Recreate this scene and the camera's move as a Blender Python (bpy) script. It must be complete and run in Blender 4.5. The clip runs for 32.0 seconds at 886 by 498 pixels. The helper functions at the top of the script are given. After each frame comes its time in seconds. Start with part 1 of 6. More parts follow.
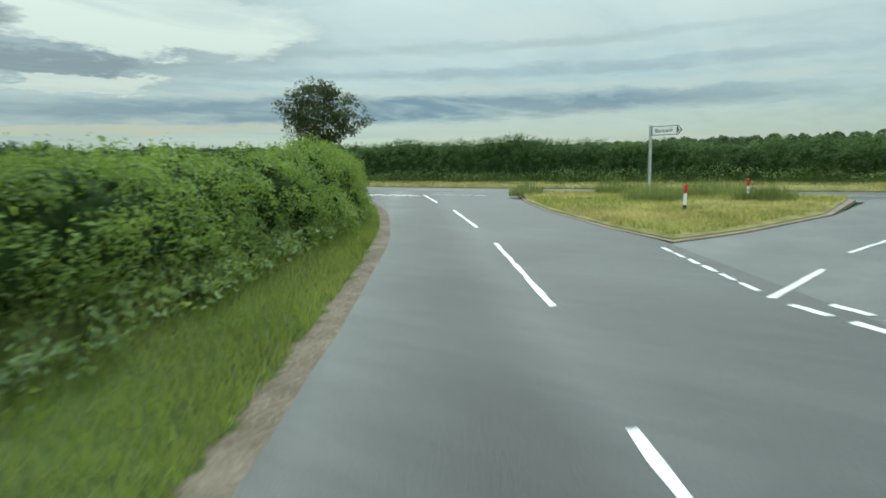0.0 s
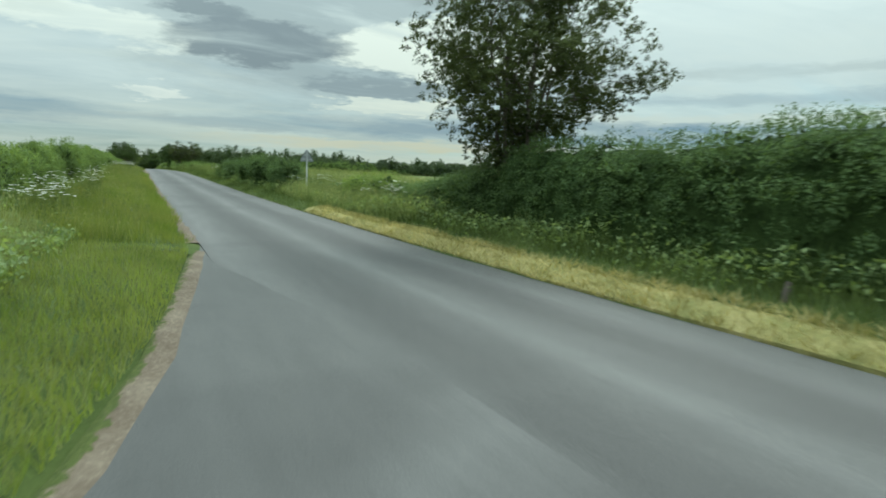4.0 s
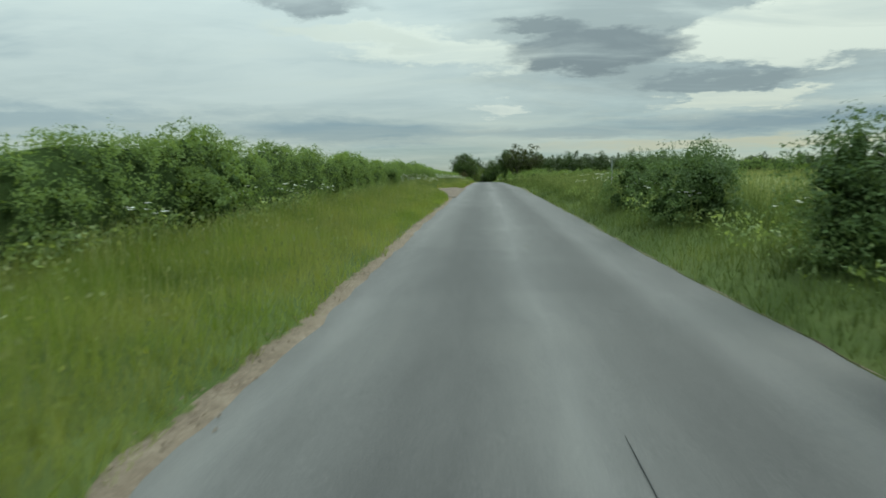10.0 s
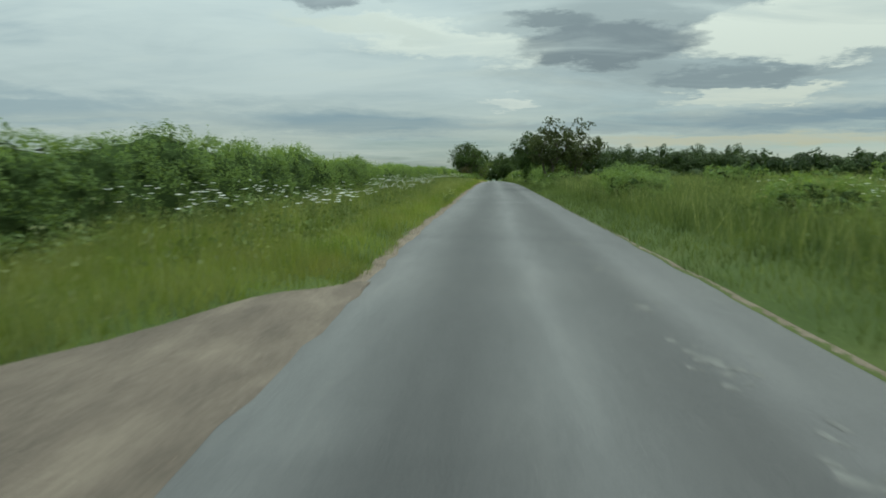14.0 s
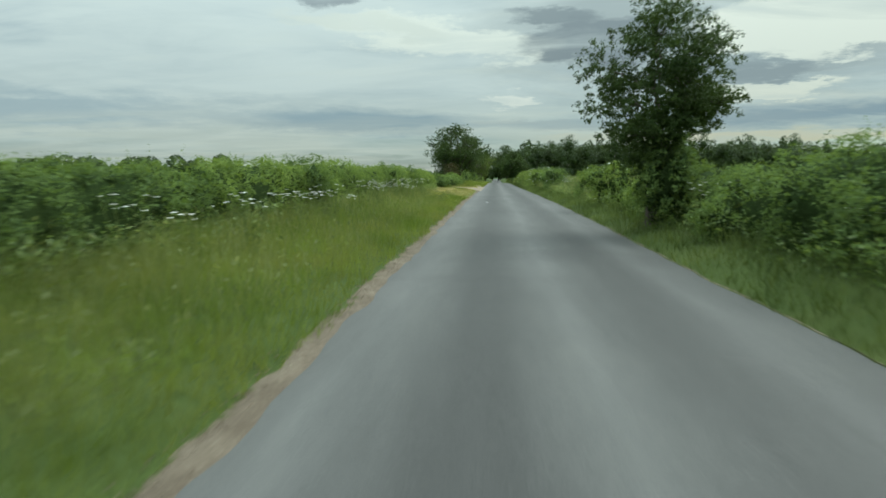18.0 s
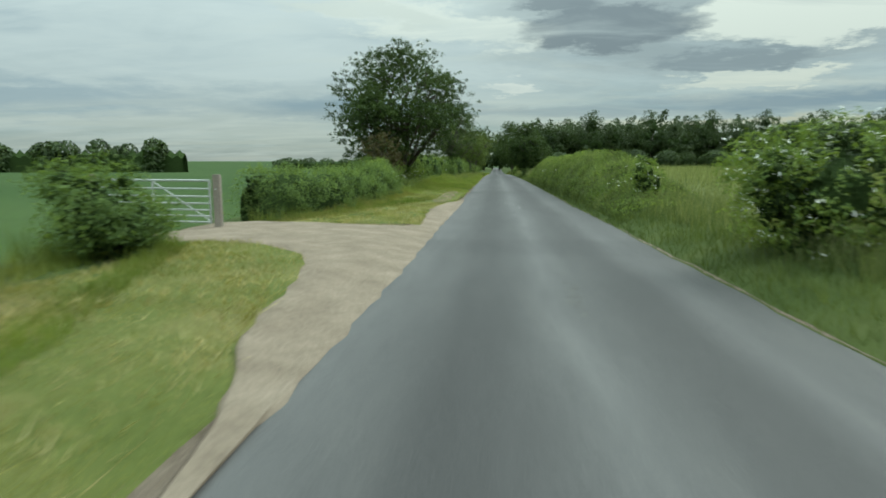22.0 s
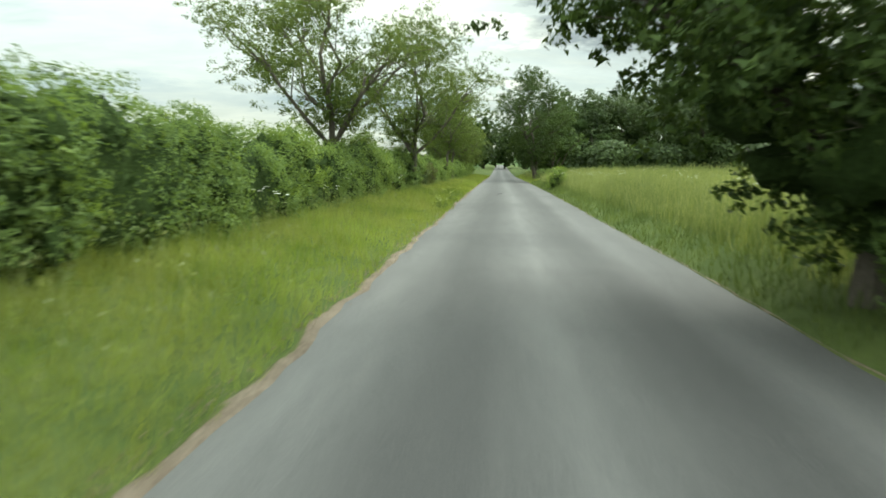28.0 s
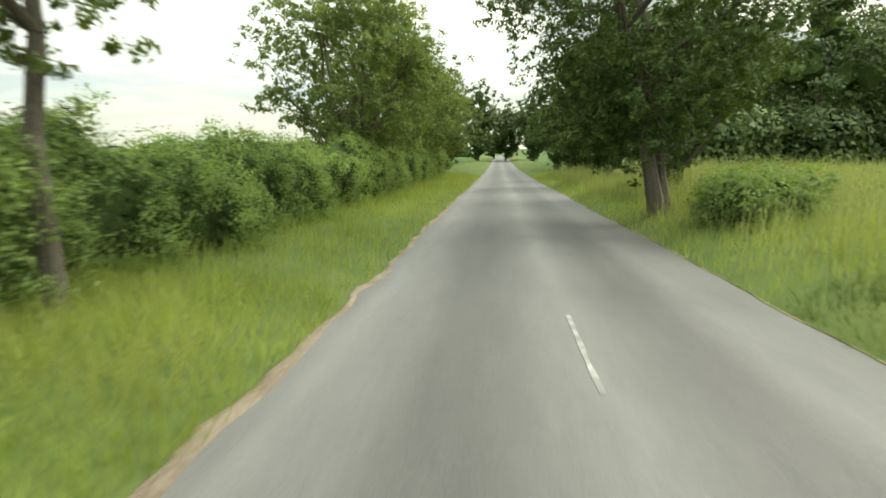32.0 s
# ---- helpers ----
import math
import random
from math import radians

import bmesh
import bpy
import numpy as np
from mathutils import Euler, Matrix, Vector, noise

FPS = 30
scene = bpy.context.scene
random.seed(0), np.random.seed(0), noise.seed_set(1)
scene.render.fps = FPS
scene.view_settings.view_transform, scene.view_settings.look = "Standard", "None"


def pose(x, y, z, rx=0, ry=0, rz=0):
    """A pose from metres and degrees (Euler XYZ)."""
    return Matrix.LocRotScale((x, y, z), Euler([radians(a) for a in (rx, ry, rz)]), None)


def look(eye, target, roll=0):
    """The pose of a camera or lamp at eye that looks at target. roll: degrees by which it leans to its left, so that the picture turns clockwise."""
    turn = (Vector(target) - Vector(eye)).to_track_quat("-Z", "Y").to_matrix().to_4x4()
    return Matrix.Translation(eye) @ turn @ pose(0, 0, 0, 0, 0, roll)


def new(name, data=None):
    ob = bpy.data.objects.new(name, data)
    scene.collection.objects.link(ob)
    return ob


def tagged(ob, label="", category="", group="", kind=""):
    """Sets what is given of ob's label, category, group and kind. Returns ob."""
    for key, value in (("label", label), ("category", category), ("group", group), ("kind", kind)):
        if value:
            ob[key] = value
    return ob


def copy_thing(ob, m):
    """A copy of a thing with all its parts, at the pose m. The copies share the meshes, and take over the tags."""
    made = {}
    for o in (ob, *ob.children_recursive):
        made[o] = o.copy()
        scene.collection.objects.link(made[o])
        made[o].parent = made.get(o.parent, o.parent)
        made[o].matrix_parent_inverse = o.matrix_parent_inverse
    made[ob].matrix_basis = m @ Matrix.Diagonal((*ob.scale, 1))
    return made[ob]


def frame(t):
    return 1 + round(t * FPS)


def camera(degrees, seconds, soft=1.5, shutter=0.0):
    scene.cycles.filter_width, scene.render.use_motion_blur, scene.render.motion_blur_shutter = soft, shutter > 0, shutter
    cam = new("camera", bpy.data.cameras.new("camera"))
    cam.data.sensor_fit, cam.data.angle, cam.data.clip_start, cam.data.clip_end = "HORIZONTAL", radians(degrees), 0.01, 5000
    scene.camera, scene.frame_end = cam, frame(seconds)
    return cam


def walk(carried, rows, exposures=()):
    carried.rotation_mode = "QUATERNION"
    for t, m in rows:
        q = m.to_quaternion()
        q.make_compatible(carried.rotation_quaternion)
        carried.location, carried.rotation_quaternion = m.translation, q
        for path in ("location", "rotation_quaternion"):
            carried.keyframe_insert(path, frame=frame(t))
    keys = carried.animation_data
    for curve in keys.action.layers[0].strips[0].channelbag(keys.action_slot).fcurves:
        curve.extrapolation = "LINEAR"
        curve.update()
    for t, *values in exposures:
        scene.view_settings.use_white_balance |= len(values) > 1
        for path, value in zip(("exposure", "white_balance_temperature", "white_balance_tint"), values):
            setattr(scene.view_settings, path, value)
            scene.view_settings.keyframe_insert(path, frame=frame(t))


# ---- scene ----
cam = camera(72.27, 32.0, soft=1.7, shutter=0.24)
PATH = [
    (0.0, pose(-25.248, -23.228, 1.668, 81.53, 1.64, -51.54)),
    (0.5, pose(-21.524, -20.540, 1.668, 81.34, 1.79, -50.38)),
    (1.0, pose(-18.071, -17.917, 1.669, 81.53, 1.22, -48.83)),
    (1.5, pose(-14.950, -15.147, 1.672, 82.19, -0.03, -46.81)),
    (2.0, pose(-12.057, -12.333, 1.676, 82.52, -1.73, -44.69)),
    (2.5, pose(-9.503, -9.708, 1.680, 83.15, -2.32, -41.94)),
    (3.0, pose(-7.276, -7.400, 1.684, 83.95, -3.47, -38.43)),
    (3.5, pose(-5.361, -4.545, 1.690, 84.21, -2.24, -33.36)),
    (4.0, pose(-3.643, -1.112, 1.699, 83.65, -2.12, -26.64)),
    (4.5, pose(-2.379, 2.553, 1.710, 82.56, -0.08, -18.74)),
    (6.5, pose(-0.867, 17.296, 1.812, 82.43, 0.13, 1.30)),
    (7.0, pose(-0.660, 20.706, 1.855, 82.47, -0.89, 2.63)),
    (7.5, pose(-0.634, 24.079, 1.902, 82.94, -0.45, 3.53)),
    (8.0, pose(-0.692, 27.484, 1.955, 83.14, -0.62, 4.04)),
    (8.5, pose(-0.693, 31.055, 2.014, 83.26, -0.50, 4.36)),
    (9.0, pose(-0.652, 34.782, 2.077, 83.22, -0.20, 4.28)),
    (9.5, pose(-0.573, 38.750, 2.149, 83.61, 0.21, 4.09)),
    (10.0, pose(-0.478, 43.006, 2.232, 83.68, 0.42, 3.93)),
    (10.5, pose(-0.397, 47.599, 2.327, 83.65, 0.39, 4.22)),
    (11.0, pose(-0.388, 52.575, 2.435, 83.40, 0.28, 4.42)),
    (11.5, pose(-0.422, 57.953, 2.555, 83.61, 0.14, 4.57)),
    (12.0, pose(-0.409, 63.671, 2.682, 83.56, -0.08, 4.53)),
    (12.5, pose(-0.420, 69.633, 2.810, 83.47, -0.38, 4.76)),
    (13.0, pose(-0.495, 75.855, 2.939, 83.23, -0.57, 4.57)),
    (13.5, pose(-0.503, 82.457, 3.069, 83.22, -0.53, 4.58)),
    (14.0, pose(-0.453, 89.418, 3.195, 83.05, -0.42, 4.71)),
    (14.5, pose(-0.463, 96.559, 3.313, 83.02, -0.20, 5.04)),
    (16.5, pose(-0.597, 125.528, 3.573, 82.69, -0.42, 5.33)),
    (17.0, pose(-0.660, 132.802, 3.628, 82.97, 0.37, 5.28)),
    (17.5, pose(-0.705, 140.090, 3.682, 82.96, 0.35, 5.08)),
    (18.0, pose(-0.722, 147.402, 3.729, 82.83, -0.17, 4.86)),
    (18.5, pose(-0.678, 154.741, 3.762, 82.66, 0.15, 5.02)),
    (19.0, pose(-0.639, 162.115, 3.779, 82.59, 0.87, 5.33)),
    (19.5, pose(-0.684, 169.534, 3.782, 82.48, 1.08, 5.35)),
    (20.0, pose(-0.751, 177.002, 3.771, 82.38, 0.93, 5.39)),
    (20.5, pose(-0.743, 184.509, 3.746, 82.29, 0.63, 5.39)),
    (21.0, pose(-0.690, 192.016, 3.705, 82.30, 0.38, 5.16)),
    (21.5, pose(-0.678, 199.441, 3.655, 82.22, 0.16, 4.92)),
    (22.0, pose(-0.687, 206.720, 3.600, 81.73, -0.04, 4.86)),
    (22.5, pose(-0.643, 213.795, 3.541, 81.83, -0.15, 5.10)),
    (23.0, pose(-0.619, 220.620, 3.481, 81.94, -0.31, 5.17)),
    (23.5, pose(-0.678, 227.309, 3.422, 82.01, -0.49, 5.02)),
    (24.0, pose(-0.701, 234.046, 3.368, 81.97, -0.54, 4.75)),
    (24.5, pose(-0.634, 240.883, 3.322, 81.80, -0.57, 4.76)),
    (25.0, pose(-0.580, 247.784, 3.284, 81.87, -0.53, 4.87)),
    (25.5, pose(-0.583, 254.716, 3.250, 81.93, -0.51, 4.90)),
    (26.0, pose(-0.595, 261.638, 3.214, 81.58, -0.67, 4.94)),
    (26.5, pose(-0.599, 268.535, 3.172, 80.78, -0.97, 4.61)),
    (28.5, pose(-0.504, 296.212, 2.924, 81.47, -0.57, 5.45)),
    (29.0, pose(-0.594, 303.294, 2.838, 81.09, -0.74, 5.40)),
    (29.5, pose(-0.656, 310.430, 2.747, 81.05, -0.34, 5.37)),
    (30.0, pose(-0.687, 317.591, 2.650, 81.14, 0.37, 5.25)),
    (30.5, pose(-0.678, 324.695, 2.546, 80.96, 0.71, 4.92)),
    (31.0, pose(-0.628, 331.596, 2.439, 80.84, 0.78, 4.78)),
    (31.5, pose(-0.588, 338.162, 2.332, 81.03, 0.64, 5.06)),
    (32.0, pose(-0.590, 344.458, 2.227, 80.59, -0.05, 5.16)),
]
walk(cam, PATH, exposures=[(0.0, -0.25, 5730, -5), (2.0, -0.24, 5780, -5), (4.5, -0.14, 5880, -4), (9.0, -0.25, 5980, -3), (13.0, -0.42, 5940, -3), (17.0, -0.3, 5940, -3), (20.0, -0.27, 5940, -3), (22.3, -0.32, 5880, -3), (24.0, 0.26, 5860, -4), (26.5, 0.28, 5880, -4), (28.5, 0.57, 6700, 0), (30.0, 0.66, 6880, 1), (32.0, 0.78, 7100, 3)])

# ---------------------------------------------------------------- sky and sun
def build_world():
    w = bpy.data.worlds.new("sky")
    scene.world = w
    w.use_nodes = True
    nt = w.node_tree
    nt.nodes.clear()
    N, L = nt.nodes.new, nt.links.new

    def math_node(op, a, b=None, clamp=False):
        n = N("ShaderNodeMath")
        n.operation, n.use_clamp = op, clamp
        for i, v in enumerate((a, b)):
            if v is None:
                continue
            if isinstance(v, (int, float)):
                n.inputs[i].default_value = v
            else:
                L(v, n.inputs[i])
        return n.outputs[0]

    def mix(fac, a, b):
        n = N("ShaderNodeMix")
        n.data_type = "RGBA"
        for sock, v in ((n.inputs[0], fac), (n.inputs[6], a), (n.inputs[7], b)):
            if isinstance(v, (int, float)):
                sock.default_value = v
            elif isinstance(v, tuple):
                sock.default_value = (*v, 1)
            else:
                L(v, sock)
        return n.outputs[2]

    def ramp(v, *stops):
        n = N("ShaderNodeValToRGB")
        e = n.color_ramp.elements
        e[0].position, e[0].color = stops[0][0], (stops[0][1],) * 3 + (1,)
        e[1].position, e[1].color = stops[-1][0], (stops[-1][1],) * 3 + (1,)
        for p, c in stops[1:-1]:
            k = e.new(p)
            k.color = (c,) * 3 + (1,)
        L(v, n.inputs[0])
        return n.outputs[0]

    tc = N("ShaderNodeTexCoord").outputs["Generated"]
    sep = N("ShaderNodeSeparateXYZ")
    L(tc, sep.inputs[0])
    X, Y, Z = sep.outputs
    zc = math_node("MAXIMUM", Z, 0.0)
    den = math_node("ADD", zc, 0.10)
    com = N("ShaderNodeCombineXYZ")
    L(math_node("DIVIDE", X, den), com.inputs[0])
    L(math_node("DIVIDE", Y, den), com.inputs[1])
    flat = com.outputs[0]

    def noise_tex(scale, detail, rough, sx=1.0, sy=1.0, off=(0, 0, 0), rot=0.0, dist=0.0):
        m = N("ShaderNodeMapping")
        m.inputs["Scale"].default_value = (sx, sy, 1)
        m.inputs["Location"].default_value = off
        m.inputs["Rotation"].default_value = (0, 0, rot)
        L(flat, m.inputs[0])
        n = N("ShaderNodeTexNoise")
        n.inputs["Scale"].default_value, n.inputs["Detail"].default_value = scale, detail
        n.inputs["Roughness"].default_value, n.inputs["Distortion"].default_value = rough, dist
        L(m.outputs[0], n.inputs[0])
        return n.outputs[0]

    # azimuth to the right of the lane and elevation, in degrees
    az = math_node("MULTIPLY", math_node("ARCTAN2", X, Y), 57.2958)
    el = math_node("MULTIPLY", math_node("ARCSINE", Z), 57.2958)
    wob_a = math_node("MULTIPLY", math_node("SUBTRACT", noise_tex(1.6, 9, 0.66, off=(3, 1, 0)), 0.5), 13.0)
    wob_e = math_node("MULTIPLY", math_node("SUBTRACT", noise_tex(2.1, 9, 0.66, off=(9, 4, 0)), 0.5), 5.5)
    azw, elw = math_node("ADD", az, wob_a), math_node("ADD", el, wob_e)
    calm = math_node("ADD", el, math_node("MULTIPLY", wob_e, 0.35))

    def blob(a0, e0, ra, re, soft=0.5, slant=0.0):
        """A cloud with an uneven rim, round a direction of the sky."""
        da = math_node("DIVIDE", math_node("SUBTRACT", azw, a0), ra)
        de0 = math_node("SUBTRACT", calm if ra > 8.5 and re < 1.3 else elw, e0)
        de = math_node("DIVIDE", math_node("SUBTRACT", de0, math_node("MULTIPLY", math_node("SUBTRACT", az, a0), slant)), re)
        r = math_node("SQRT", math_node("ADD", math_node("MULTIPLY", da, da), math_node("MULTIPLY", de, de)))
        return math_node("DIVIDE", math_node("SUBTRACT", 1.0 + soft / 2, r), soft, True)

    sky = N("ShaderNodeTexSky")
    sky.sky_type, sky.sun_disc = "NISHITA", False
    sky.sun_elevation, sky.sun_rotation = radians(40), radians(54)
    sky_c = N("ShaderNodeMix")
    sky_c.data_type, sky_c.blend_type = "RGBA", "MULTIPLY"
    sky_c.inputs[0].default_value = 1
    L(sky.outputs[0], sky_c.inputs[6])
    sky_c.inputs[7].default_value = (0.062, 0.074, 0.076, 1)
    blue = sky_c.outputs[2]

    # high veil, streaked across the view, then lit and dark clouds
    streak = noise_tex(0.34, 6, 0.55, sx=1.0, sy=1.9, rot=radians(14), dist=0.5)
    veil = ramp(streak, (0.28, 0.15), (0.40, 0.85), (0.52, 1.0))
    low = ramp(math_node("DIVIDE", el, 40.0), (0.03, 0.45), (0.12, 0.75), (0.3, 1.0))
    shade = noise_tex(0.9, 6, 0.6, sx=0.8, sy=1.5, off=(2, 7, 0), dist=0.6)
    grey = mix(ramp(shade, (0.36, 0.0), (0.62, 1.0)), (0.66, 0.72, 0.70), (0.84, 0.885, 0.83))
    c = mix(math_node("MULTIPLY", veil, low), blue, grey)
    fine = noise_tex(1.25, 7, 0.58, sx=0.75, sy=1.5, off=(5, 2, 0), rot=radians(-9), dist=0.7)
    wisp = ramp(fine, (0.48, 0.0), (0.68, 0.5))
    c = mix(wisp, c, (0.80, 0.83, 0.74))
    puff = ramp(fine, (0.34, 0.45), (0.52, 1.0))
    for a0, e0, ra, re, soft, sl, col, gain in (
        (-32.0, 11.0, 28.0, 9.0, 0.9, 0.0, (0.80, 0.86, 0.84), 0.55),
        (62.0, 13.0, 34.0, 5.0, 0.9, 0.0, (0.80, 0.84, 0.80), 0.6),
        (58.0, 6.0, 34.0, 0.45, 0.6, 0.0, (0.80, 0.82, 0.74), 0.7),
        (-12.0, 4.6, 10.0, 1.0, 0.7, 0.0, (0.26, 0.38, 0.47), 0.7),
        (45.0, 4.6, 34.0, 1.1, 0.6, 0.0, (0.24, 0.35, 0.45), 0.85),
        (60.0, 7.6, 30.0, 0.5, 0.8, 0.0, (0.38, 0.47, 0.53), 0.45),
        (-58.0, 5.0, 40.0, 1.4, 0.8, 0.0, (0.36, 0.47, 0.54), 0.6),
        (22.0, 3.1, 15.0, 0.45, 0.7, 0.0, (0.80, 0.72, 0.50), 0.75),
        (7.0, 4.4, 9.0, 0.5, 0.8, 0.0, (0.46, 0.52, 0.53), 0.6),
        (20.0, 12.5, 19.0, 6.0, 0.6, 0.0, (0.40, 0.45, 0.46), 0.75),
        (-5.0, 11.9, 10.5, 1.5, 0.35, -0.12, (0.93, 0.95, 0.85), 0.95),
        (-12.0, 13.0, 7.0, 0.8, 0.5, -0.1, (0.80, 0.83, 0.75), 0.7),
        (27.5, 11.6, 12.5, 2.5, 0.18, 0.0, (0.95, 0.96, 0.85), 1.0),
        (30.0, 15.4, 8.0, 1.0, 0.4, 0.0, (0.40, 0.44, 0.44), 0.8),
        (20.0, 8.3, 6.5, 0.8, 0.4, 0.0, (0.36, 0.41, 0.43), 0.85),
        (21.5, 6.7, 6.0, 0.8, 0.25, 0.0, (0.95, 0.95, 0.82), 0.95),
        (9.5, 11.6, 7.5, 2.0, 0.3, 0.05, (0.30, 0.34, 0.36), 0.95),
        (5.5, 13.8, 3.5, 0.7, 0.5, 0.0, (0.28, 0.32, 0.34), 0.8),
        (1.2, 6.5, 2.3, 0.75, 0.35, 0.0, (0.95, 0.96, 0.87), 0.95),
        (-17.0, 15.6, 6.5, 0.9, 0.5, 0.0, (0.34, 0.38, 0.40), 0.85),
        (55.0, 9.8, 22.0, 0.4, 0.9, 0.02, (0.50, 0.55, 0.54), 0.45),
    ):
        c = mix(math_node("MULTIPLY", math_node("MULTIPLY", blob(a0, e0, ra, re, soft, sl), puff), gain), c, col)
    # warm light low over the fields ahead
    warm = ramp(math_node("DIVIDE", el, 12.0), (0.0, 0.45), (0.3, 0.3), (0.6, 0.0))
    c = mix(math_node("MULTIPLY", warm, ramp(streak, (0.4, 0.0), (0.55, 1.0))), c, (0.78, 0.76, 0.62))
    # an overcast sky grows brighter towards the zenith
    up = math_node("ADD", math_node("MULTIPLY", math_node("POWER", zc, 2.2), 4.8), 0.88)
    gain = N("ShaderNodeMix")
    gain.data_type, gain.blend_type = "RGBA", "MULTIPLY"
    gain.inputs[0].default_value = 1
    L(c, gain.inputs[6])
    L(up, gain.inputs[7])
    c = gain.outputs[2]
    bg = N("ShaderNodeBackground")
    L(c, bg.inputs[0])
    bg.inputs[1].default_value = 1.0
    out = N("ShaderNodeOutputWorld")
    L(bg.outputs[0], out.inputs[0])


build_world()
sun = new("sun", bpy.data.lights.new("sun", "SUN"))
sun.data.energy, sun.data.angle, sun.data.color = 2.8, radians(30), (1.0, 0.95, 0.86)
sun.matrix_world = look((0, 0, 60), (-36, -26, 60 - 38))

# ---------------------------------------------------------------- materials
def material(name, build, rough=0.9, spec=0.3):
    m = bpy.data.materials.new(name)
    m.use_nodes = True
    nt = m.node_tree
    b = nt.nodes["Principled BSDF"]
    b.inputs["Roughness"].default_value = rough
    b.inputs["Specular IOR Level"].default_value = spec
    build(nt, b)
    return m


def tex_noise(nt, scale, detail=6, rough=0.6, coord="Object", stretch=(1, 1, 1)):
    tc = nt.nodes.new("ShaderNodeTexCoord")
    mp = nt.nodes.new("ShaderNodeMapping")
    mp.inputs["Scale"].default_value = stretch
    n = nt.nodes.new("ShaderNodeTexNoise")
    n.inputs["Scale"].default_value, n.inputs["Detail"].default_value, n.inputs["Roughness"].default_value = scale, detail, rough
    nt.links.new(tc.outputs[coord], mp.inputs[0])
    nt.links.new(mp.outputs[0], n.inputs[0])
    return n.outputs[0]


def col_ramp(nt, v, *stops):
    n = nt.nodes.new("ShaderNodeValToRGB")
    e = n.color_ramp.elements
    e[0].position, e[0].color = stops[0][0], (*stops[0][1], 1)
    e[1].position, e[1].color = stops[-1][0], (*stops[-1][1], 1)
    for p, c in stops[1:-1]:
        e.new(p).color = (*c, 1)
    nt.links.new(v, n.inputs[0])
    return n.outputs[0]


def mix_col(nt, fac, a, b, blend="MIX"):
    n = nt.nodes.new("ShaderNodeMix")
    n.data_type, n.blend_type = "RGBA", blend
    for sock, v in ((n.inputs[0], fac), (n.inputs[6], a), (n.inputs[7], b)):
        if isinstance(v, (int, float)):
            sock.default_value = v
        elif isinstance(v, tuple):
            sock.default_value = (*v, 1)
        else:
            nt.links.new(v, sock)
    return n.outputs[2]


def bump(nt, b, h, dist=0.01, strength=0.6):
    n = nt.nodes.new("ShaderNodeBump")
    n.inputs["Distance"].default_value, n.inputs["Strength"].default_value = dist, strength
    nt.links.new(h, n.inputs["Height"])
    nt.links.new(n.outputs[0], b.inputs["Normal"])


def leafy(dark, mid, light, through_light=0.35, patch=0.35, dry=None):
    """Leaves or blades: each one differs, larger patches drift in hue (to dry tops, if given), and some light comes through."""
    def build(nt, b):
        g = nt.nodes.new("ShaderNodeNewGeometry")
        c = col_ramp(nt, g.outputs["Random Per Island"], (0.0, dark), (0.55, mid), (1.0, light))
        big = tex_noise(nt, patch, 4, 0.65)
        tuft = tex_noise(nt, 2.4, 3, 0.6)
        c = mix_col(nt, 1.0, c, col_ramp(nt, tuft, (0.34, (0.72, 0.76, 0.74)), (0.66, (1.25, 1.2, 1.15))), "MULTIPLY")
        c = mix_col(nt, 0.5, c, col_ramp(nt, big, (0.32, tuple(v * 0.62 for v in dark)), (0.68, tuple(v * 1.15 for v in light))))
        if dry:
            spot = tex_noise(nt, 0.55, 5, 0.7, stretch=(1.3, 0.6, 1))
            c = mix_col(nt, col_ramp(nt, spot, (0.42, (0, 0, 0)), (0.68, (0.6, 0.6, 0.6))), c, dry)
        nt.links.new(c, b.inputs["Base Color"])
        tr = nt.nodes.new("ShaderNodeBsdfTranslucent")
        warm = mix_col(nt, 1.0, c, (1.25, 1.2, 0.55), "MULTIPLY")
        nt.links.new(warm, tr.inputs[0])
        mx = nt.nodes.new("ShaderNodeMixShader")
        mx.inputs[0].default_value = through_light
        out = nt.nodes["Material Output"]
        nt.links.new(b.outputs[0], mx.inputs[1])
        nt.links.new(tr.outputs[0], mx.inputs[2])
        nt.links.new(mx.outputs[0], out.inputs[0])
    return build


def grainy(c1, c2, c3, s1=0.5, s2=9.0, h=0.012, mixf=0.5, stretch=(1, 1, 1)):
    def build(nt, b):
        big = tex_noise(nt, s1, 5, 0.6, stretch=stretch)
        small = tex_noise(nt, s2, 6, 0.7)
        c = col_ramp(nt, big, (0.32, c1), (0.5, c2), (0.68, c3))
        c = mix_col(nt, mixf, c, col_ramp(nt, small, (0.3, tuple(v * 0.5 for v in c2)), (0.7, tuple(min(1, v * 1.5) for v in c2))))
        nt.links.new(c, b.inputs["Base Color"])
        bump(nt, b, small, h)
    return build


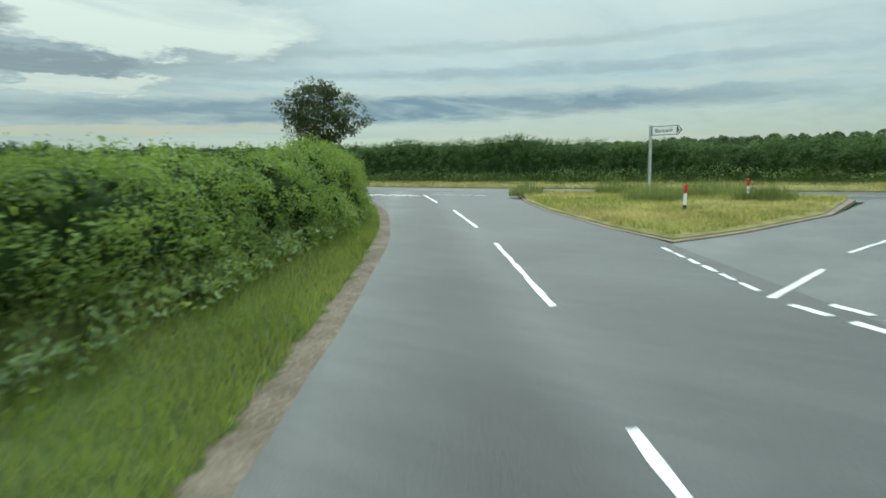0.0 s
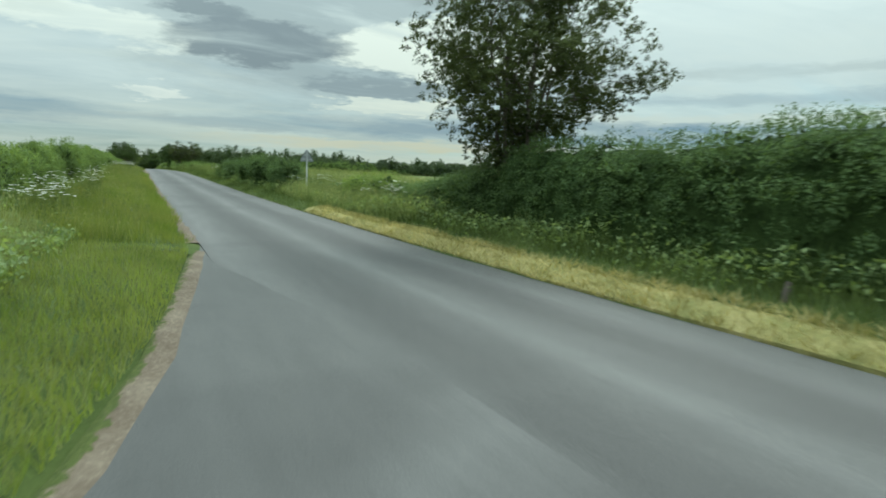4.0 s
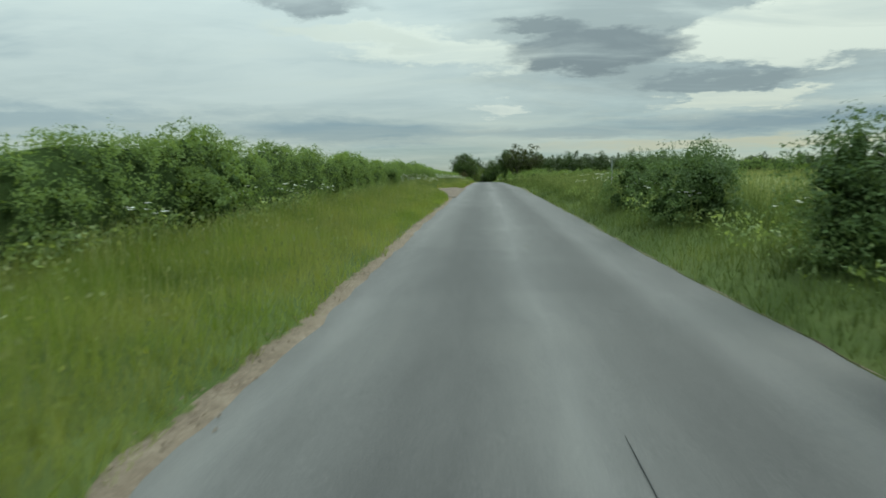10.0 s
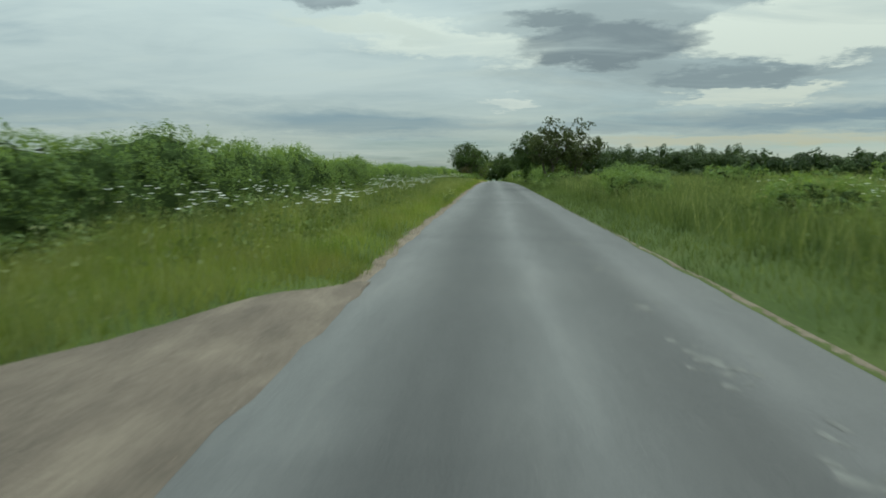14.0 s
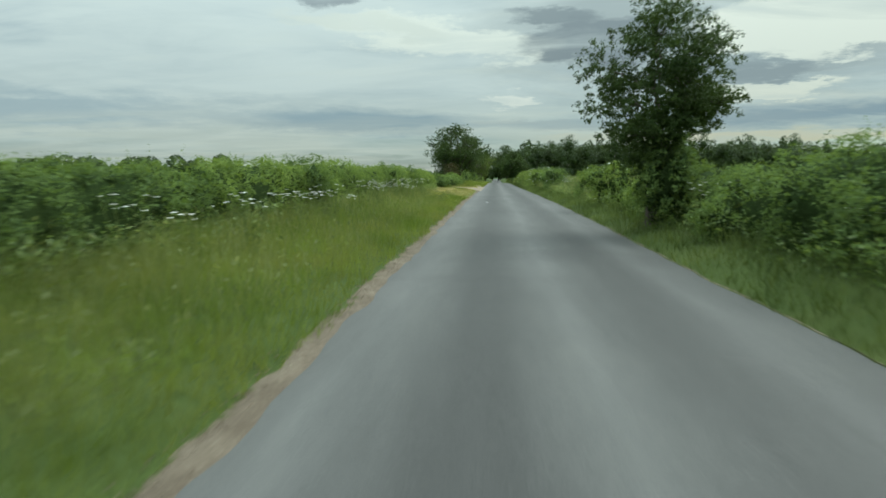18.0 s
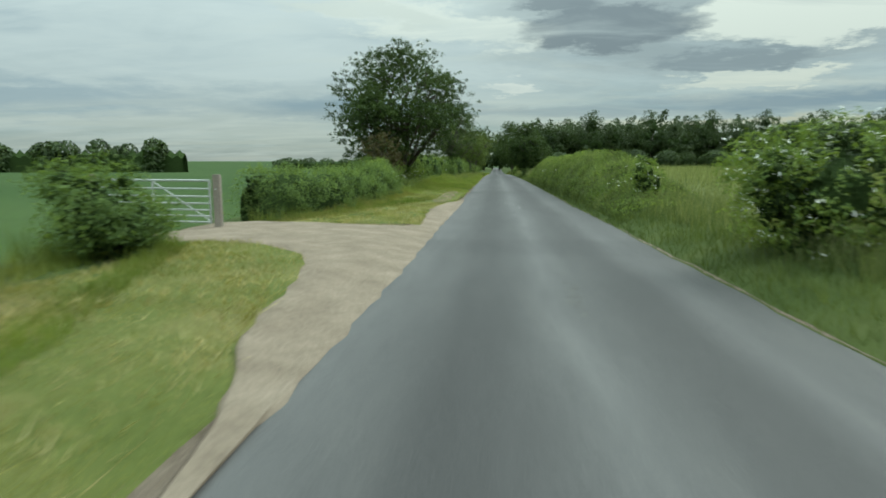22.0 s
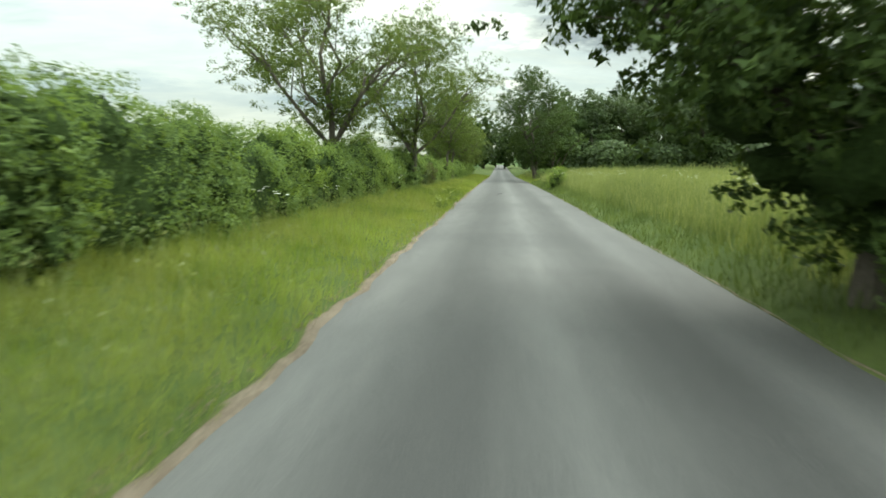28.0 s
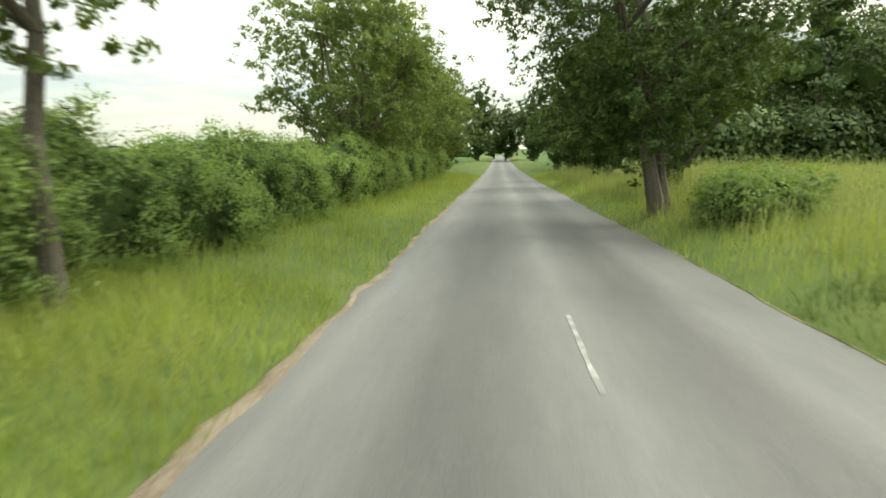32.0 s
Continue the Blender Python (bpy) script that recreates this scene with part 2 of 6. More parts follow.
def asphalt(nt, b):
    """Worn surface dressing: pale wheel tracks and edges, darker between, fine stone."""
    tc = nt.nodes.new("ShaderNodeTexCoord")
    sp = nt.nodes.new("ShaderNodeSeparateXYZ")
    nt.links.new(tc.outputs["UV"], sp.inputs[0])
    wob = tex_noise(nt, 0.5, 4, 0.6, stretch=(1, 0.12, 1))
    ad = nt.nodes.new("ShaderNodeMath")
    ad.operation = "MULTIPLY_ADD"
    nt.links.new(wob, ad.inputs[0])
    ad.inputs[1].default_value = 0.14
    nt.links.new(sp.outputs[0], ad.inputs[2])
    d, m, l = (0.0225, 0.022, 0.0226), (0.052, 0.051, 0.0512), (0.102, 0.100, 0.100)
    lanes = col_ramp(nt, ad.outputs[0], (0.04, m), (0.14, l), (0.27, m), (0.33, d), (0.40, d), (0.48, m), (0.56, l), (0.65, m), (0.73, d), (0.80, d), (0.89, (0.075, 0.073, 0.074)), (0.99, m))
    stain = tex_noise(nt, 0.55, 5, 0.62, stretch=(1, 0.25, 1))
    c = mix_col(nt, 0.22, lanes, col_ramp(nt, stain, (0.34, d), (0.5, m), (0.66, l)))
    # faint seams of older dressing across the lane and darker drips along it
    seam = tex_noise(nt, 0.16, 3, 0.55, stretch=(0.3, 1, 1))
    c = mix_col(nt, 1.0, c, col_ramp(nt, seam, (0.40, (0.78, 0.78, 0.79)), (0.44, (0.97, 0.97, 0.97)), (0.60, (1.0, 1.0, 1.0)), (0.66, (1.14, 1.13, 1.11))), "MULTIPLY")
    scuff = tex_noise(nt, 2.6, 6, 0.7, stretch=(1, 0.16, 1))
    c = mix_col(nt, 1.0, c, col_ramp(nt, scuff, (0.32, (0.80, 0.80, 0.80)), (0.52, (1.0, 1.0, 1.0)), (0.72, (1.24, 1.23, 1.20))), "MULTIPLY")
    stone = tex_noise(nt, 70, 3, 0.8)
    c = mix_col(nt, 0.3, c, col_ramp(nt, stone, (0.35, (0.022, 0.022, 0.022)), (0.52, m), (0.72, (0.20, 0.195, 0.18))))
    nt.links.new(c, b.inputs["Base Color"])
    bump(nt, b, stone, 0.006, 0.7)


M = {}
M["asphalt"] = material("asphalt", asphalt, 0.74, 0.38)
M["asphalt_old"] = material("asphalt_old", grainy((0.042, 0.042, 0.041), (0.062, 0.062, 0.06), (0.095, 0.093, 0.088), 0.6, 60, 0.008, 0.4), 0.68, 0.45)
M["patch"] = material("broken_asphalt", grainy((0.06, 0.058, 0.056), (0.085, 0.083, 0.08), (0.13, 0.126, 0.12), 4.0, 40, 0.02), 0.8, 0.3)
M["paint"] = material("road_paint", grainy((0.34, 0.35, 0.34), (0.52, 0.53, 0.51), (0.66, 0.66, 0.64), 4, 45, 0.004, 0.4), 0.6, 0.4)
M["paint_worn"] = material("worn_road_paint", grainy((0.05, 0.05, 0.05), (0.12, 0.12, 0.118), (0.30, 0.30, 0.29), 5.0, 45, 0.004, 0.5), 0.75, 0.3)
M["dirt"] = material("dry_earth", grainy((0.075, 0.058, 0.042), (0.135, 0.105, 0.078), (0.24, 0.195, 0.15), 1.7, 26, 0.06, 0.6), 0.95, 0.1)
M["gravel"] = material("pale_gravel", grainy((0.115, 0.092, 0.068), (0.20, 0.163, 0.124), (0.30, 0.25, 0.195), 1.6, 24, 0.06, 0.6), 0.95, 0.1)
M["soil_grass"] = material("grass_floor", grainy((0.03, 0.047, 0.012), (0.05, 0.07, 0.019), (0.085, 0.10, 0.032), 0.7, 18, 0.05), 0.95, 0.1)
M["mown"] = material("mown_grass_floor", grainy((0.05, 0.072, 0.016), (0.095, 0.11, 0.03), (0.18, 0.16, 0.066), 0.7, 18, 0.06, 0.45), 0.95, 0.1)
M["stony"] = material("stony_earth", grainy((0.05, 0.042, 0.035), (0.11, 0.09, 0.073), (0.20, 0.165, 0.13), 1.1, 24, 0.06, 0.5, (1.6, 0.5, 1)), 0.95, 0.1)
M["straw_floor"] = material("straw_floor", grainy((0.10, 0.12, 0.04), (0.22, 0.20, 0.08), (0.36, 0.31, 0.15), 1.5, 20, 0.05, 0.45), 0.95, 0.1)
M["field"] = material("crop_field", grainy((0.024, 0.047, 0.012), (0.034, 0.062, 0.016), (0.052, 0.08, 0.023), 0.03, 1.6, 0.12, 0.4), 0.95, 0.1)
M["grass"] = material("tall_grass", leafy((0.055, 0.094, 0.016), (0.108, 0.163, 0.027), (0.195, 0.245, 0.053), 0.42, 0.4, (0.235, 0.225, 0.088)), 0.75, 0.2)
M["bank_blade"] = material("bank_grass", leafy((0.03, 0.058, 0.014), (0.068, 0.106, 0.028), (0.15, 0.185, 0.065), 0.35, 0.5), 0.75, 0.2)
M["hay"] = material("seeding_grass", leafy((0.08, 0.11, 0.038), (0.15, 0.185, 0.072), (0.26, 0.285, 0.14), 0.4, 0.22), 0.8, 0.2)
M["straw"] = material("dry_cut_grass", leafy((0.18, 0.17, 0.06), (0.31, 0.27, 0.12), (0.48, 0.42, 0.22), 0.3, 0.9), 0.85, 0.2)
M["short"] = material("mown_grass", leafy((0.08, 0.138, 0.023), (0.15, 0.22, 0.038), (0.245, 0.29, 0.075), 0.42, 0.45, (0.245, 0.25, 0.088)), 0.8, 0.2)
M["mown_blade"] = material("mown_grass_blade", leafy((0.08, 0.115, 0.02), (0.145, 0.185, 0.034), (0.25, 0.26, 0.075), 0.4, 0.8, (0.32, 0.27, 0.12)), 0.8, 0.2)


def edge_mix(nt, b):
    """Gritty earth that gives way to turf on its outer side and to dusty asphalt on its inner side."""
    tc = nt.nodes.new("ShaderNodeTexCoord")
    sp = nt.nodes.new("ShaderNodeSeparateXYZ")
    nt.links.new(tc.outputs["UV"], sp.inputs[0])
    rag = tex_noise(nt, 3.2, 6, 0.7)
    ad = nt.nodes.new("ShaderNodeMath")
    ad.operation = "MULTIPLY_ADD"
    nt.links.new(rag, ad.inputs[0])
    ad.inputs[1].default_value = 1.5
    nt.links.new(sp.outputs[0], ad.inputs[2])
    small = tex_noise(nt, 24, 6, 0.75)
    earth = col_ramp(nt, tex_noise(nt, 1.6, 5, 0.6), (0.32, (0.065, 0.052, 0.04)), (0.5, (0.12, 0.098, 0.077)), (0.68, (0.205, 0.172, 0.136)))
    earth = mix_col(nt, 0.55, earth, col_ramp(nt, small, (0.3, (0.045, 0.036, 0.027)), (0.52, (0.135, 0.105, 0.078)), (0.72, (0.32, 0.27, 0.21))))
    turf = col_ramp(nt, small, (0.3, (0.028, 0.042, 0.012)), (0.7, (0.095, 0.112, 0.034)))
    tar = col_ramp(nt, small, (0.3, (0.035, 0.034, 0.034)), (0.7, (0.12, 0.115, 0.11)))
    lower = col_ramp(nt, ad.outputs[0], (0.98, (0, 0, 0)), (1.10, (1, 1, 1)))
    upper = col_ramp(nt, ad.outputs[0], (1.50, (0, 0, 0)), (1.60, (1, 1, 1)))
    c = mix_col(nt, upper, mix_col(nt, lower, turf, earth), tar)
    nt.links.new(c, b.inputs["Base Color"])
    bump(nt, b, small, 0.05)


def rutted(nt, b):
    """Trampled turf: earth, stones and straw showing through worn grass."""
    small = tex_noise(nt, 22, 6, 0.75)
    gap = tex_noise(nt, 2.2, 5, 0.7, stretch=(1.2, 0.7, 1))
    earth = col_ramp(nt, small, (0.3, (0.08, 0.064, 0.042)), (0.5, (0.135, 0.108, 0.07)), (0.7, (0.23, 0.19, 0.125)))
    turf = col_ramp(nt, small, (0.3, (0.05, 0.06, 0.016)), (0.7, (0.13, 0.135, 0.042)))
    nt.links.new(mix_col(nt, col_ramp(nt, gap, (0.46, (0, 0, 0)), (0.54, (1, 1, 1))), turf, earth), b.inputs["Base Color"])
    bump(nt, b, small, 0.05)


M["rut"] = material("trampled_turf", rutted, 0.95, 0.1)
M["earth_edge"] = material("earth_edge", edge_mix, 0.95, 0.1)
M["hay_floor"] = material("hay_floor", grainy((0.06, 0.085, 0.026), (0.11, 0.13, 0.045), (0.18, 0.19, 0.08), 0.35, 5, 0.12, 0.5), 0.95, 0.1)
M["weed"] = material("nettle_leaf", leafy((0.09, 0.14, 0.05), (0.16, 0.225, 0.088), (0.26, 0.325, 0.14), 0.45, 0.8), 0.65, 0.3)
M["hedge"] = material("hedge_leaf", leafy((0.058, 0.10, 0.032), (0.108, 0.170, 0.051), (0.185, 0.255, 0.08), 0.45, 0.7), 0.68, 0.16)
M["hedge_bright"] = material("young_hedge_leaf", leafy((0.085, 0.14, 0.034), (0.145, 0.215, 0.05), (0.225, 0.295, 0.085), 0.45, 0.7), 0.68, 0.16)
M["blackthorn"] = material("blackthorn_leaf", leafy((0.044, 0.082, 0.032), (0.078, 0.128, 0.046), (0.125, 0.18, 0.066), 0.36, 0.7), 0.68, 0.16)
M["tree_leaf"] = material("tree_leaf", leafy((0.025, 0.047, 0.013), (0.044, 0.076, 0.019), (0.085, 0.125, 0.033), 0.25, 0.3), 0.68, 0.16)
M["ash_leaf"] = material("ash_leaf", leafy((0.045, 0.075, 0.02), (0.08, 0.12, 0.032), (0.15, 0.19, 0.06), 0.4, 0.3), 0.68, 0.16)
M["wood_leaf"] = material("woodland_leaf", leafy((0.022, 0.042, 0.012), (0.038, 0.068, 0.018), (0.075, 0.11, 0.03), 0.25, 0.12), 0.6, 0.3)
M["copper_leaf"] = material("thorn_leaf", leafy((0.03, 0.042, 0.016), (0.05, 0.066, 0.022), (0.095, 0.115, 0.036), 0.25, 0.4), 0.68, 0.16)
M["red_leaf"] = material("bronze_leaf", leafy((0.045, 0.036, 0.018), (0.075, 0.055, 0.025), (0.10, 0.10, 0.035), 0.25, 0.8), 0.68, 0.16)
# darkened leaf green: the shade deep in foliage is put into this colour
M["core"] = material("painted_inner_shade", grainy((0.022, 0.037, 0.012), (0.036, 0.058, 0.018), (0.06, 0.088, 0.028), 2.6, 14, 0.3, 0.7), 0.95, 0.05)
M["bark"] = material("bark", grainy((0.05, 0.042, 0.034), (0.085, 0.074, 0.06), (0.13, 0.115, 0.095), 1.2, 14, 0.03, 0.5, (1, 1, 0.25)), 0.9, 0.15)
M["flower"] = material("white_flower", grainy((0.70, 0.70, 0.62), (0.80, 0.80, 0.74), (0.86, 0.86, 0.80), 4, 40, 0.003, 0.2), 0.8, 0.2)
M["stem"] = material("flower_stem", leafy((0.08, 0.12, 0.03), (0.12, 0.16, 0.045), (0.17, 0.2, 0.06), 0.2), 0.8, 0.2)
M["steel"] = material("galvanised_steel", grainy((0.28, 0.29, 0.29), (0.36, 0.37, 0.37), (0.46, 0.47, 0.47), 3, 30, 0.002, 0.3), 0.5, 0.5)
M["sign_grey"] = material("sign_back", grainy((0.12, 0.135, 0.14), (0.16, 0.175, 0.18), (0.2, 0.21, 0.215), 3, 30, 0.002, 0.3), 0.6, 0.4)
M["flake"] = material("worn_stone", grainy((0.055, 0.054, 0.051), (0.088, 0.086, 0.082), (0.15, 0.146, 0.138), 5.0, 60, 0.01, 0.5), 0.85, 0.2)
M["tar"] = material("old_tar", grainy((0.022, 0.022, 0.022), (0.035, 0.035, 0.035), (0.055, 0.055, 0.053), 3, 30, 0.004, 0.3), 0.75, 0.3)
M["white"] = material("white_enamel", grainy((0.70, 0.71, 0.70), (0.78, 0.79, 0.78), (0.84, 0.84, 0.83), 3, 30, 0.002, 0.2), 0.45, 0.5)
M["black"] = material("black_enamel", grainy((0.010, 0.010, 0.012), (0.016, 0.016, 0.018), (0.03, 0.03, 0.03), 3, 30, 0.002, 0.2), 0.5, 0.5)
M["red"] = material("red_reflector", grainy((0.30, 0.012, 0.015), (0.42, 0.018, 0.02), (0.5, 0.03, 0.03), 5, 30, 0.002, 0.3), 0.4, 0.5)
M["wood"] = material("weathered_wood", grainy((0.14, 0.12, 0.10), (0.22, 0.195, 0.165), (0.31, 0.28, 0.24), 2, 22, 0.01, 0.5, (1, 1, 0.2)), 0.9, 0.2)
M["yellow_green"] = material("cream_flower", grainy((0.45, 0.5, 0.22), (0.55, 0.6, 0.3), (0.65, 0.68, 0.42), 4, 40, 0.003, 0.2), 0.8, 0.2)
M["yellow"] = material("yellow_flower", grainy((0.6, 0.48, 0.03), (0.7, 0.58, 0.05), (0.78, 0.66, 0.1), 4, 40, 0.003, 0.2), 0.8, 0.2)

# ---------------------------------------------------------------- helpers
RNG = np.random.default_rng(7)
KNOTS = ((-90, 0), (-55.8, 0), (-18.6, -0.04), (14.0, 0.03), (41.9, 0.49), (69.8, 1.13), (97.7, 1.67), (125.6, 1.87), (153.5, 2.09), (181.4, 2.09),
         (209.2, 1.89), (237.2, 1.63), (265.1, 1.51), (292.9, 1.27), (320.9, 0.92), (348.8, 0.46), (376.7, -0.08), (404.6, -0.62), (432.5, -1.0), (470, -1.2), (700, -1.2))
_gy = np.arange(-120, 760, 1.0)
_lin = np.interp(_gy, [k[0] for k in KNOTS], [k[1] for k in KNOTS])
_ker = np.exp(-0.5 * (np.arange(-30, 31) / 8.4) ** 2)
_gz = np.convolve(np.pad(_lin, 30, mode="edge"), _ker / _ker.sum(), mode="valid")


def road_z(y):
    """Height of the lane's surface along its length."""
    return np.interp(y, _gy, _gz)


def mesh_object(name, verts, faces, mat, parent=None, label="", smooth=False, uv=None):
    me = bpy.data.meshes.new(name)
    me.from_pydata([tuple(map(float, v)) for v in verts], [], [tuple(f) for f in faces])
    me.materials.append(mat)
    if smooth:
        me.polygons.foreach_set("use_smooth", [True] * len(me.polygons))
    if uv is not None:
        lay = me.uv_layers.new(name="UVMap")
        vi = np.empty(len(me.loops), np.int32)
        me.loops.foreach_get("vertex_index", vi)
        lay.data.foreach_set("uv", np.asarray(uv, np.float32)[vi].ravel())
    me.update()
    ob = new(name, me)
    if parent:
        ob.parent = parent
    if label:
        ob["label"] = label
    return ob


def raw_object(name, co, n_per, mat, parent=None, label=""):
    """Many loose polygons of n_per corners each, from an array of corners."""
    co = np.asarray(co, np.float32).reshape(-1, 3)
    nv = len(co)
    nf = nv // n_per
    me = bpy.data.meshes.new(name)
    me.vertices.add(nv)
    me.vertices.foreach_set("co", co.ravel())
    me.loops.add(nv)
    me.loops.foreach_set("vertex_index", np.arange(nv, dtype=np.int32))
    me.polygons.add(nf)
    me.polygons.foreach_set("loop_start", np.arange(0, nv, n_per, dtype=np.int32))
    me.materials.append(mat)
    me.update(calc_edges=True)
    me.validate()
    ob = new(name, me)
    if parent:
        ob.parent = parent
    if label:
        ob["label"] = label
    return ob


def part(name, bm, mat, parent, label=""):
    me = bpy.data.meshes.new(name)
    bm.to_mesh(me)
    bm.free()
    me.materials.append(mat)
    ob = new(name, me)
    ob.parent = parent
    if label:
        ob["label"] = label
    return ob


def thing(name, label, category, group="", at=(0, 0, 0), turn=0.0):
    ob = new(name)
    ob.matrix_world = pose(*at, 0, 0, turn)
    return tagged(ob, label, category, group)


def ribbon(path, n):
    """Even points along a polyline, with the way at each."""
    p = np.asarray(path, float)
    s = np.r_[0, np.cumsum(np.hypot(*np.diff(p[:, :2], axis=0).T))]
    t = np.linspace(0, s[-1], n)
    q = np.stack([np.interp(t, s, p[:, i]) for i in range(p.shape[1])], 1)
    for _ in range(2):
        q[1:-1, :2] = 0.25 * q[:-2, :2] + 0.5 * q[1:-1, :2] + 0.25 * q[2:, :2]
    d = np.gradient(q[:, :2], axis=0)
    d /= np.hypot(*d.T)[:, None]
    return q, d, t


def leaf_quads(c, size, up=0.3, normal=None):
    """Pointed leaves, two triangles each, round the centres c."""
    n = len(c)
    a = RNG.normal(size=(n, 3))
    if normal is not None:
        a = a - 0.55 * (a * normal).sum(1, keepdims=True) * normal
    a[:, 2] += up * RNG.normal(size=n)
    a /= np.linalg.norm(a, axis=1, keepdims=True)
    b = np.cross(a, RNG.normal(size=(n, 3)))
    b /= np.linalg.norm(b, axis=1, keepdims=True)
    s = (size * RNG.uniform(0.6, 1.4, n))[:, None]
    return np.stack([c - a * s, c + b * s * 0.48, c + a * s, c - b * s * 0.48], 1)


def leaf_tris(c, size, out, bias=0.8):
    """Small pointed leaves, one triangle each; their faces turn mostly the way of out, and upward."""
    n = len(c)
    f = out * bias + RNG.normal(size=(n, 3)) * 0.55 + np.array([0, 0, 0.35])
    f /= np.linalg.norm(f, axis=1, keepdims=True)
    a = np.cross(f, RNG.normal(size=(n, 3)))
    a /= np.linalg.norm(a, axis=1, keepdims=True)
    b = np.cross(f, a)
    s = (size * RNG.uniform(0.6, 1.4, n))[:, None]
    return np.stack([c - a * s * 0.6 - b * s * 0.5, c - a * s * 0.6 + b * s * 0.5, c + a * s], 1)


def sprays(centres, out, radius, per, size, flat=0.8, shell=0.45):
    """Leaves in rounded sprays: each centre carries a small tuft that faces the way of out."""
    n = len(centres)
    i = np.repeat(np.arange(n), per)
    u = RNG.normal(size=(n * per, 3)) + out[i] * 0.7
    u /= np.linalg.norm(u, axis=1, keepdims=True)
    r = (radius * RNG.uniform(0.6, 1.35, n))[i] if np.isscalar(radius) else radius[i]
    p = centres[i] + u * (r * RNG.uniform(shell, 1.0, len(i)))[:, None] * np.array([1, 1, flat])
    return leaf_tris(p, size, u * 0.8 + out[i] * 0.4)


def blades(x, y, z, h, w, lean=0.35):
    """Tapering, leaning blades, one narrow triangle each."""
    n = len(x)
    th = RNG.uniform(0, 2 * np.pi, n)
    hh = h * RNG.uniform(0.55, 1.15, n)
    l = lean * hh * np.abs(RNG.normal(0.6, 0.5, n))
    ph = RNG.uniform(0, 2 * np.pi, n)
    dx, dy = np.cos(th) * w / 2, np.sin(th) * w / 2
    base = np.stack([x, y, z - 0.02], 1)
    off = np.stack([dx, dy, 0 * dx], 1)
    tip = base + np.stack([np.cos(ph) * l, np.sin(ph) * l, hh], 1)
    return np.stack([base - off, base + off, tip], 1)


def wave(x, y, s=1.0, seed=0.0):
    """A gentle unevenness between about -1 and 1."""
    return (np.sin(x * 0.9 * s + y * 0.53 * s + seed) + np.sin(x * 1.7 * s - y * 0.31 * s + 2.1 * seed + 1) * 0.7 + np.sin(y * 1.13 * s + seed * 3 + 0.4 * x) * 0.6
            + np.sin(y * 2.9 * s + x * 1.3 + seed * 5) * 0.3) / 2.6


EL, ER = -2.38, 2.72

# ---------------------------------------------------------------- ground and roads
def build_ground():
    xs = np.unique(np.r_[-2600, -1600, -900, -500, -300, -180, -110, -70, np.arange(-50, 51, 5.0), 70, 110, 180, 300, 500, 900, 1600, 2600])
    ys = np.unique(np.r_[-2200, -1200, -600, -300, -160, np.arange(-100, 470, 6.0), 520, 600, 760, 1000, 1500, 2400, 4200])
    v = [(x, y, float(road_z(y)) - 0.07 + (0.0 if abs(x) < 22 else 0.9 * min(1, (abs(x) - 22) / 200) * float(wave(x * 0.03, y * 0.02, 1, 1)))) for y in ys for x in xs]
    n = len(xs)
    f = [(j * n + i, j * n + i + 1, (j + 1) * n + i + 1, (j + 1) * n + i) for j in range(len(ys) - 1) for i in range(n - 1)]
    tagged(mesh_object("ground", v, f, M["field"], smooth=True), "green arable fields under young crop, gently rolling", "ground", kind="structure")


def strip(name, y0, y1, xa, xb, dz, mat, label, category, step=0.5, thick=0.12):
    """A slab that follows the lane, between two side lines given as functions of y."""
    ys = np.linspace(y0, y1, max(2, int((y1 - y0) / step) + 1))
    us = np.linspace(0, 1, 9)
    v, uv, f = [], [], []
    for y in ys:
        a, b = xa(y), xb(y)
        for u in us:
            v.append((a + (b - a) * u, y, float(road_z(y)) + dz(u)))
            uv.append((u, y * 0.1))
    n = len(us)
    f = [(j * n + i, j * n + i + 1, (j + 1) * n + i + 1, (j + 1) * n + i) for j in range(len(ys) - 1) for i in range(n - 1)]
    k = len(v)
    for y in ys:
        for u, x in ((0, xa(y)), (1, xb(y))):
            v.append((x, y, float(road_z(y)) + dz(u) - thick))
            uv.append((u, y * 0.1))
    for j in range(len(ys) - 1):
        f.append((j * n, (j + 1) * n, k + 2 * j + 2, k + 2 * j))
        f.append((j * n + n - 1, k + 2 * j + 1, k + 2 * j + 3, (j + 1) * n + n - 1))
    return tagged(mesh_object(name, v, f, mat, uv=uv, smooth=False), label, category, kind="structure")


def edge_l(y):
    return EL + 0.045 * float(wave(1.0, y, 0.8, 2)) + 0.025 * float(wave(2.0, y, 4.0, 5)) + 0.025 * float(wave(3.0, y, 9.0, 5))


def edge_r(y):
    return ER + 0.06 * float(wave(3.0, y, 0.8, 4)) + 0.02 * float(wave(5.0, y, 4.0, 1))


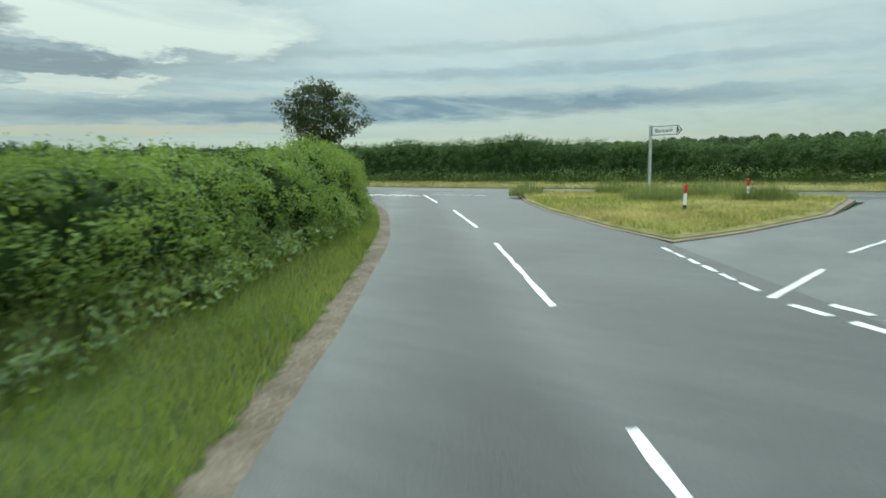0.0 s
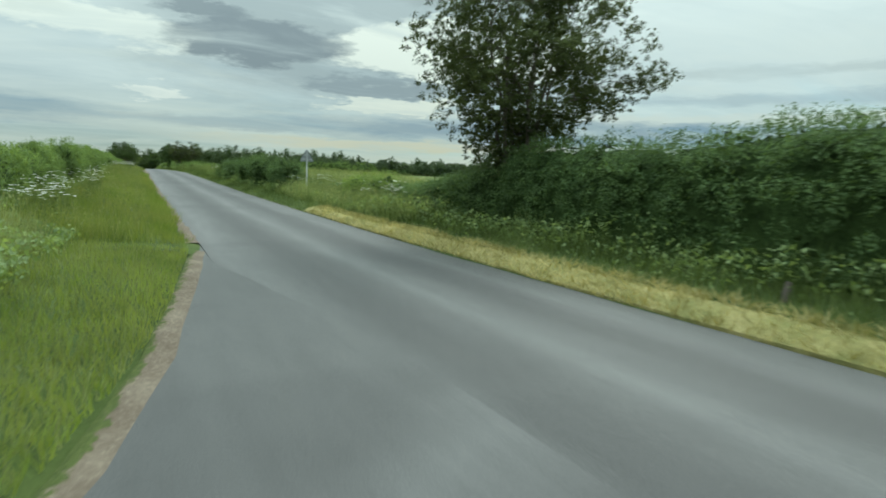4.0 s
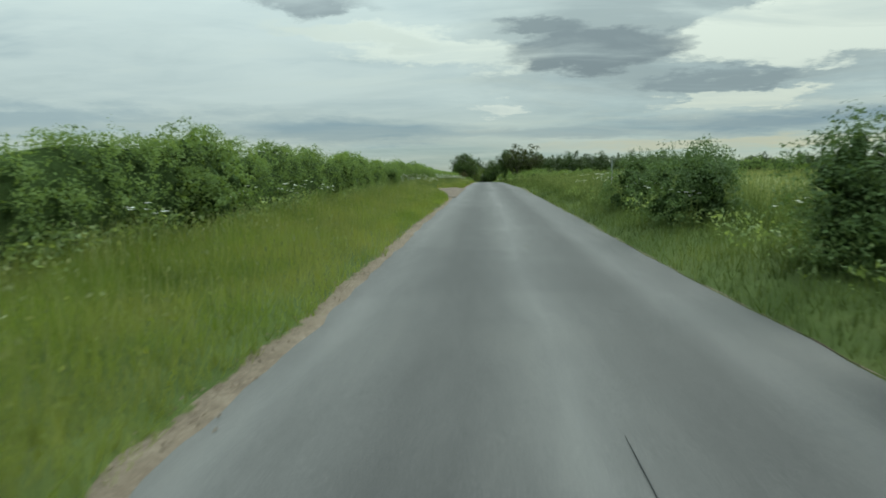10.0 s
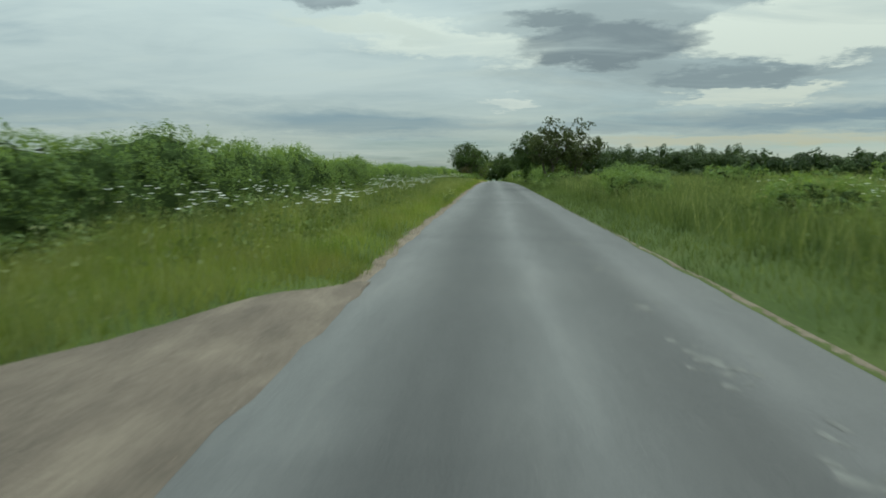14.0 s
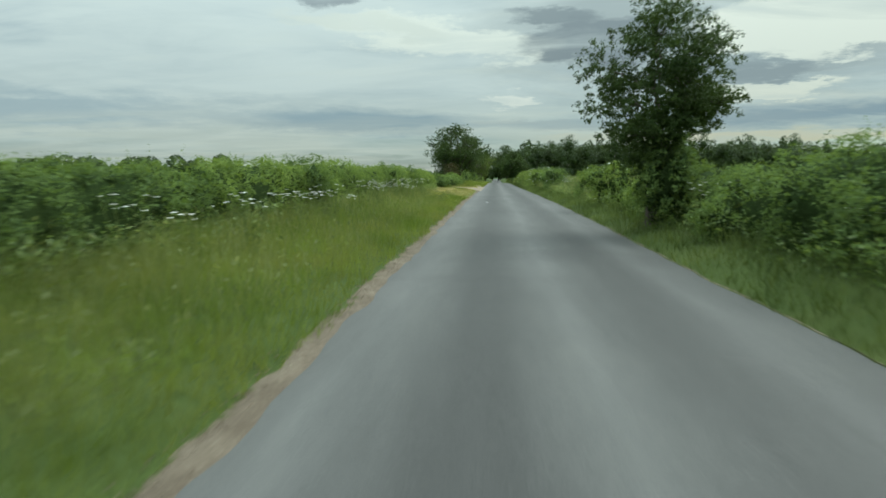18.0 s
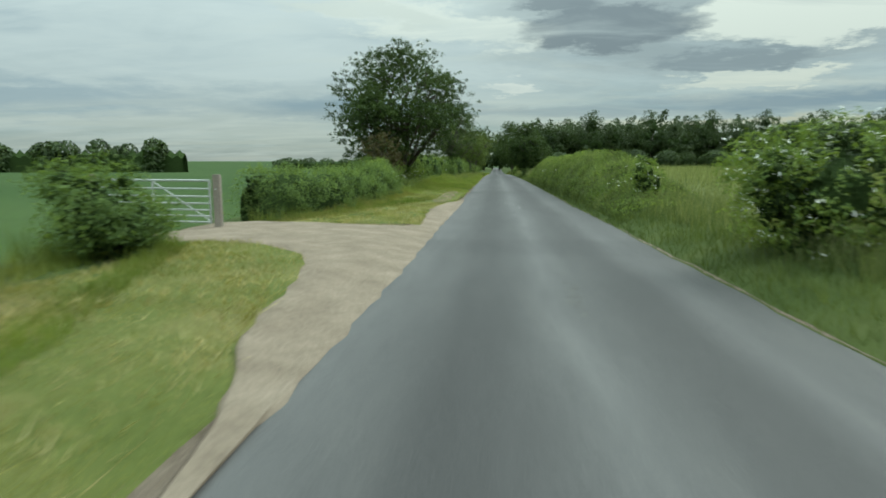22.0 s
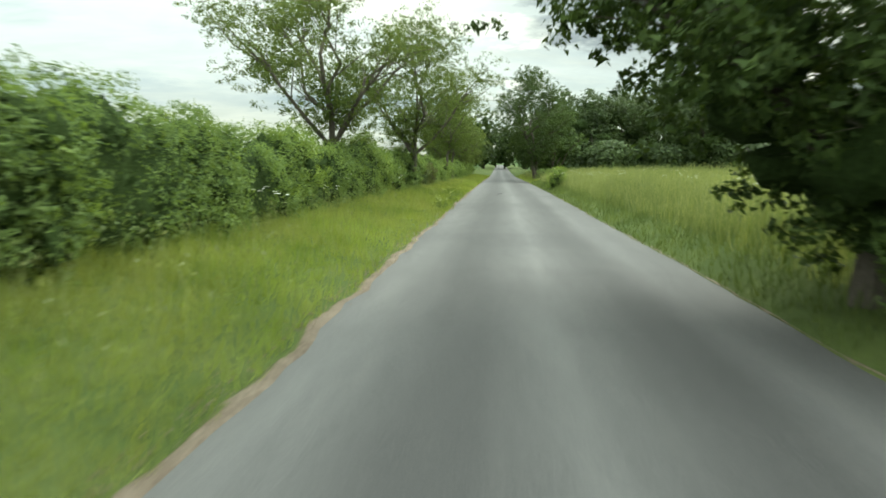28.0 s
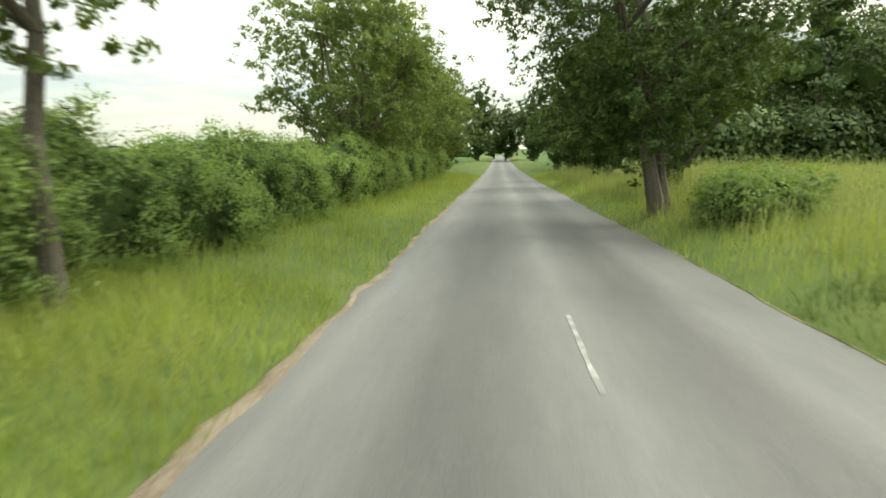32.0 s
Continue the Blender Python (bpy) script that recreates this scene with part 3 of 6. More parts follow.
def sheet(name, outline, z, mat, label, category, kind="structure", thick=0.1, mound=0.0):
    """A flat slab of that outline; a mound swells towards its middle."""
    bm = bmesh.new()
    ring = [bm.verts.new((x, y, z)) for x, y in outline]
    face = bm.faces.new(ring)
    if face.normal.z < 0:
        face.normal_flip()
    low = bmesh.ops.extrude_face_region(bm, geom=[face])
    for e in low["geom"]:
        if isinstance(e, bmesh.types.BMVert):
            e.co.z -= thick
    if mound:
        bmesh.ops.inset_region(bm, faces=[face], thickness=0.35, depth=0.0)
        for vv in face.verts:
            vv.co.z += mound * 0.6
        bmesh.ops.inset_region(bm, faces=[face], thickness=0.9, depth=0.0)
        for vv in face.verts:
            vv.co.z += mound * 0.4
    bmesh.ops.triangulate(bm, faces=[f for f in bm.faces if len(f.verts) > 4])
    bm.normal_update()
    me = bpy.data.meshes.new(name)
    bm.to_mesh(me)
    bm.free()
    me.materials.append(mat)
    lay = me.uv_layers.new(name="UVMap")
    for lp in me.loops:
        c = me.vertices[lp.vertex_index].co
        lay.data[lp.index].uv = (0.5 + 0.16 * (c.x * 0.66 - c.y * 0.75), (c.x * 0.75 + c.y * 0.66) * 0.1)
    ob = new(name, me)
    return tagged(ob, label, category, kind=kind)


build_ground()
strip("road", -110, 640, edge_l, edge_r, lambda u: 0.05 * (1 - (2 * u - 1) ** 2) - 0.02, M["asphalt"],
      "narrow grey asphalt country lane with paler wheel tracks", "road")
ROAD1_L = [(-70, -57.5), (-45, -37.8), (-23.5, -20.2), (-21.0, -18.3), (-18.3, -16.1), (-14.7, -13.0), (-10.6, -8.8), (-8.6, -6.3), (-6.5, -3.4), (-5.2, -0.9), (-4.05, 2.1), (-3.3, 5.5), (-2.95, 8.7), (-2.5, 12.6), (-2.2, 18)]
ROAD1_R = [(-1.5, 18), (-1.2, -6.5), (-1.0, -8.2), (-2.1, -9.2), (-3.4, -9.8), (-5.8, -11.5), (-8.9, -14.1), (-12.2, -17.4), (-13.9, -19.4), (-19.2, -23.6), (-23.5, -27.2), (-45, -45.2), (-70, -66)]
sheet("side_road", ROAD1_L + ROAD1_R, 0.030, M["asphalt"], "grey asphalt side road widening at the junction", "road", thick=0.12)
sheet("link_road", [(-14.4, -19.6), (-12.0, -20.5), (-7.8, -21.5), (-2.0, -21.9), (-1.0, -31), (-12, -29), (-20.8, -25.0), (-19.4, -23.2)], 0.026, M["asphalt_old"],
      "worn grey asphalt link road beside the grass island", "road", thick=0.12)


def road_top(x, y):
    """Height of the paved surface at a place."""
    u = (x - EL) / (ER - EL)
    main = float(road_z(y)) + 0.05 * (1 - (2 * u - 1) ** 2) - 0.02 if -0.02 < u < 1.02 else -9
    return max(main, 0.030 if y < 18 else -9)


def mark(name, a, b, width, label, mat="paint", group="painted road markings", z=None):
    """A thin painted bar on the road from a to b, with a slightly ragged rim."""
    a, b = Vector(a), Vector(b)
    d = (b - a).normalized()
    s = Vector((-d.y, d.x))
    n = max(3, int((b - a).length / 0.35))
    v, f = [], []
    for i in range(n + 1):
        p = a.lerp(b, i / n)
        for k in (-1, 1):
            q = p + s * k * (width / 2 + random.uniform(-0.012, 0.012)) + d * (random.uniform(-0.03, 0.03) if i in (0, n) else 0)
            v.append((q.x, q.y, (road_top(q.x, q.y) if z is None else z) + 0.006))
    f = [(2 * i, 2 * i + 1, 2 * i + 3, 2 * i + 2) for i in range(n)]
    k = len(v)
    v += [(x, y, zz - 0.004) for x, y, zz in v]
    f += [(2 * i, 2 * i + 2, k + 2 * i + 2, k + 2 * i) for i in range(n)] + [(2 * i + 1, k + 2 * i + 1, k + 2 * i + 3, 2 * i + 3) for i in range(n)]
    f += [(0, k, k + 1, 1), (2 * n, 2 * n + 1, k + 2 * n + 1, k + 2 * n)]
    return tagged(mesh_object(name, v, f, M[mat]), label, "road marking", group)


# warning dashes up the middle of the side road
for a, b in (((-24.2, -23.9), (-21.9, -21.95)), ((-19.45, -20.1), (-15.6, -16.8)), ((-13.6, -14.95), (-9.95, -11.45)), ((-7.45, -8.75), (-3.95, -5.15))):
    mark("centre_dash", a, b, 0.075, "long white painted centre dash on the side road")
# give way lines at the mouth: two rows of short bars
for i in range(6):
    y = 0.30 - 0.845 * i
    x = -4.33 + 0.055 * i * 0.9
    mark("give_way_bar", (x, y), (x + 0.05, y - 0.56), 0.19, "short white give way bar across the side road's mouth")
for i in range(6):
    y = -0.50 - 0.845 * i
    x = -4.73 + 0.05 * i
    mark("give_way_bar", (x, y), (x + 0.05, y - 0.56), 0.19, "short white give way bar across the side road's mouth")
# edge dashes of the through road
for i in range(4):
    y = -5.3 - 0.8 * i
    mark("edge_dash", (-3.66 + 0.04 * i, y), (-3.63 + 0.04 * i, y - 0.57), 0.06, "short white edge dash continuing past the junction")
for i in range(6):
    t = i / 6
    a = (-14.75 - 2.9 * t, -19.7 - 2.15 * t)
    mark("edge_dash", a, (a[0] - 0.36, a[1] - 0.26), 0.07, "short white edge dash beside the grass island")
mark("link_line", (-17.85, -21.95), (-15.7, -22.2), 0.075, "white painted line at the link road's mouth")
mark("link_line", (-14.0, -22.35), (-11.0, -23.0), 0.065, "white painted line on the link road")
for i in range(4):
    for off in (0.0, 0.42):
        a = (-18.1 - 0.42 * i + 0.55 * off, -22.2 - 0.55 * i - 0.75 * off)
        mark("give_way_bar", a, (a[0] - 0.27, a[1] - 0.36), 0.11, "short white give way bar on the link road")
# worn remains of a centre line along the lane
for y0, y1, x in ((231.0, 232.6, 0.32), (251.6, 252.8, 0.34), (321, 323.1, 0.25), (335.0, 336.2, 0.3), (348.7, 350.9, 0.18)):
    mark("worn_centre_dash", (x, y0), (x, y1), 0.05, "worn faded white centre dash on the lane", "paint_worn")

# ---------------------------------------------------------------- hedges, grass and trees
def hedge(name, path, label, mat="hedge", density=140, leaf=0.06, ragged=0.25, mat2=None, category="hedge", front=None, shoots=1.0):
    """A hedge along a polyline of (x, y, height, half width): a bumpy inside painted dark as shade and a coat of loose
    leaves.
    """
    length = float(np.hypot(*np.diff(np.asarray(path)[:, :2], axis=0).T).sum())
    n = max(6, int(length / 0.7))
    q, d, t = ribbon(path, n)
    seed = float(q[0, 0] * 1.3 + q[0, 1] * 0.7)
    root = thing(name, label, category, "hedges along the lane")
    prof = ((-0.85, 0.0), (-1.0, 0.22), (-0.98, 0.55), (-0.85, 0.82), (-0.4, 1.0), (0.4, 1.0), (0.85, 0.82), (0.98, 0.55), (1.0, 0.22), (0.85, 0.0))
    v, f = [], []
    m = len(prof)

    def surf(i_f, k_f):
        """Places on the hedge's coat, from fractions along and round it."""
        i0 = np.clip(i_f.astype(int), 0, n - 2)
        fr = (i_f - i0)[:, None]
        c = q[i0] * (1 - fr) + q[i0 + 1] * fr
        dd = d[i0] * (1 - fr) + d[i0 + 1] * fr
        s = np.stack([dd[:, 1], -dd[:, 0]], 1)
        pr = np.asarray(prof)
        k0 = np.clip(k_f.astype(int), 0, m - 2)
        kf = (k_f - k0)[:, None]
        pp = pr[k0] * (1 - kf) + pr[k0 + 1] * kf
        al = t[i0]
        w = c[:, 3] * (1 + ragged * (0.7 * wave(al, pp[:, 1] * 3 + pp[:, 0], 1.4, seed) + 0.45 * wave(al * 2.3, pp[:, 1] * 6, 1.6, seed + 2)))
        h = c[:, 2] * (1 + ragged * 0.32 * wave(al, pp[:, 0], 0.8, seed + 3) + ragged * 0.2 * wave(al, pp[:, 0], 3.1, seed + 1))
        return np.stack([c[:, 0] + s[:, 0] * w * pp[:, 0], c[:, 1] + s[:, 1] * w * pp[:, 0], road_z(c[:, 1]) - 0.05 + h * pp[:, 1]], 1), np.stack([s[:, 0] * pp[:, 0], s[:, 1] * pp[:, 0], pp[:, 1] - 0.5], 1)

    for i in range(n):
        c, _ = surf(np.full(m, float(i)), np.arange(m, dtype=float) - 1e-6)
        mid = np.array([q[i, 0], q[i, 1], 0])
        cc = c.copy()
        cc[:, :2] = mid[:2] + (cc[:, :2] - mid[:2]) * (0.55 if 0 < i < n - 1 else 0.4)
        z0 = road_z(q[i, 1]) - 0.05
        cc[:, 2] = z0 + (cc[:, 2] - z0) * (0.93 if 0 < i < n - 1 else 0.7)
        v += cc.tolist()
    f = [(i * m + k, i * m + k + 1, (i + 1) * m + k + 1, (i + 1) * m + k) for i in range(n - 1) for k in range(m - 1)]
    f += [tuple(range(m)), tuple(range((n - 1) * m, n * m))]
    mesh_object("inside", v, f, M["core"], root, "twiggy inside with the shade between leaves painted into its dark colour", smooth=True)
    hm = float(q[:, 2].mean())
    area = length * ((2 if front is None else 1.15) * hm + 1.6 * float(q[:, 3].mean()))
    per = 26
    cnt = int(area * density * 2.9 / per)
    i_f = RNG.uniform(0, n - 1.001, cnt)
    k_f = RNG.uniform(0.0, m - 1.001, cnt)
    if front is not None:
        side = RNG.uniform(0, 1, cnt) < 0.95
        half = RNG.uniform(0, 5.3, cnt) if front < 0 else RNG.uniform(m - 1 - 5.3, m - 1.001, cnt)
        k_f = np.where(side, half, k_f)
    c, nn = surf(i_f, k_f)
    nn /= np.linalg.norm(nn, axis=1, keepdims=True) + 1e-6
    # twigs and old leaves behind the coat, their dark colour painting the deep shade
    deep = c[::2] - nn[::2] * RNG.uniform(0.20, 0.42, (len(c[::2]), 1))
    raw_object("inner_shade_growth", np.concatenate([leaf_tris(deep + RNG.normal(size=deep.shape) * 0.09, 0.11, nn[::2]) for _ in range(4)]), 3, M["core"], root, "twiggy growth behind the leaves, shade painted into its dark colour")
    proud = RNG.uniform(-0.16, 0.06, cnt) + 0.10 * wave(c[:, 0] * 2.4 + c[:, 1] * 2.4, c[:, 2] * 2.7, 1.5, seed)
    c = c + nn * proud[:, None]
    # leafy ends, so that the hedge closes to the ground
    ends = []
    for e in (0, n - 1):
        m_e = 40
        w_e, z_e = RNG.uniform(-0.8, 0.8, m_e) * q[e, 3], RNG.uniform(0.05, 0.92, m_e) * q[e, 2]
        ends.append(np.stack([q[e, 0] + d[e, 1] * w_e, q[e, 1] - d[e, 0] * w_e, road_z(q[e, 1]) - 0.05 + z_e], 1))
    c = np.concatenate([c] + ends)
    nn = np.concatenate([nn, np.repeat([[-d[0, 0], -d[0, 1], 0.1]], 40, 0), np.repeat([[d[-1, 0], d[-1, 1], 0.1]], 40, 0)])
    raw_object("leaves", sprays(c, nn, 0.23, per, leaf * 0.74), 3, M[mat], root)
    # young shoots that stand above the cut top
    cs = int(length * 9 * shoots)
    if cs:
        c, nn = surf(RNG.uniform(0, n - 1.001, cs), RNG.uniform(3.2, 5.8, cs))
        hh = np.abs(RNG.normal(0.07, 0.12, cs)) + 0.03
        rows = []
        for k in range(8):
            p = c.copy()
            p[:, 2] += hh * k / 7
            p[:, :2] += RNG.normal(size=(cs, 2)) * (0.03 - 0.002 * k)
            rows.append(p)
        rows = np.concatenate(rows)
        raw_object("young_growth", leaf_tris(rows, leaf * 0.72, np.repeat([[0, 0, 1.0]], len(rows), 0), 0.2), 3, M[mat2 or mat], root, "pale young shoots above the cut top")
    return root


def grass(name, y0, y1, xa, xb, ground, height, density, mat, label, width=0.022, lean=0.4, clump=0.5, side_keep=None, heads=0.0):
    """Standing grass between two side lines; height and floor are functions of the place."""
    ys = RNG.uniform(y0, y1, int((y1 - y0) * abs(xb(0.5 * (y0 + y1)) - xa(0.5 * (y0 + y1))) * density))
    u = RNG.uniform(0, 1, len(ys))
    a, b = np.vectorize(xa)(ys), np.vectorize(xb)(ys)
    x = a + (b - a) * u
    keep = RNG.uniform(-1, 1, len(ys)) < 0.75 + clump * wave(x * 2, ys * 2, 1.3, y0)
    if side_keep is not None:
        keep &= side_keep(x, ys)
    x, ys, u = x[keep], ys[keep], u[keep]
    h = height(x, ys, u) * (1 + 0.22 * wave(x, ys, 2.0, 2) + 0.25 * wave(x * 1.3, ys, 3.4, 7))
    tri = blades(x, ys, ground(x, ys), h, width, lean)
    if heads:
        tip = tri[RNG.uniform(0, 1, len(tri)) < heads][:, 2]
        w = leaf_quads(tip, 0.034, 1.6)
        w[:, :, 2] = tip[:, None, 2] + (w[:, :, 2] - tip[:, None, 2]) * 1.3
        tri = np.concatenate([tri, w[:, [0, 1, 2]], w[:, [0, 2, 3]]])
    return tagged(raw_object(name, tri, 3, M[mat]), label, "grass", kind="stuff")


def tube(bm, p0, p1, r0, r1, seg=7):
    """A tapering limb."""
    p0, p1 = Vector(p0), Vector(p1)
    d = (p1 - p0).normalized()
    a = d.orthogonal().normalized()
    b = d.cross(a)
    rings = []
    for p, r in ((p0, r0), (p1, r1)):
        rings.append([bm.verts.new(p + (a * math.cos(2 * math.pi * k / seg) + b * math.sin(2 * math.pi * k / seg)) * r) for k in range(seg)])
    for k in range(seg):
        bm.faces.new((rings[0][k], rings[0][(k + 1) % seg], rings[1][(k + 1) % seg], rings[1][k]))


def tree(name, label, height, radius, base, clusters, leaves, leaf, mat, seed, stems=1, trunk_r=0.22, cluster_r=0.7, lean=(0, 0), egg=0.5, top=0.66, group="", category="tree", arms=(), twigs=2, heart=0.0, gap=-0.2, per=22):
    """A tree at the origin: a tapering trunk, limbs that reach out to clumps of leaves, and gaps between the clumps.
    base: height of the crown's foot; egg: how high the crown is widest, 0 to 1."""
    rnd = random.Random(seed)
    rs = np.random.default_rng(seed)
    root = thing(name, label, category, group)
    cent = []
    while len(cent) < clusters:
        u = rs.normal(size=3)
        u /= np.linalg.norm(u)
        u *= rs.uniform(0.15, 1.0) ** 0.45
        h = 0.5 + 0.5 * u[2]
        wide = min(1.0, (h / max(0.05, egg)) ** 0.55) if h < egg else max(0.18, 1 - ((h - egg) / (1 - egg)) ** 2.2 * 0.75)
        p = np.array([u[0] * radius * wide, u[1] * radius * wide, base + (height - base - cluster_r * 0.5) * h])
        if noise.noise(Vector(p * (1.1 / max(1.0, radius * 0.5)) + np.array([seed, 0, 0]))) > gap:
            cent.append(p)
    cent = np.array(cent + [np.array(a) for a in arms for _ in range(2)])
    clusters = len(cent)
    trunk, limbs = bmesh.new(), bmesh.new()
    axes = []
    for k in range(stems):
        a = 2 * math.pi * k / stems + seed
        off = Vector((math.cos(a), math.sin(a), 0)) * (0.0 if stems == 1 else 0.22)
        p = off - Vector((0, 0, 0.35))
        r = trunk_r * 1.35
        line = [(p.copy(), r)]
        n = 7
        for i in range(n):
            f = (i + 1) / n
            q = Vector((off.x * (1 + 3.2 * f) + lean[0] * height * f + rnd.uniform(-1, 1) * 0.05 * height * f, off.y * (1 + 3.2 * f) + lean[1] * height * f + rnd.uniform(-1, 1) * 0.05 * height * f, top * height * f))
            r2 = trunk_r * (1.02 - 0.82 * f)
            tube(trunk, p, q, r, r2, 8)
            p, r = q, r2
            line.append((q.copy(), r2))
        axes.append(line)
    # main limbs, each serving the clumps on its side, then boughs out to single clumps
    shift = Vector((lean[0] * height * 0.5, lean[1] * height * 0.5, 0))
    ends = [Vector(c.tolist()) + shift for c in (cent if twigs else cent[::8])]
    n_limb = max(3, min(11, len(ends) // 9)) if twigs else 3
    seeds = [ends[rnd.randrange(len(ends))] for _ in range(n_limb)]
    sets = [[] for _ in seeds]
    for e in ends:
        sets[min(range(n_limb), key=lambda j: (seeds[j] - e).length)].append(e)
    for k, mine in enumerate(sets):
        if not mine:
            continue
        hub = sum(mine, Vector()) / len(mine)
        line = axes[k % stems]
        run = Vector((hub.x, hub.y, 0)).length
        want = min(max(base * 0.7, hub.z - run * rnd.uniform(0.8, 1.35)), top * height * 0.86)
        i = min(range(1, len(line)), key=lambda j: abs(line[j][0].z - want))
        p, r = line[i]
        r0 = min(r * 0.72, 0.035 + 0.010 * len(mine) + (hub - p).length * 0.012)
        knots, rr = [(p, r0)], r0
        for f, sag in ((0.28, 0.02), (0.55, 0.05), (0.8, 0.05), (1.0, 0.0)):
            span = (hub - p).length
            kk = p.lerp(hub, f) + Vector((rnd.uniform(-1, 1), rnd.uniform(-1, 1), rnd.uniform(-0.6, 0.6))) * span * 0.07 * (f < 1) + Vector((0, 0, span * sag))
            r2 = r0 * (1 - 0.62 * f)
            tube(limbs, knots[-1][0], kk, rr, r2, 6)
            rr = r2
            knots.append((kk, r2))
        for e in mine:
            j = min(range(1, 5), key=lambda q: (knots[q][0] - e).length + 0.8 * (q == 4))
            q0, q1 = knots[max(0, j - 1)], knots[j]
            st = q0[0].lerp(q1[0], rnd.uniform(0.3, 1.0))
            span = (e - st).length
            ra = min(q1[1] * 0.6, 0.010 + span * 0.012)
            mid = st.lerp(e, 0.5) + Vector((rnd.uniform(-1, 1), rnd.uniform(-1, 1), rnd.uniform(-0.2, 0.9))) * span * 0.14
            tube(limbs, st, mid, ra, ra * 0.65, 5)
            tube(limbs, mid, e, ra * 0.65, ra * 0.25, 4)
            for _ in range(twigs):
                tw = Vector((rnd.uniform(-1, 1), rnd.uniform(-1, 1), rnd.uniform(-0.5, 0.7))).normalized() * cluster_r * rnd.uniform(0.6, 1.0)
                tube(limbs, mid.lerp(e, rnd.uniform(0.3, 1.0)), e + tw, ra * 0.25, ra * 0.06, 3)
    part("trunk", trunk, M["bark"], root, "grey-brown bark")
    part("branchwork", limbs, M["bark"], root)
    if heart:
        # filler lumps behind the leaves, coloured dark to paint the crown's inner shade
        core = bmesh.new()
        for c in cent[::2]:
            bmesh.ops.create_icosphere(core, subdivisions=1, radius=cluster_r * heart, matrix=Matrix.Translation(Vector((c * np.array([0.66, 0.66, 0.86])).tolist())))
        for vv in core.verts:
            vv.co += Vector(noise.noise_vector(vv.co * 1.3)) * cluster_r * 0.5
        part("inner_crown_shade", core, M["core"], root, "filler lumps inside the crown, shade painted into their dark colour")
    # each clump is a cushion of leaves, fuller above than below, made of smaller tufts
    tufts = max(clusters, 2 * leaves // per)
    idx = rs.integers(0, clusters, tufts)
    size = rs.uniform(0.65, 1.25, clusters)[idx]
    u = rs.normal(size=(tufts, 3)) + np.array([0, 0, 0.25])
    u /= np.linalg.norm(u, axis=1, keepdims=True)
    mid = np.array([0, 0, base + 0.45 * (height - base)])
    away = cent[idx] - mid
    away /= np.linalg.norm(away, axis=1, keepdims=True) + 1e-6
    c = cent[idx] + np.array([lean[0], lean[1], 0]) * height * 0.5 + u * (size * cluster_r * 1.3 * rs.uniform(0.15, 1.0, tufts) ** 0.6)[:, None] * np.array([1.15, 1.15, 0.78])
    o = u * 0.7 + away * 0.6
    raw_object("crown", sprays(c, o / (np.linalg.norm(o, axis=1, keepdims=True) + 1e-6), cluster_r * 0.34, per, leaf * 0.82, 0.75, 0.2), 3, M[mat], root, "uneven crown with gaps")
    return root


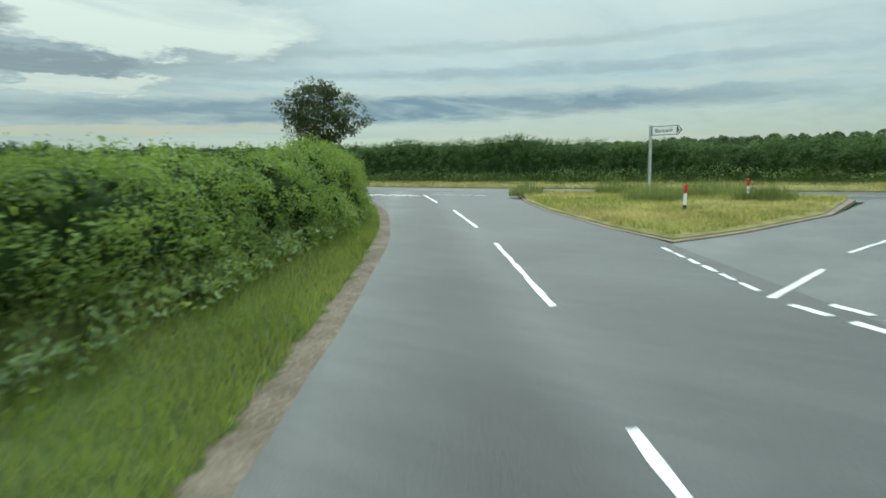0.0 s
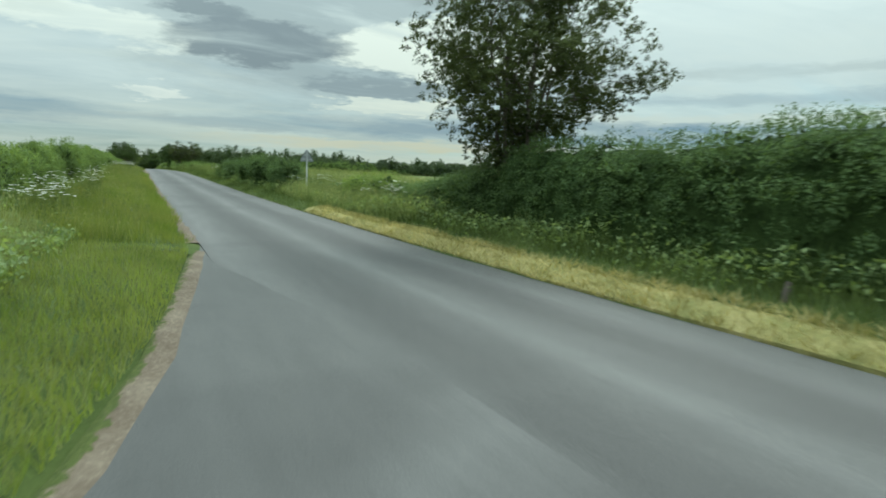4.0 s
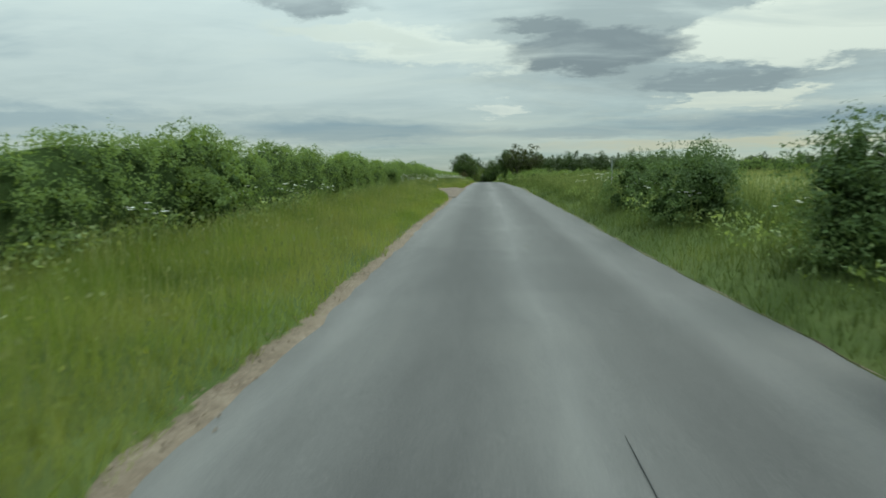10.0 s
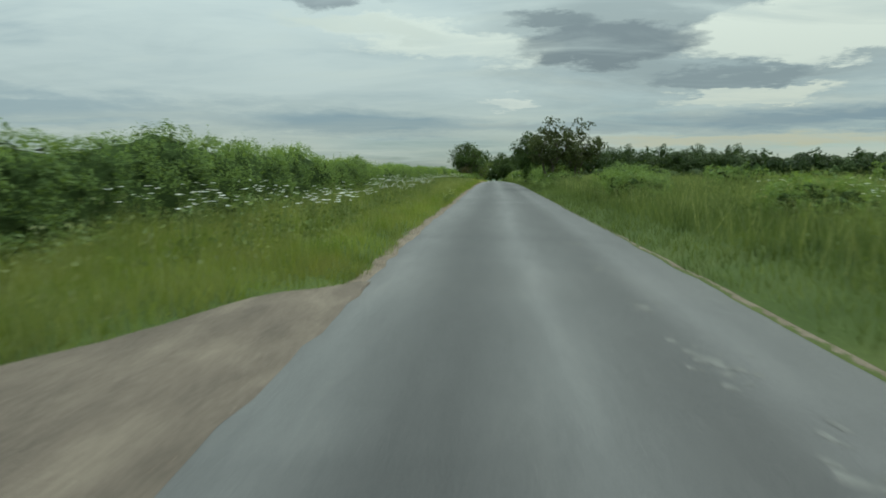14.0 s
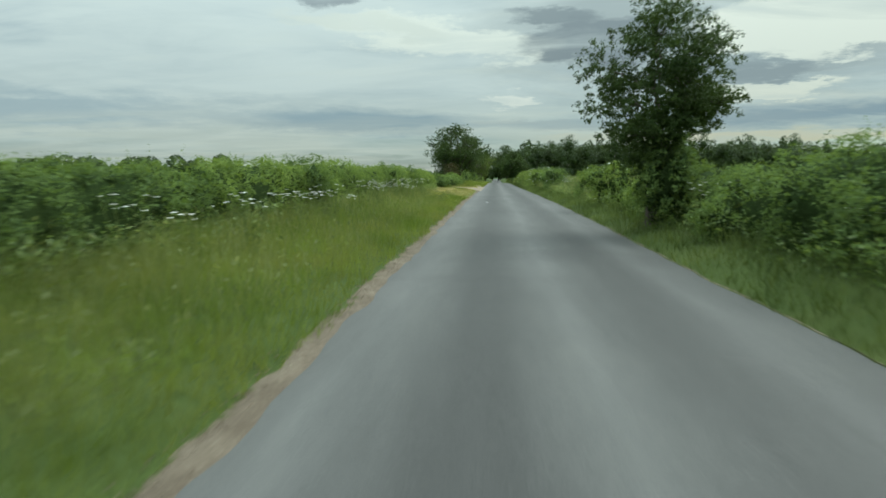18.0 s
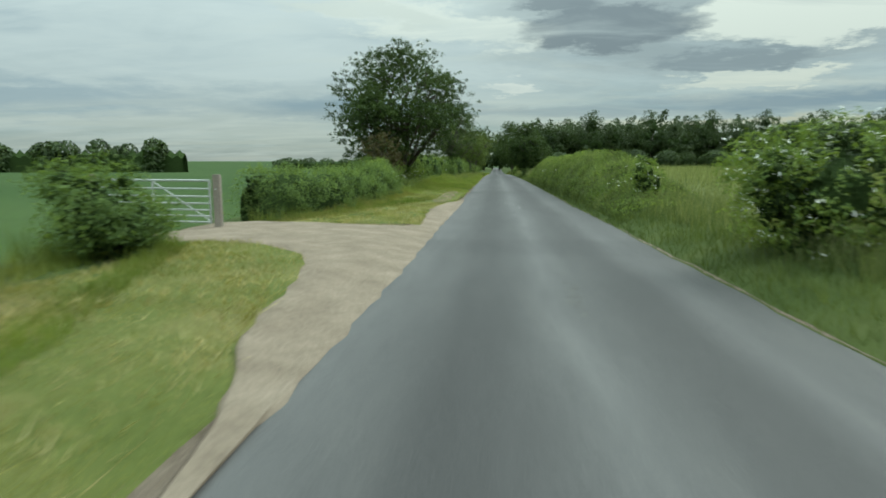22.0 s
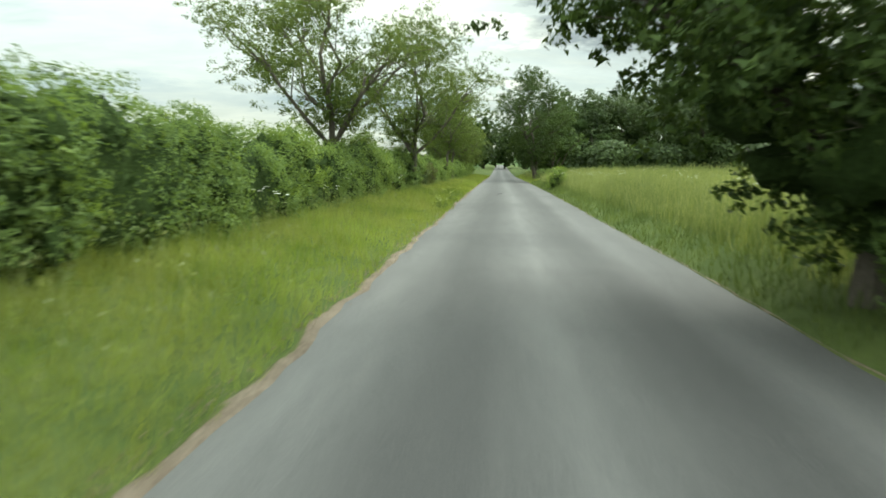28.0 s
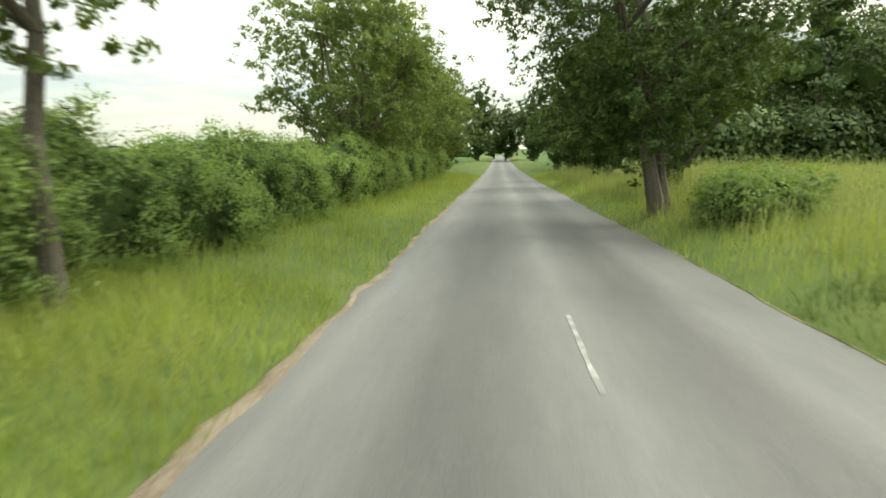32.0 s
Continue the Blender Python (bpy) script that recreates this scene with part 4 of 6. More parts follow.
def bush(name, label, rx, ry, h, leaves, leaf, mat, seed, flowers=0, category="bush", group="roadside bushes"):
    """A rounded shrub of several lobes, leafy to the ground."""
    rs = np.random.default_rng(seed)
    root = thing(name, label, category, group)
    lobes = [(0, 0, h * 0.5, rx * 0.75, ry * 0.75, h * 0.5)]
    for k in range(13):
        a = rs.uniform(0, 2 * np.pi)
        s = rs.uniform(0.22, 0.55)
        lobes.append((np.cos(a) * rx * 0.55, np.sin(a) * ry * 0.55, h * rs.uniform(0.18, 0.8), rx * s, ry * s, h * rs.uniform(0.15, 0.3)))
    core = bmesh.new()
    cs, ns = [], []
    for x, y, z, a, b, c in lobes:
        m = Matrix.Translation((x, y, max(z, c * 0.8))) @ Matrix.Diagonal((a * 0.36, b * 0.36, c * 0.42, 1))
        bmesh.ops.create_icosphere(core, subdivisions=1, radius=1, matrix=m)
        k = int(leaves * (a * b + a * c) / sum(l[3] * l[4] + l[3] * l[5] for l in lobes))
        u = rs.normal(size=(k, 3))
        u /= np.linalg.norm(u, axis=1, keepdims=True)
        cs.append(np.array([x, y, max(z, c * 0.8)]) + u * np.array([a, b, c]) * rs.uniform(0.74, 1.04, (k, 1)))
    for vv in core.verts:
        vv.co += Vector(noise.noise_vector(vv.co * 2.3)) * 0.06 * min(rx, h)
        vv.co.z = max(vv.co.z, -0.1)
    # the lobes' inside takes the core colour, which paints shade between the leaves
    part("inside", core, M["core"], root, "twiggy inside with the shade between leaves painted into its dark colour")
    c = np.concatenate(cs)
    c = c[c[:, 2] > 0]
    per = 18
    sel = rs.choice(len(c), max(12, int(len(c) * 2.4 / per)), replace=False)
    o = (c[sel] - np.array([0, 0, h * 0.4])) / np.array([rx, ry, h * 0.6])
    o /= np.linalg.norm(o, axis=1, keepdims=True) + 1e-6
    tri = sprays(c[sel], o, min(0.22, rx * 0.22), per, leaf * 0.95)
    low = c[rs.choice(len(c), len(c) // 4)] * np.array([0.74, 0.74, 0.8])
    # loose inner pieces in the core colour, more painted shade behind the coat
    tagged(raw_object("inner_shade_growth", leaf_tris(low, max(0.09, leaf * 2.0), low * 0), 3, M["core"], root, "twiggy growth behind the leaves, shade painted into its dark colour"), kind="stuff")
    # arching shoots that break the outline
    ns = int(14 * rx)
    hi = c[rs.choice(len(c), ns)]
    hi = hi[hi[:, 2] > h * 0.55]
    way = rs.normal(size=hi.shape) * 0.35 + np.array([0, 0, 1.0])
    reach = np.abs(rs.normal(0.12, 0.12, len(hi)))[:, None] * min(1.0, h / 2)
    pts = np.concatenate([hi + way * reach * t + rs.normal(size=hi.shape) * 0.025 for t in (0.1, 0.25, 0.4, 0.55, 0.7, 0.85, 1.0)])
    tri = np.concatenate([tri, leaf_tris(pts, leaf * 0.75, np.repeat([[0, 0, 1.0]], len(pts), 0), 0.2)])
    raw_object("leaves", tri, 3, M[mat], root)
    if flowers:
        cf = c[rs.choice(len(c), flowers)] * 1.07 + rs.normal(size=(flowers, 3)) * 0.05
        raw_object("blossom", leaf_quads(np.repeat(cf, 5, axis=0) + rs.normal(size=(flowers * 5, 3)) * np.array([0.045, 0.045, 0.015]), 0.026), 4, M["flower"], root, "clusters of cream-white blossom")
    return root


def set_at(ob, x, y, turn=0.0, dz=-0.06):
    ob.matrix_world = pose(x, y, float(road_z(y)) + dz, 0, 0, turn)
    return ob


# hedge left of the side road, round the corner and on along the lane
hedge("hedge", [(-34.0, -25.2, 1.8, 0.95), (-25.3, -18.2, 1.7, 0.95), (-19.5, -14.4, 1.8, 0.95), (-15.8, -11.7, 1.9, 0.95), (-11.7, -7.7, 2.0, 1.0), (-9.9, -5.3, 2.1, 0.95), (-8.1, -2.4, 2.15, 0.95), (-7.1, 0.1, 2.2, 0.9), (-6.7, 2.4, 1.8, 0.8)],
      "tall green mixed hedge beside the side road, rough and weedy", "hedge_bright", 270, 0.043, front=1, ragged=0.6, shoots=0.9, mat2="hedge_bright")
hedge("hedge", [(-8.8, 1.5, 1.6, 0.8), (-8.3, 5, 1.6, 0.8), (-7.9, 12, 1.7, 0.7), (-7.6, 20, 2.0, 0.7)], "low dark green hedge behind the grass verge", "hedge", 140, 0.06, front=1)
def left_run(rows, label, mat="hedge", mat2="hedge_bright", dens=155, leaf=0.048, ragged=0.38):
    hedge("hedge", rows, label, mat, dens, leaf, ragged, mat2, front=1, shoots=1.6)
left_run([(-7.6, 20.5, 2.05, 0.7), (-7.5, 34, 2.2, 0.7), (-7.5, 50, 2.35, 0.7)], "clipped dark green hawthorn hedge along the lane")
left_run([(-7.5, 50.5, 2.35, 0.7), (-7.5, 66, 2.4, 0.7), (-7.5, 88, 2.1, 0.7)], "clipped dark green hawthorn hedge along the lane")
left_run([(-7.9, 88.5, 2.0, 0.7), (-7.6, 94, 2.25, 0.7), (-7.5, 110, 2.2, 0.7), (-7.5, 125, 1.9, 0.7)], "clipped green hedge behind tall white-flowered grass")
left_run([(-7.5, 125.5, 1.85, 0.7), (-7.5, 160, 1.8, 0.7)], "clipped low green hedge beside an open field")
left_run([(-7.5, 160.5, 1.9, 0.7), (-7.5, 178, 1.95, 0.7), (-7.5, 196, 1.9, 0.7), (-7.7, 205, 1.9, 0.75), (-8.0, 213.6, 1.8, 0.8)], "bushy green hedge with brambles at its foot", "hedge_bright")
left_run([(-7.5, 223.2, 1.6, 0.8), (-6.6, 226.5, 1.5, 0.85), (-6.45, 232, 1.5, 0.9), (-6.7, 240, 1.8, 0.9)], "low bright green hedge beyond the field gate", "hedge")
left_run([(-7.6, 240.5, 1.9, 0.9), (-7.6, 252, 2.2, 0.9), (-7.6, 262, 2.45, 0.9), (-7.6, 272, 2.4, 0.9), (-7.6, 285, 2.4, 0.9)], "tall loose green hedge under the trees", "hedge_bright", dens=155, ragged=0.65)
left_run([(-7.4, 285.5, 2.4, 0.9), (-6.9, 300, 2.5, 1.0), (-6.7, 318, 2.45, 1.0), (-6.6, 333, 2.5, 1.0)], "tall loose dark green hedge with blossom", "hedge", dens=155, ragged=0.65)
left_run([(-6.5, 333.5, 2.2, 1.1), (-6.4, 339, 1.95, 1.1), (-6.4, 346, 1.85, 1.1), (-6.4, 360, 2.1, 1.1), (-6.5, 400, 2.8, 1.0)], "overgrown green hedge with some reddish shoots", "hedge", "copper_leaf", 190, ragged=0.7)
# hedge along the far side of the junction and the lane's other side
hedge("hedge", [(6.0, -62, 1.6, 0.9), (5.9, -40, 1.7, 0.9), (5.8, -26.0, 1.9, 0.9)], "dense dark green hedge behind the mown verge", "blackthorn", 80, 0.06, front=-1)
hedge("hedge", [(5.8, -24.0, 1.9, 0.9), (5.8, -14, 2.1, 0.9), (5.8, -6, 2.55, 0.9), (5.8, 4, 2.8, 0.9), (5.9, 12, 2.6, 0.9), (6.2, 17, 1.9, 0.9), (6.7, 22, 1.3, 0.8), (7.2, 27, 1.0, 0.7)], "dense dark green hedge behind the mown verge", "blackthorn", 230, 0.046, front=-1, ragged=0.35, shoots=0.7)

hedge("scrub", [(5.6, 146, 1.5, 1.0), (5.4, 150, 1.8, 1.1), (5.3, 158, 1.85, 1.2), (5.1, 166, 1.7, 1.1), (5.0, 171, 1.2, 0.8)], "rough grey-green scrub of bramble and thorn on the bank", "hedge", 170, 0.05, front=-1, ragged=0.8, category="scrub", shoots=1.2)

# ---------------------------------------------------------------- verges
def verge(name, y0, y1, prof, label, mat="soil_grass", step=1.5):
    """Uneven ground beside the lane: prof lists (x, rise) across it."""
    ys = np.linspace(y0, y1, int((y1 - y0) / step) + 2)
    v, n = [], len(prof)
    for y in ys:
        for k, (x, r) in enumerate(prof):
            if k == 0 or (k == 1 and abs(prof[1][1]) < 0.03):
                e = (edge_l(y) - EL) if x < 0 else (edge_r(y) - ER)
            else:
                e = 0.0
            v.append((x + e, y, float(road_z(y)) + r + (0.012 * float(wave(x, y, 1.5, 3)) if k > 1 else 0)))
    f = [(j * n + i, j * n + i + 1, (j + 1) * n + i + 1, (j + 1) * n + i) for j in range(len(ys) - 1) for i in range(n - 1)]
    return tagged(mesh_object(name, v, f, M[mat], smooth=True), label, "verge", kind="structure")


LEFT = ((EL + 0.03, -0.05), (EL - 0.38, -0.005), (EL - 0.6, 0.06), (-4.0, 0.10), (-5.5, 0.14), (-7.0, 0.16), (-9.0, 0.05), (-9.6, -0.25))
RIGHT = ((ER - 0.03, -0.05), (ER + 0.14, 0.0), (ER + 0.35, 0.10), (3.8, 0.26), (4.8, 0.34), (6.5, 0.30), (8.5, 0.12), (9.2, -0.25))
verge("verge_left", 12, 640, LEFT, "grassy earth verge of the lane")
verge("verge_right", -110, 640, RIGHT, "grassy earth bank of the lane")
VL_X, VL_Z = np.array([-p[0] for p in LEFT]), np.array([p[1] for p in LEFT])
VR_X, VR_Z = np.array([p[0] for p in RIGHT]), np.array([p[1] for p in RIGHT])


def floor_l(x, y):
    return road_z(y) + np.interp(-x, VL_X, VL_Z) - 0.03


FIELD_X = np.array([6.5, 8, 11, 16, 22, 30, 42, 60, 85, 120, 160])
FIELD_Z = np.interp(FIELD_X, (6.5, 9, 16, 30, 60, 110, 160), (0.15, 0.45, 0.7, 0.85, 0.8, 0.1, -0.4))


def field_rise(x, y):
    """How far the field beyond the right-hand verge lies above the lane."""
    return np.interp(x, FIELD_X, FIELD_Z) * np.interp(y, (84, 108, 150, 176, 230), (0.0, 1.0, 0.7, 0.5, 1.0))


def floor_r(x, y):
    return road_z(y) + np.maximum(np.interp(x, VR_X, VR_Z), np.where(x > 6.5, field_rise(x, y), -1)) - 0.03


# bare earth along the carriageway's edges
strip("earth_edge", 14, 420, lambda y: edge_l(y) - (0.34 if y < 231 else 0.10) - (0.12 if y < 231 else 0.07) * float(wave(7.0, y, 0.5, 1)) - 0.09 * float(wave(2.0, y, 5.0, 1)) - 0.06 * float(wave(2.0, y, 11.0, 1)), lambda y: edge_l(y) + 0.09 + 0.07 * float(wave(4.0, y, 3.0, 1)) + 0.05 * float(wave(1.0, y, 9.0, 2)), lambda u: -0.040 + 0.038 * math.sin(3.1416 * min(1.0, u * 0.93)), M["earth_edge"],
      "bare dry earth and grit along the asphalt's edge", "verge", thick=0.1, step=0.4)
strip("earth_edge", 20, 420, lambda y: edge_r(y) - 0.03 - 0.04 * float(wave(4.0, y, 5.0, 1)), lambda y: edge_r(y) + 0.03 + 0.24 * max(0.0, 1 - abs(y - 95) / 12) + 0.12 * max(0.0, 1 - abs(y - 217) / 9) + 0.05 * float(wave(9.0, y, 0.6, 2)) + 0.06 * float(wave(2.0, y, 6.0, 3)), lambda u: -0.036 + 0.032 * math.sin(3.1416 * (0.15 + 0.85 * u)), M["earth_edge"],
      "bare dry earth along the asphalt's edge", "verge", thick=0.1)


def corner_bank():
    """Ground between the side road's edge and the hedge round the corner."""
    inner = ROAD1_L[:-1]
    outer = [(-72, -54), (-46.5, -34.3), (-26.3, -18.0), (-22.9, -15.3), (-20, -12.9), (-16.8, -10.0), (-13.2, -6.3), (-11.6, -4.0), (-10.6, -2.0), (-9.6, 0.5), (-9.2, 3.5), (-8.9, 8), (-8.6, 13.0)]
    n, v = 8, []
    a, _, _ = ribbon(inner, 90)
    b, _, _ = ribbon(outer, 90)
    for i in range(90):
        for k in range(n):
            u = k / (n - 1)
            x, y = a[i] * (1 - u) + b[i] * u
            v.append((x, y, 0.0 + (-0.04 if k == 0 else 0.10 if k == 1 else 0.10 + 0.30 * u + 0.05 * float(wave(x, y, 1.6, 1)))))
    f = [(i * n + k, (i + 1) * n + k, (i + 1) * n + k + 1, i * n + k + 1) for i in range(89) for k in range(n - 1)]
    tagged(mesh_object("verge_corner", v, f, M["soil_grass"], smooth=True), "grassy bank round the junction's corner", "verge", kind="structure")
    # earth rim
    v, f = [], []
    for i in range(90):
        wide = float(np.interp(a[i][1], (-16, -9, -4, 1), (0.9, 1.15, 0.6, 0.4)))
        for u, z in ((-0.07, 0.026), (-0.03, 0.036), (0.02, 0.055), (0.07, 0.02)):
            u *= wide
            x, y = a[i] * (1 - u) + b[i] * u
            v.append((x + 0.06 * float(wave(i * 0.7, u, 1, 2)) + 0.05 * float(wave(i * 3.1, u * 20, 1, 5)), y, z))
    f = [(i * 4 + k, (i + 1) * 4 + k, (i + 1) * 4 + k + 1, i * 4 + k + 1) for i in range(89) for k in range(3)]
    tagged(mesh_object("earth_rim", v, f, M["earth_edge"], smooth=True, uv=[(k / 3, i * 0.1) for i in range(90) for k in (2.6, 2.0, 1.0, 0.4)]), "worn pale earth rim of the side road", "verge", kind="structure")
    # grass on the bank
    k = 170000
    t = 30 + 59 * RNG.uniform(0, 1, k) ** 0.8
    u = RNG.uniform(0.03, 1.0, k)
    i0 = t.astype(int).clip(0, 88)
    fr = (t - i0)[:, None]
    p = (a[i0] * (1 - fr) + a[i0 + 1] * fr) * (1 - u[:, None]) + (b[i0] * (1 - fr) + b[i0 + 1] * fr) * u[:, None]
    z = 0.06 + 0.32 * u
    h = np.where(u < 0.5, 0.14 + 0.2 * u, 0.25 + 1.5 * (u - 0.5))
    for nm, sel, mat, lab in (("verge_grass", RNG.uniform(0, 1, k) < 0.6, "short", "lush green grass on the junction's bank"), ("seeding_grass", None, "hay", "pale seeding grass on the junction's bank")):
        s = sel if sel is not None else ~last
        last = s
        tagged(raw_object(nm, blades(p[s, 0], p[s, 1], z[s], h[s], 0.017, 0.6), 3, M[mat]), lab, "grass", kind="stuff")


corner_bank()


def corner_weeds():
    """Nettles, docks and hay along the foot of the corner hedge."""
    line = [(-45, -36.6), (-24.7, -19.0), (-18.85, -14.95), (-15.15, -12.2), (-11.15, -8.2), (-9.3, -5.7), (-7.4, -2.8), (-6.3, -0.3), (-5.8, 2.6), (-5.4, 8), (-5.2, 13)]
    q, d, t = ribbon(line, 300)
    k = 52000
    i = RNG.integers(60, 299, k)
    off = RNG.uniform(-0.7, 0.45, k)
    x, y = q[i, 0] + d[i, 1] * off + RNG.normal(size=k) * 0.08, q[i, 1] - d[i, 0] * off + RNG.normal(size=k) * 0.08
    s = RNG.uniform(-0.7, 1, k) < wave(x * 2, y * 2, 1.2, 3)
    x, y, off = x[s], y[s], off[s]
    z = 0.28 + (0.95 - 0.55 * (off + 0.7)) * (0.75 + 0.35 * wave(x, y, 1.5, 2)) * RNG.uniform(0.05, 1, len(x)) ** 0.7
    tagged(raw_object("weeds", leaf_tris(np.stack([x, y, z], 1), 0.05, np.zeros((len(x), 3))), 3, M["weed"]), "grey-green nettles and docks at the hedge foot", "weeds", kind="stuff")
    k = 15000
    i = RNG.integers(60, 299, k)
    off = RNG.uniform(-0.8, 0.15, k)
    x, y = q[i, 0] + d[i, 1] * off, q[i, 1] - d[i, 0] * off
    tagged(raw_object("seeding_grass", blades(x, y, np.full(k, 0.26), 0.45 + 0.75 * np.clip(-off, 0, 0.7), 0.02, 0.5), 3, M["hay"]), "pale seeding grass at the hedge foot", "grass", kind="stuff")


corner_weeds()
ISLAND = [(-13.75, -19.55), (-12.3, -17.75), (-8.95, -14.35), (-5.9, -11.75), (-3.5, -10.05), (-2.5, -9.7), (-2.5, -21.3), (-7.8, -21.25), (-12.0, -20.25)]
sheet("grass_island", ISLAND, 0.06, M["straw_floor"], "raised triangular island of mown yellowing grass", "verge", thick=0.2, mound=0.10)
sheet("island_rim", [(-14.0, -19.65), (-12.4, -17.63), (-9.0, -14.22), (-5.87, -11.6), (-3.4, -9.88), (-2.44, -9.5), (-2.44, -21.5), (-7.8, -21.42), (-12.05, -20.42)], 0.038, M["gravel"], "pale earth rim of the grass island", "verge", thick=0.1)


def inside(poly, x, y):
    p = np.asarray(poly)
    r = np.zeros(len(x), bool)
    j = len(p) - 1
    for i in range(len(p)):
        c = ((p[i, 1] > y) != (p[j, 1] > y)) & (x < (p[j, 0] - p[i, 0]) * (y - p[i, 1]) / (p[j, 1] - p[i, 1] + 1e-12) + p[i, 0])
        r ^= c
        j = i
    return r


def island_grass():
    k = 60000
    x, y = RNG.uniform(-14, -2.4, k), RNG.uniform(-21.4, -9.7, k)
    s = inside(ISLAND, x, y)
    x, y = x[s], y[s]
    z = np.full(len(x), 0.12) + 0.06 * (0.5 + 0.5 * wave(x, y, 0.8, 4))
    dry = RNG.uniform(0, 1, len(x)) < 0.8 + 0.4 * wave(x, y, 0.7, 2)
    tagged(raw_object("cut_grass", blades(x[dry], y[dry], z[dry], 0.13, 0.03, 1.3), 3, M["straw"]), "dry straw-coloured cut grass on the island", "grass", kind="stuff")
    tagged(raw_object("island_grass", blades(x[~dry], y[~dry], z[~dry], 0.16, 0.026, 0.6), 3, M["short"]), "short green grass on the island", "grass", kind="stuff")
    for cx, cy, r, h, m in ((-4.2, -10.7, 0.7, 0.55, 900), (-5.6, -16.3, 1.0, 0.75, 1500), (-4.9, -19.4, 0.9, 0.6, 1100), (-3.0, -14.0, 0.9, 0.7, 900), (-3.4, -17.5, 1.1, 0.75, 1100)):
        a, rr = RNG.uniform(0, 6.28, m), r * np.sqrt(RNG.uniform(0, 1, m))
        tagged(raw_object("grass_tuft", blades(cx + rr * np.cos(a), cy + rr * np.sin(a), np.full(m, 0.15), h * (1.1 - 0.5 * rr / r), 0.02, 0.45), 3, M["hay"]), "uncut tuft of tall pale grass", "grass", kind="stuff")


island_grass()
LAYBY = [(-2.3, 78.6), (-2.58, 79.4), (-2.85, 81), (-3.7, 85), (-4.9, 88.8), (-5.35, 90.6), (-4.6, 92.6), (-3.95, 94.4), (-3.4, 96.2), (-2.6, 97.6), (-2.3, 98.2)]
DRIVE = [(-2.3, 208.9), (-2.5, 210.3), (-2.72, 211.1), (-3.05, 211.8), (-3.25, 213.3), (-3.5, 215.3), (-4.1, 217.2), (-5.4, 218.4), (-8.6, 218.6), (-8.6, 222.5), (-7.3, 222.5), (-5.6, 222.4), (-4.2, 222.5), (-3.2, 222.7), (-2.8, 223.4), (-2.9, 225.5), (-3.0, 227.1), (-3.08, 229.0), (-2.98, 232.0), (-2.75, 234.5), (-2.3, 237)]


def floor_sheet(name, poly, mat, label, category, rise=0.03):
    p = np.asarray(poly)
    ys = np.arange(p[:, 1].min() + 0.1, p[:, 1].max(), 0.45)
    v, f, n = [], [], 13
    rows = []
    for y in ys:
        xs = []
        for i in range(len(p)):
            a, b = p[i], p[(i + 1) % len(p)]
            if (a[1] > y) != (b[1] > y):
                xs.append(a[0] + (b[0] - a[0]) * (y - a[1]) / (b[1] - a[1]))
        rows.append((min(xs), max(xs)))
    for y, (xa, xb) in zip(ys, rows):
        for k in range(n):
            x = xb + 0.1 + (xa - xb - 0.1) * (k / (n - 1)) ** (1.0 if k else 1) + (0.12 * float(wave(y, k, 3, 1)) + 0.05 * float(wave(y, k, 9, 1)) if k == n - 1 else 0.07 * float(wave(y, 0, 4, 3)) if k == 0 else 0)
            base = float(np.interp(-x, VL_X, VL_Z)) + rise
            v.append((x, y, float(road_z(y)) + (base if k not in (0, n - 1) else (-0.012 if k == 0 else base - 0.05)) + 0.02 * float(wave(x, y, 3, 2)) * (k > 1)))
    f = [(j * n + i, (j + 1) * n + i, (j + 1) * n + i + 1, j * n + i + 1) for j in range(len(ys) - 1) for i in range(n - 1)]
    return tagged(mesh_object(name, v, f, M[mat], smooth=True), label, category, kind="structure")


floor_sheet("lay_by", LAYBY, "stony", "bare stony earth lay-by beside the lane", "lay-by", 0.06)
floor_sheet("field_entrance", DRIVE, "gravel", "pale gravel field entrance leading to the gate", "driveway", 0.075)

MOWN = [(-2.6, 186), (-3.6, 187), (-6.7, 188), (-6.7, 252), (-2.6, 253), (-2.6, 232), (-2.6, 228)]
floor_sheet("mown_verge", MOWN, "mown", "short mown yellow-green turf of the verge", "verge", 0.035)
strip("cut_bank", -60, 25, lambda y: ER + 0.06, lambda y: ER + 0.8 + 0.2 * float(wave(3.0, y, 0.7, 2)), lambda u: 0.02 + 0.24 * math.sin(min(1, u * 1.6) * 1.57) - 0.08 * u, M["straw_floor"], "low bank of dry straw-coloured cut grass", "verge", thick=0.25, step=0.7)


def grit():
    """Loose stones and crumbs along the asphalt's left edge."""
    n = 13000
    y = RNG.uniform(14, 345, n)
    e = np.vectorize(edge_l)(y)
    x = e - 0.2 + RNG.normal(size=n) * 0.11
    s = RNG.uniform(0.005, 0.02, n)
    c = np.stack([x, y, road_z(y) + 0.003], 1)
    k = np.array([[1, 0, -0.4], [-0.6, 0.9, -0.4], [-0.5, -0.9, -0.4], [0.1, 0, 0.9]])
    v = c[:, None] + k[None] * s[:, None, None] * RNG.uniform(0.6, 1.3, (n, 4, 1))
    f = v[:, [[0, 1, 3], [1, 2, 3], [2, 0, 3]]].reshape(-1, 3)
    tagged(raw_object("grit", f, 3, M["gravel"]), "loose pale stones and crumbs along the road edge", "gravel", kind="stuff")


grit()

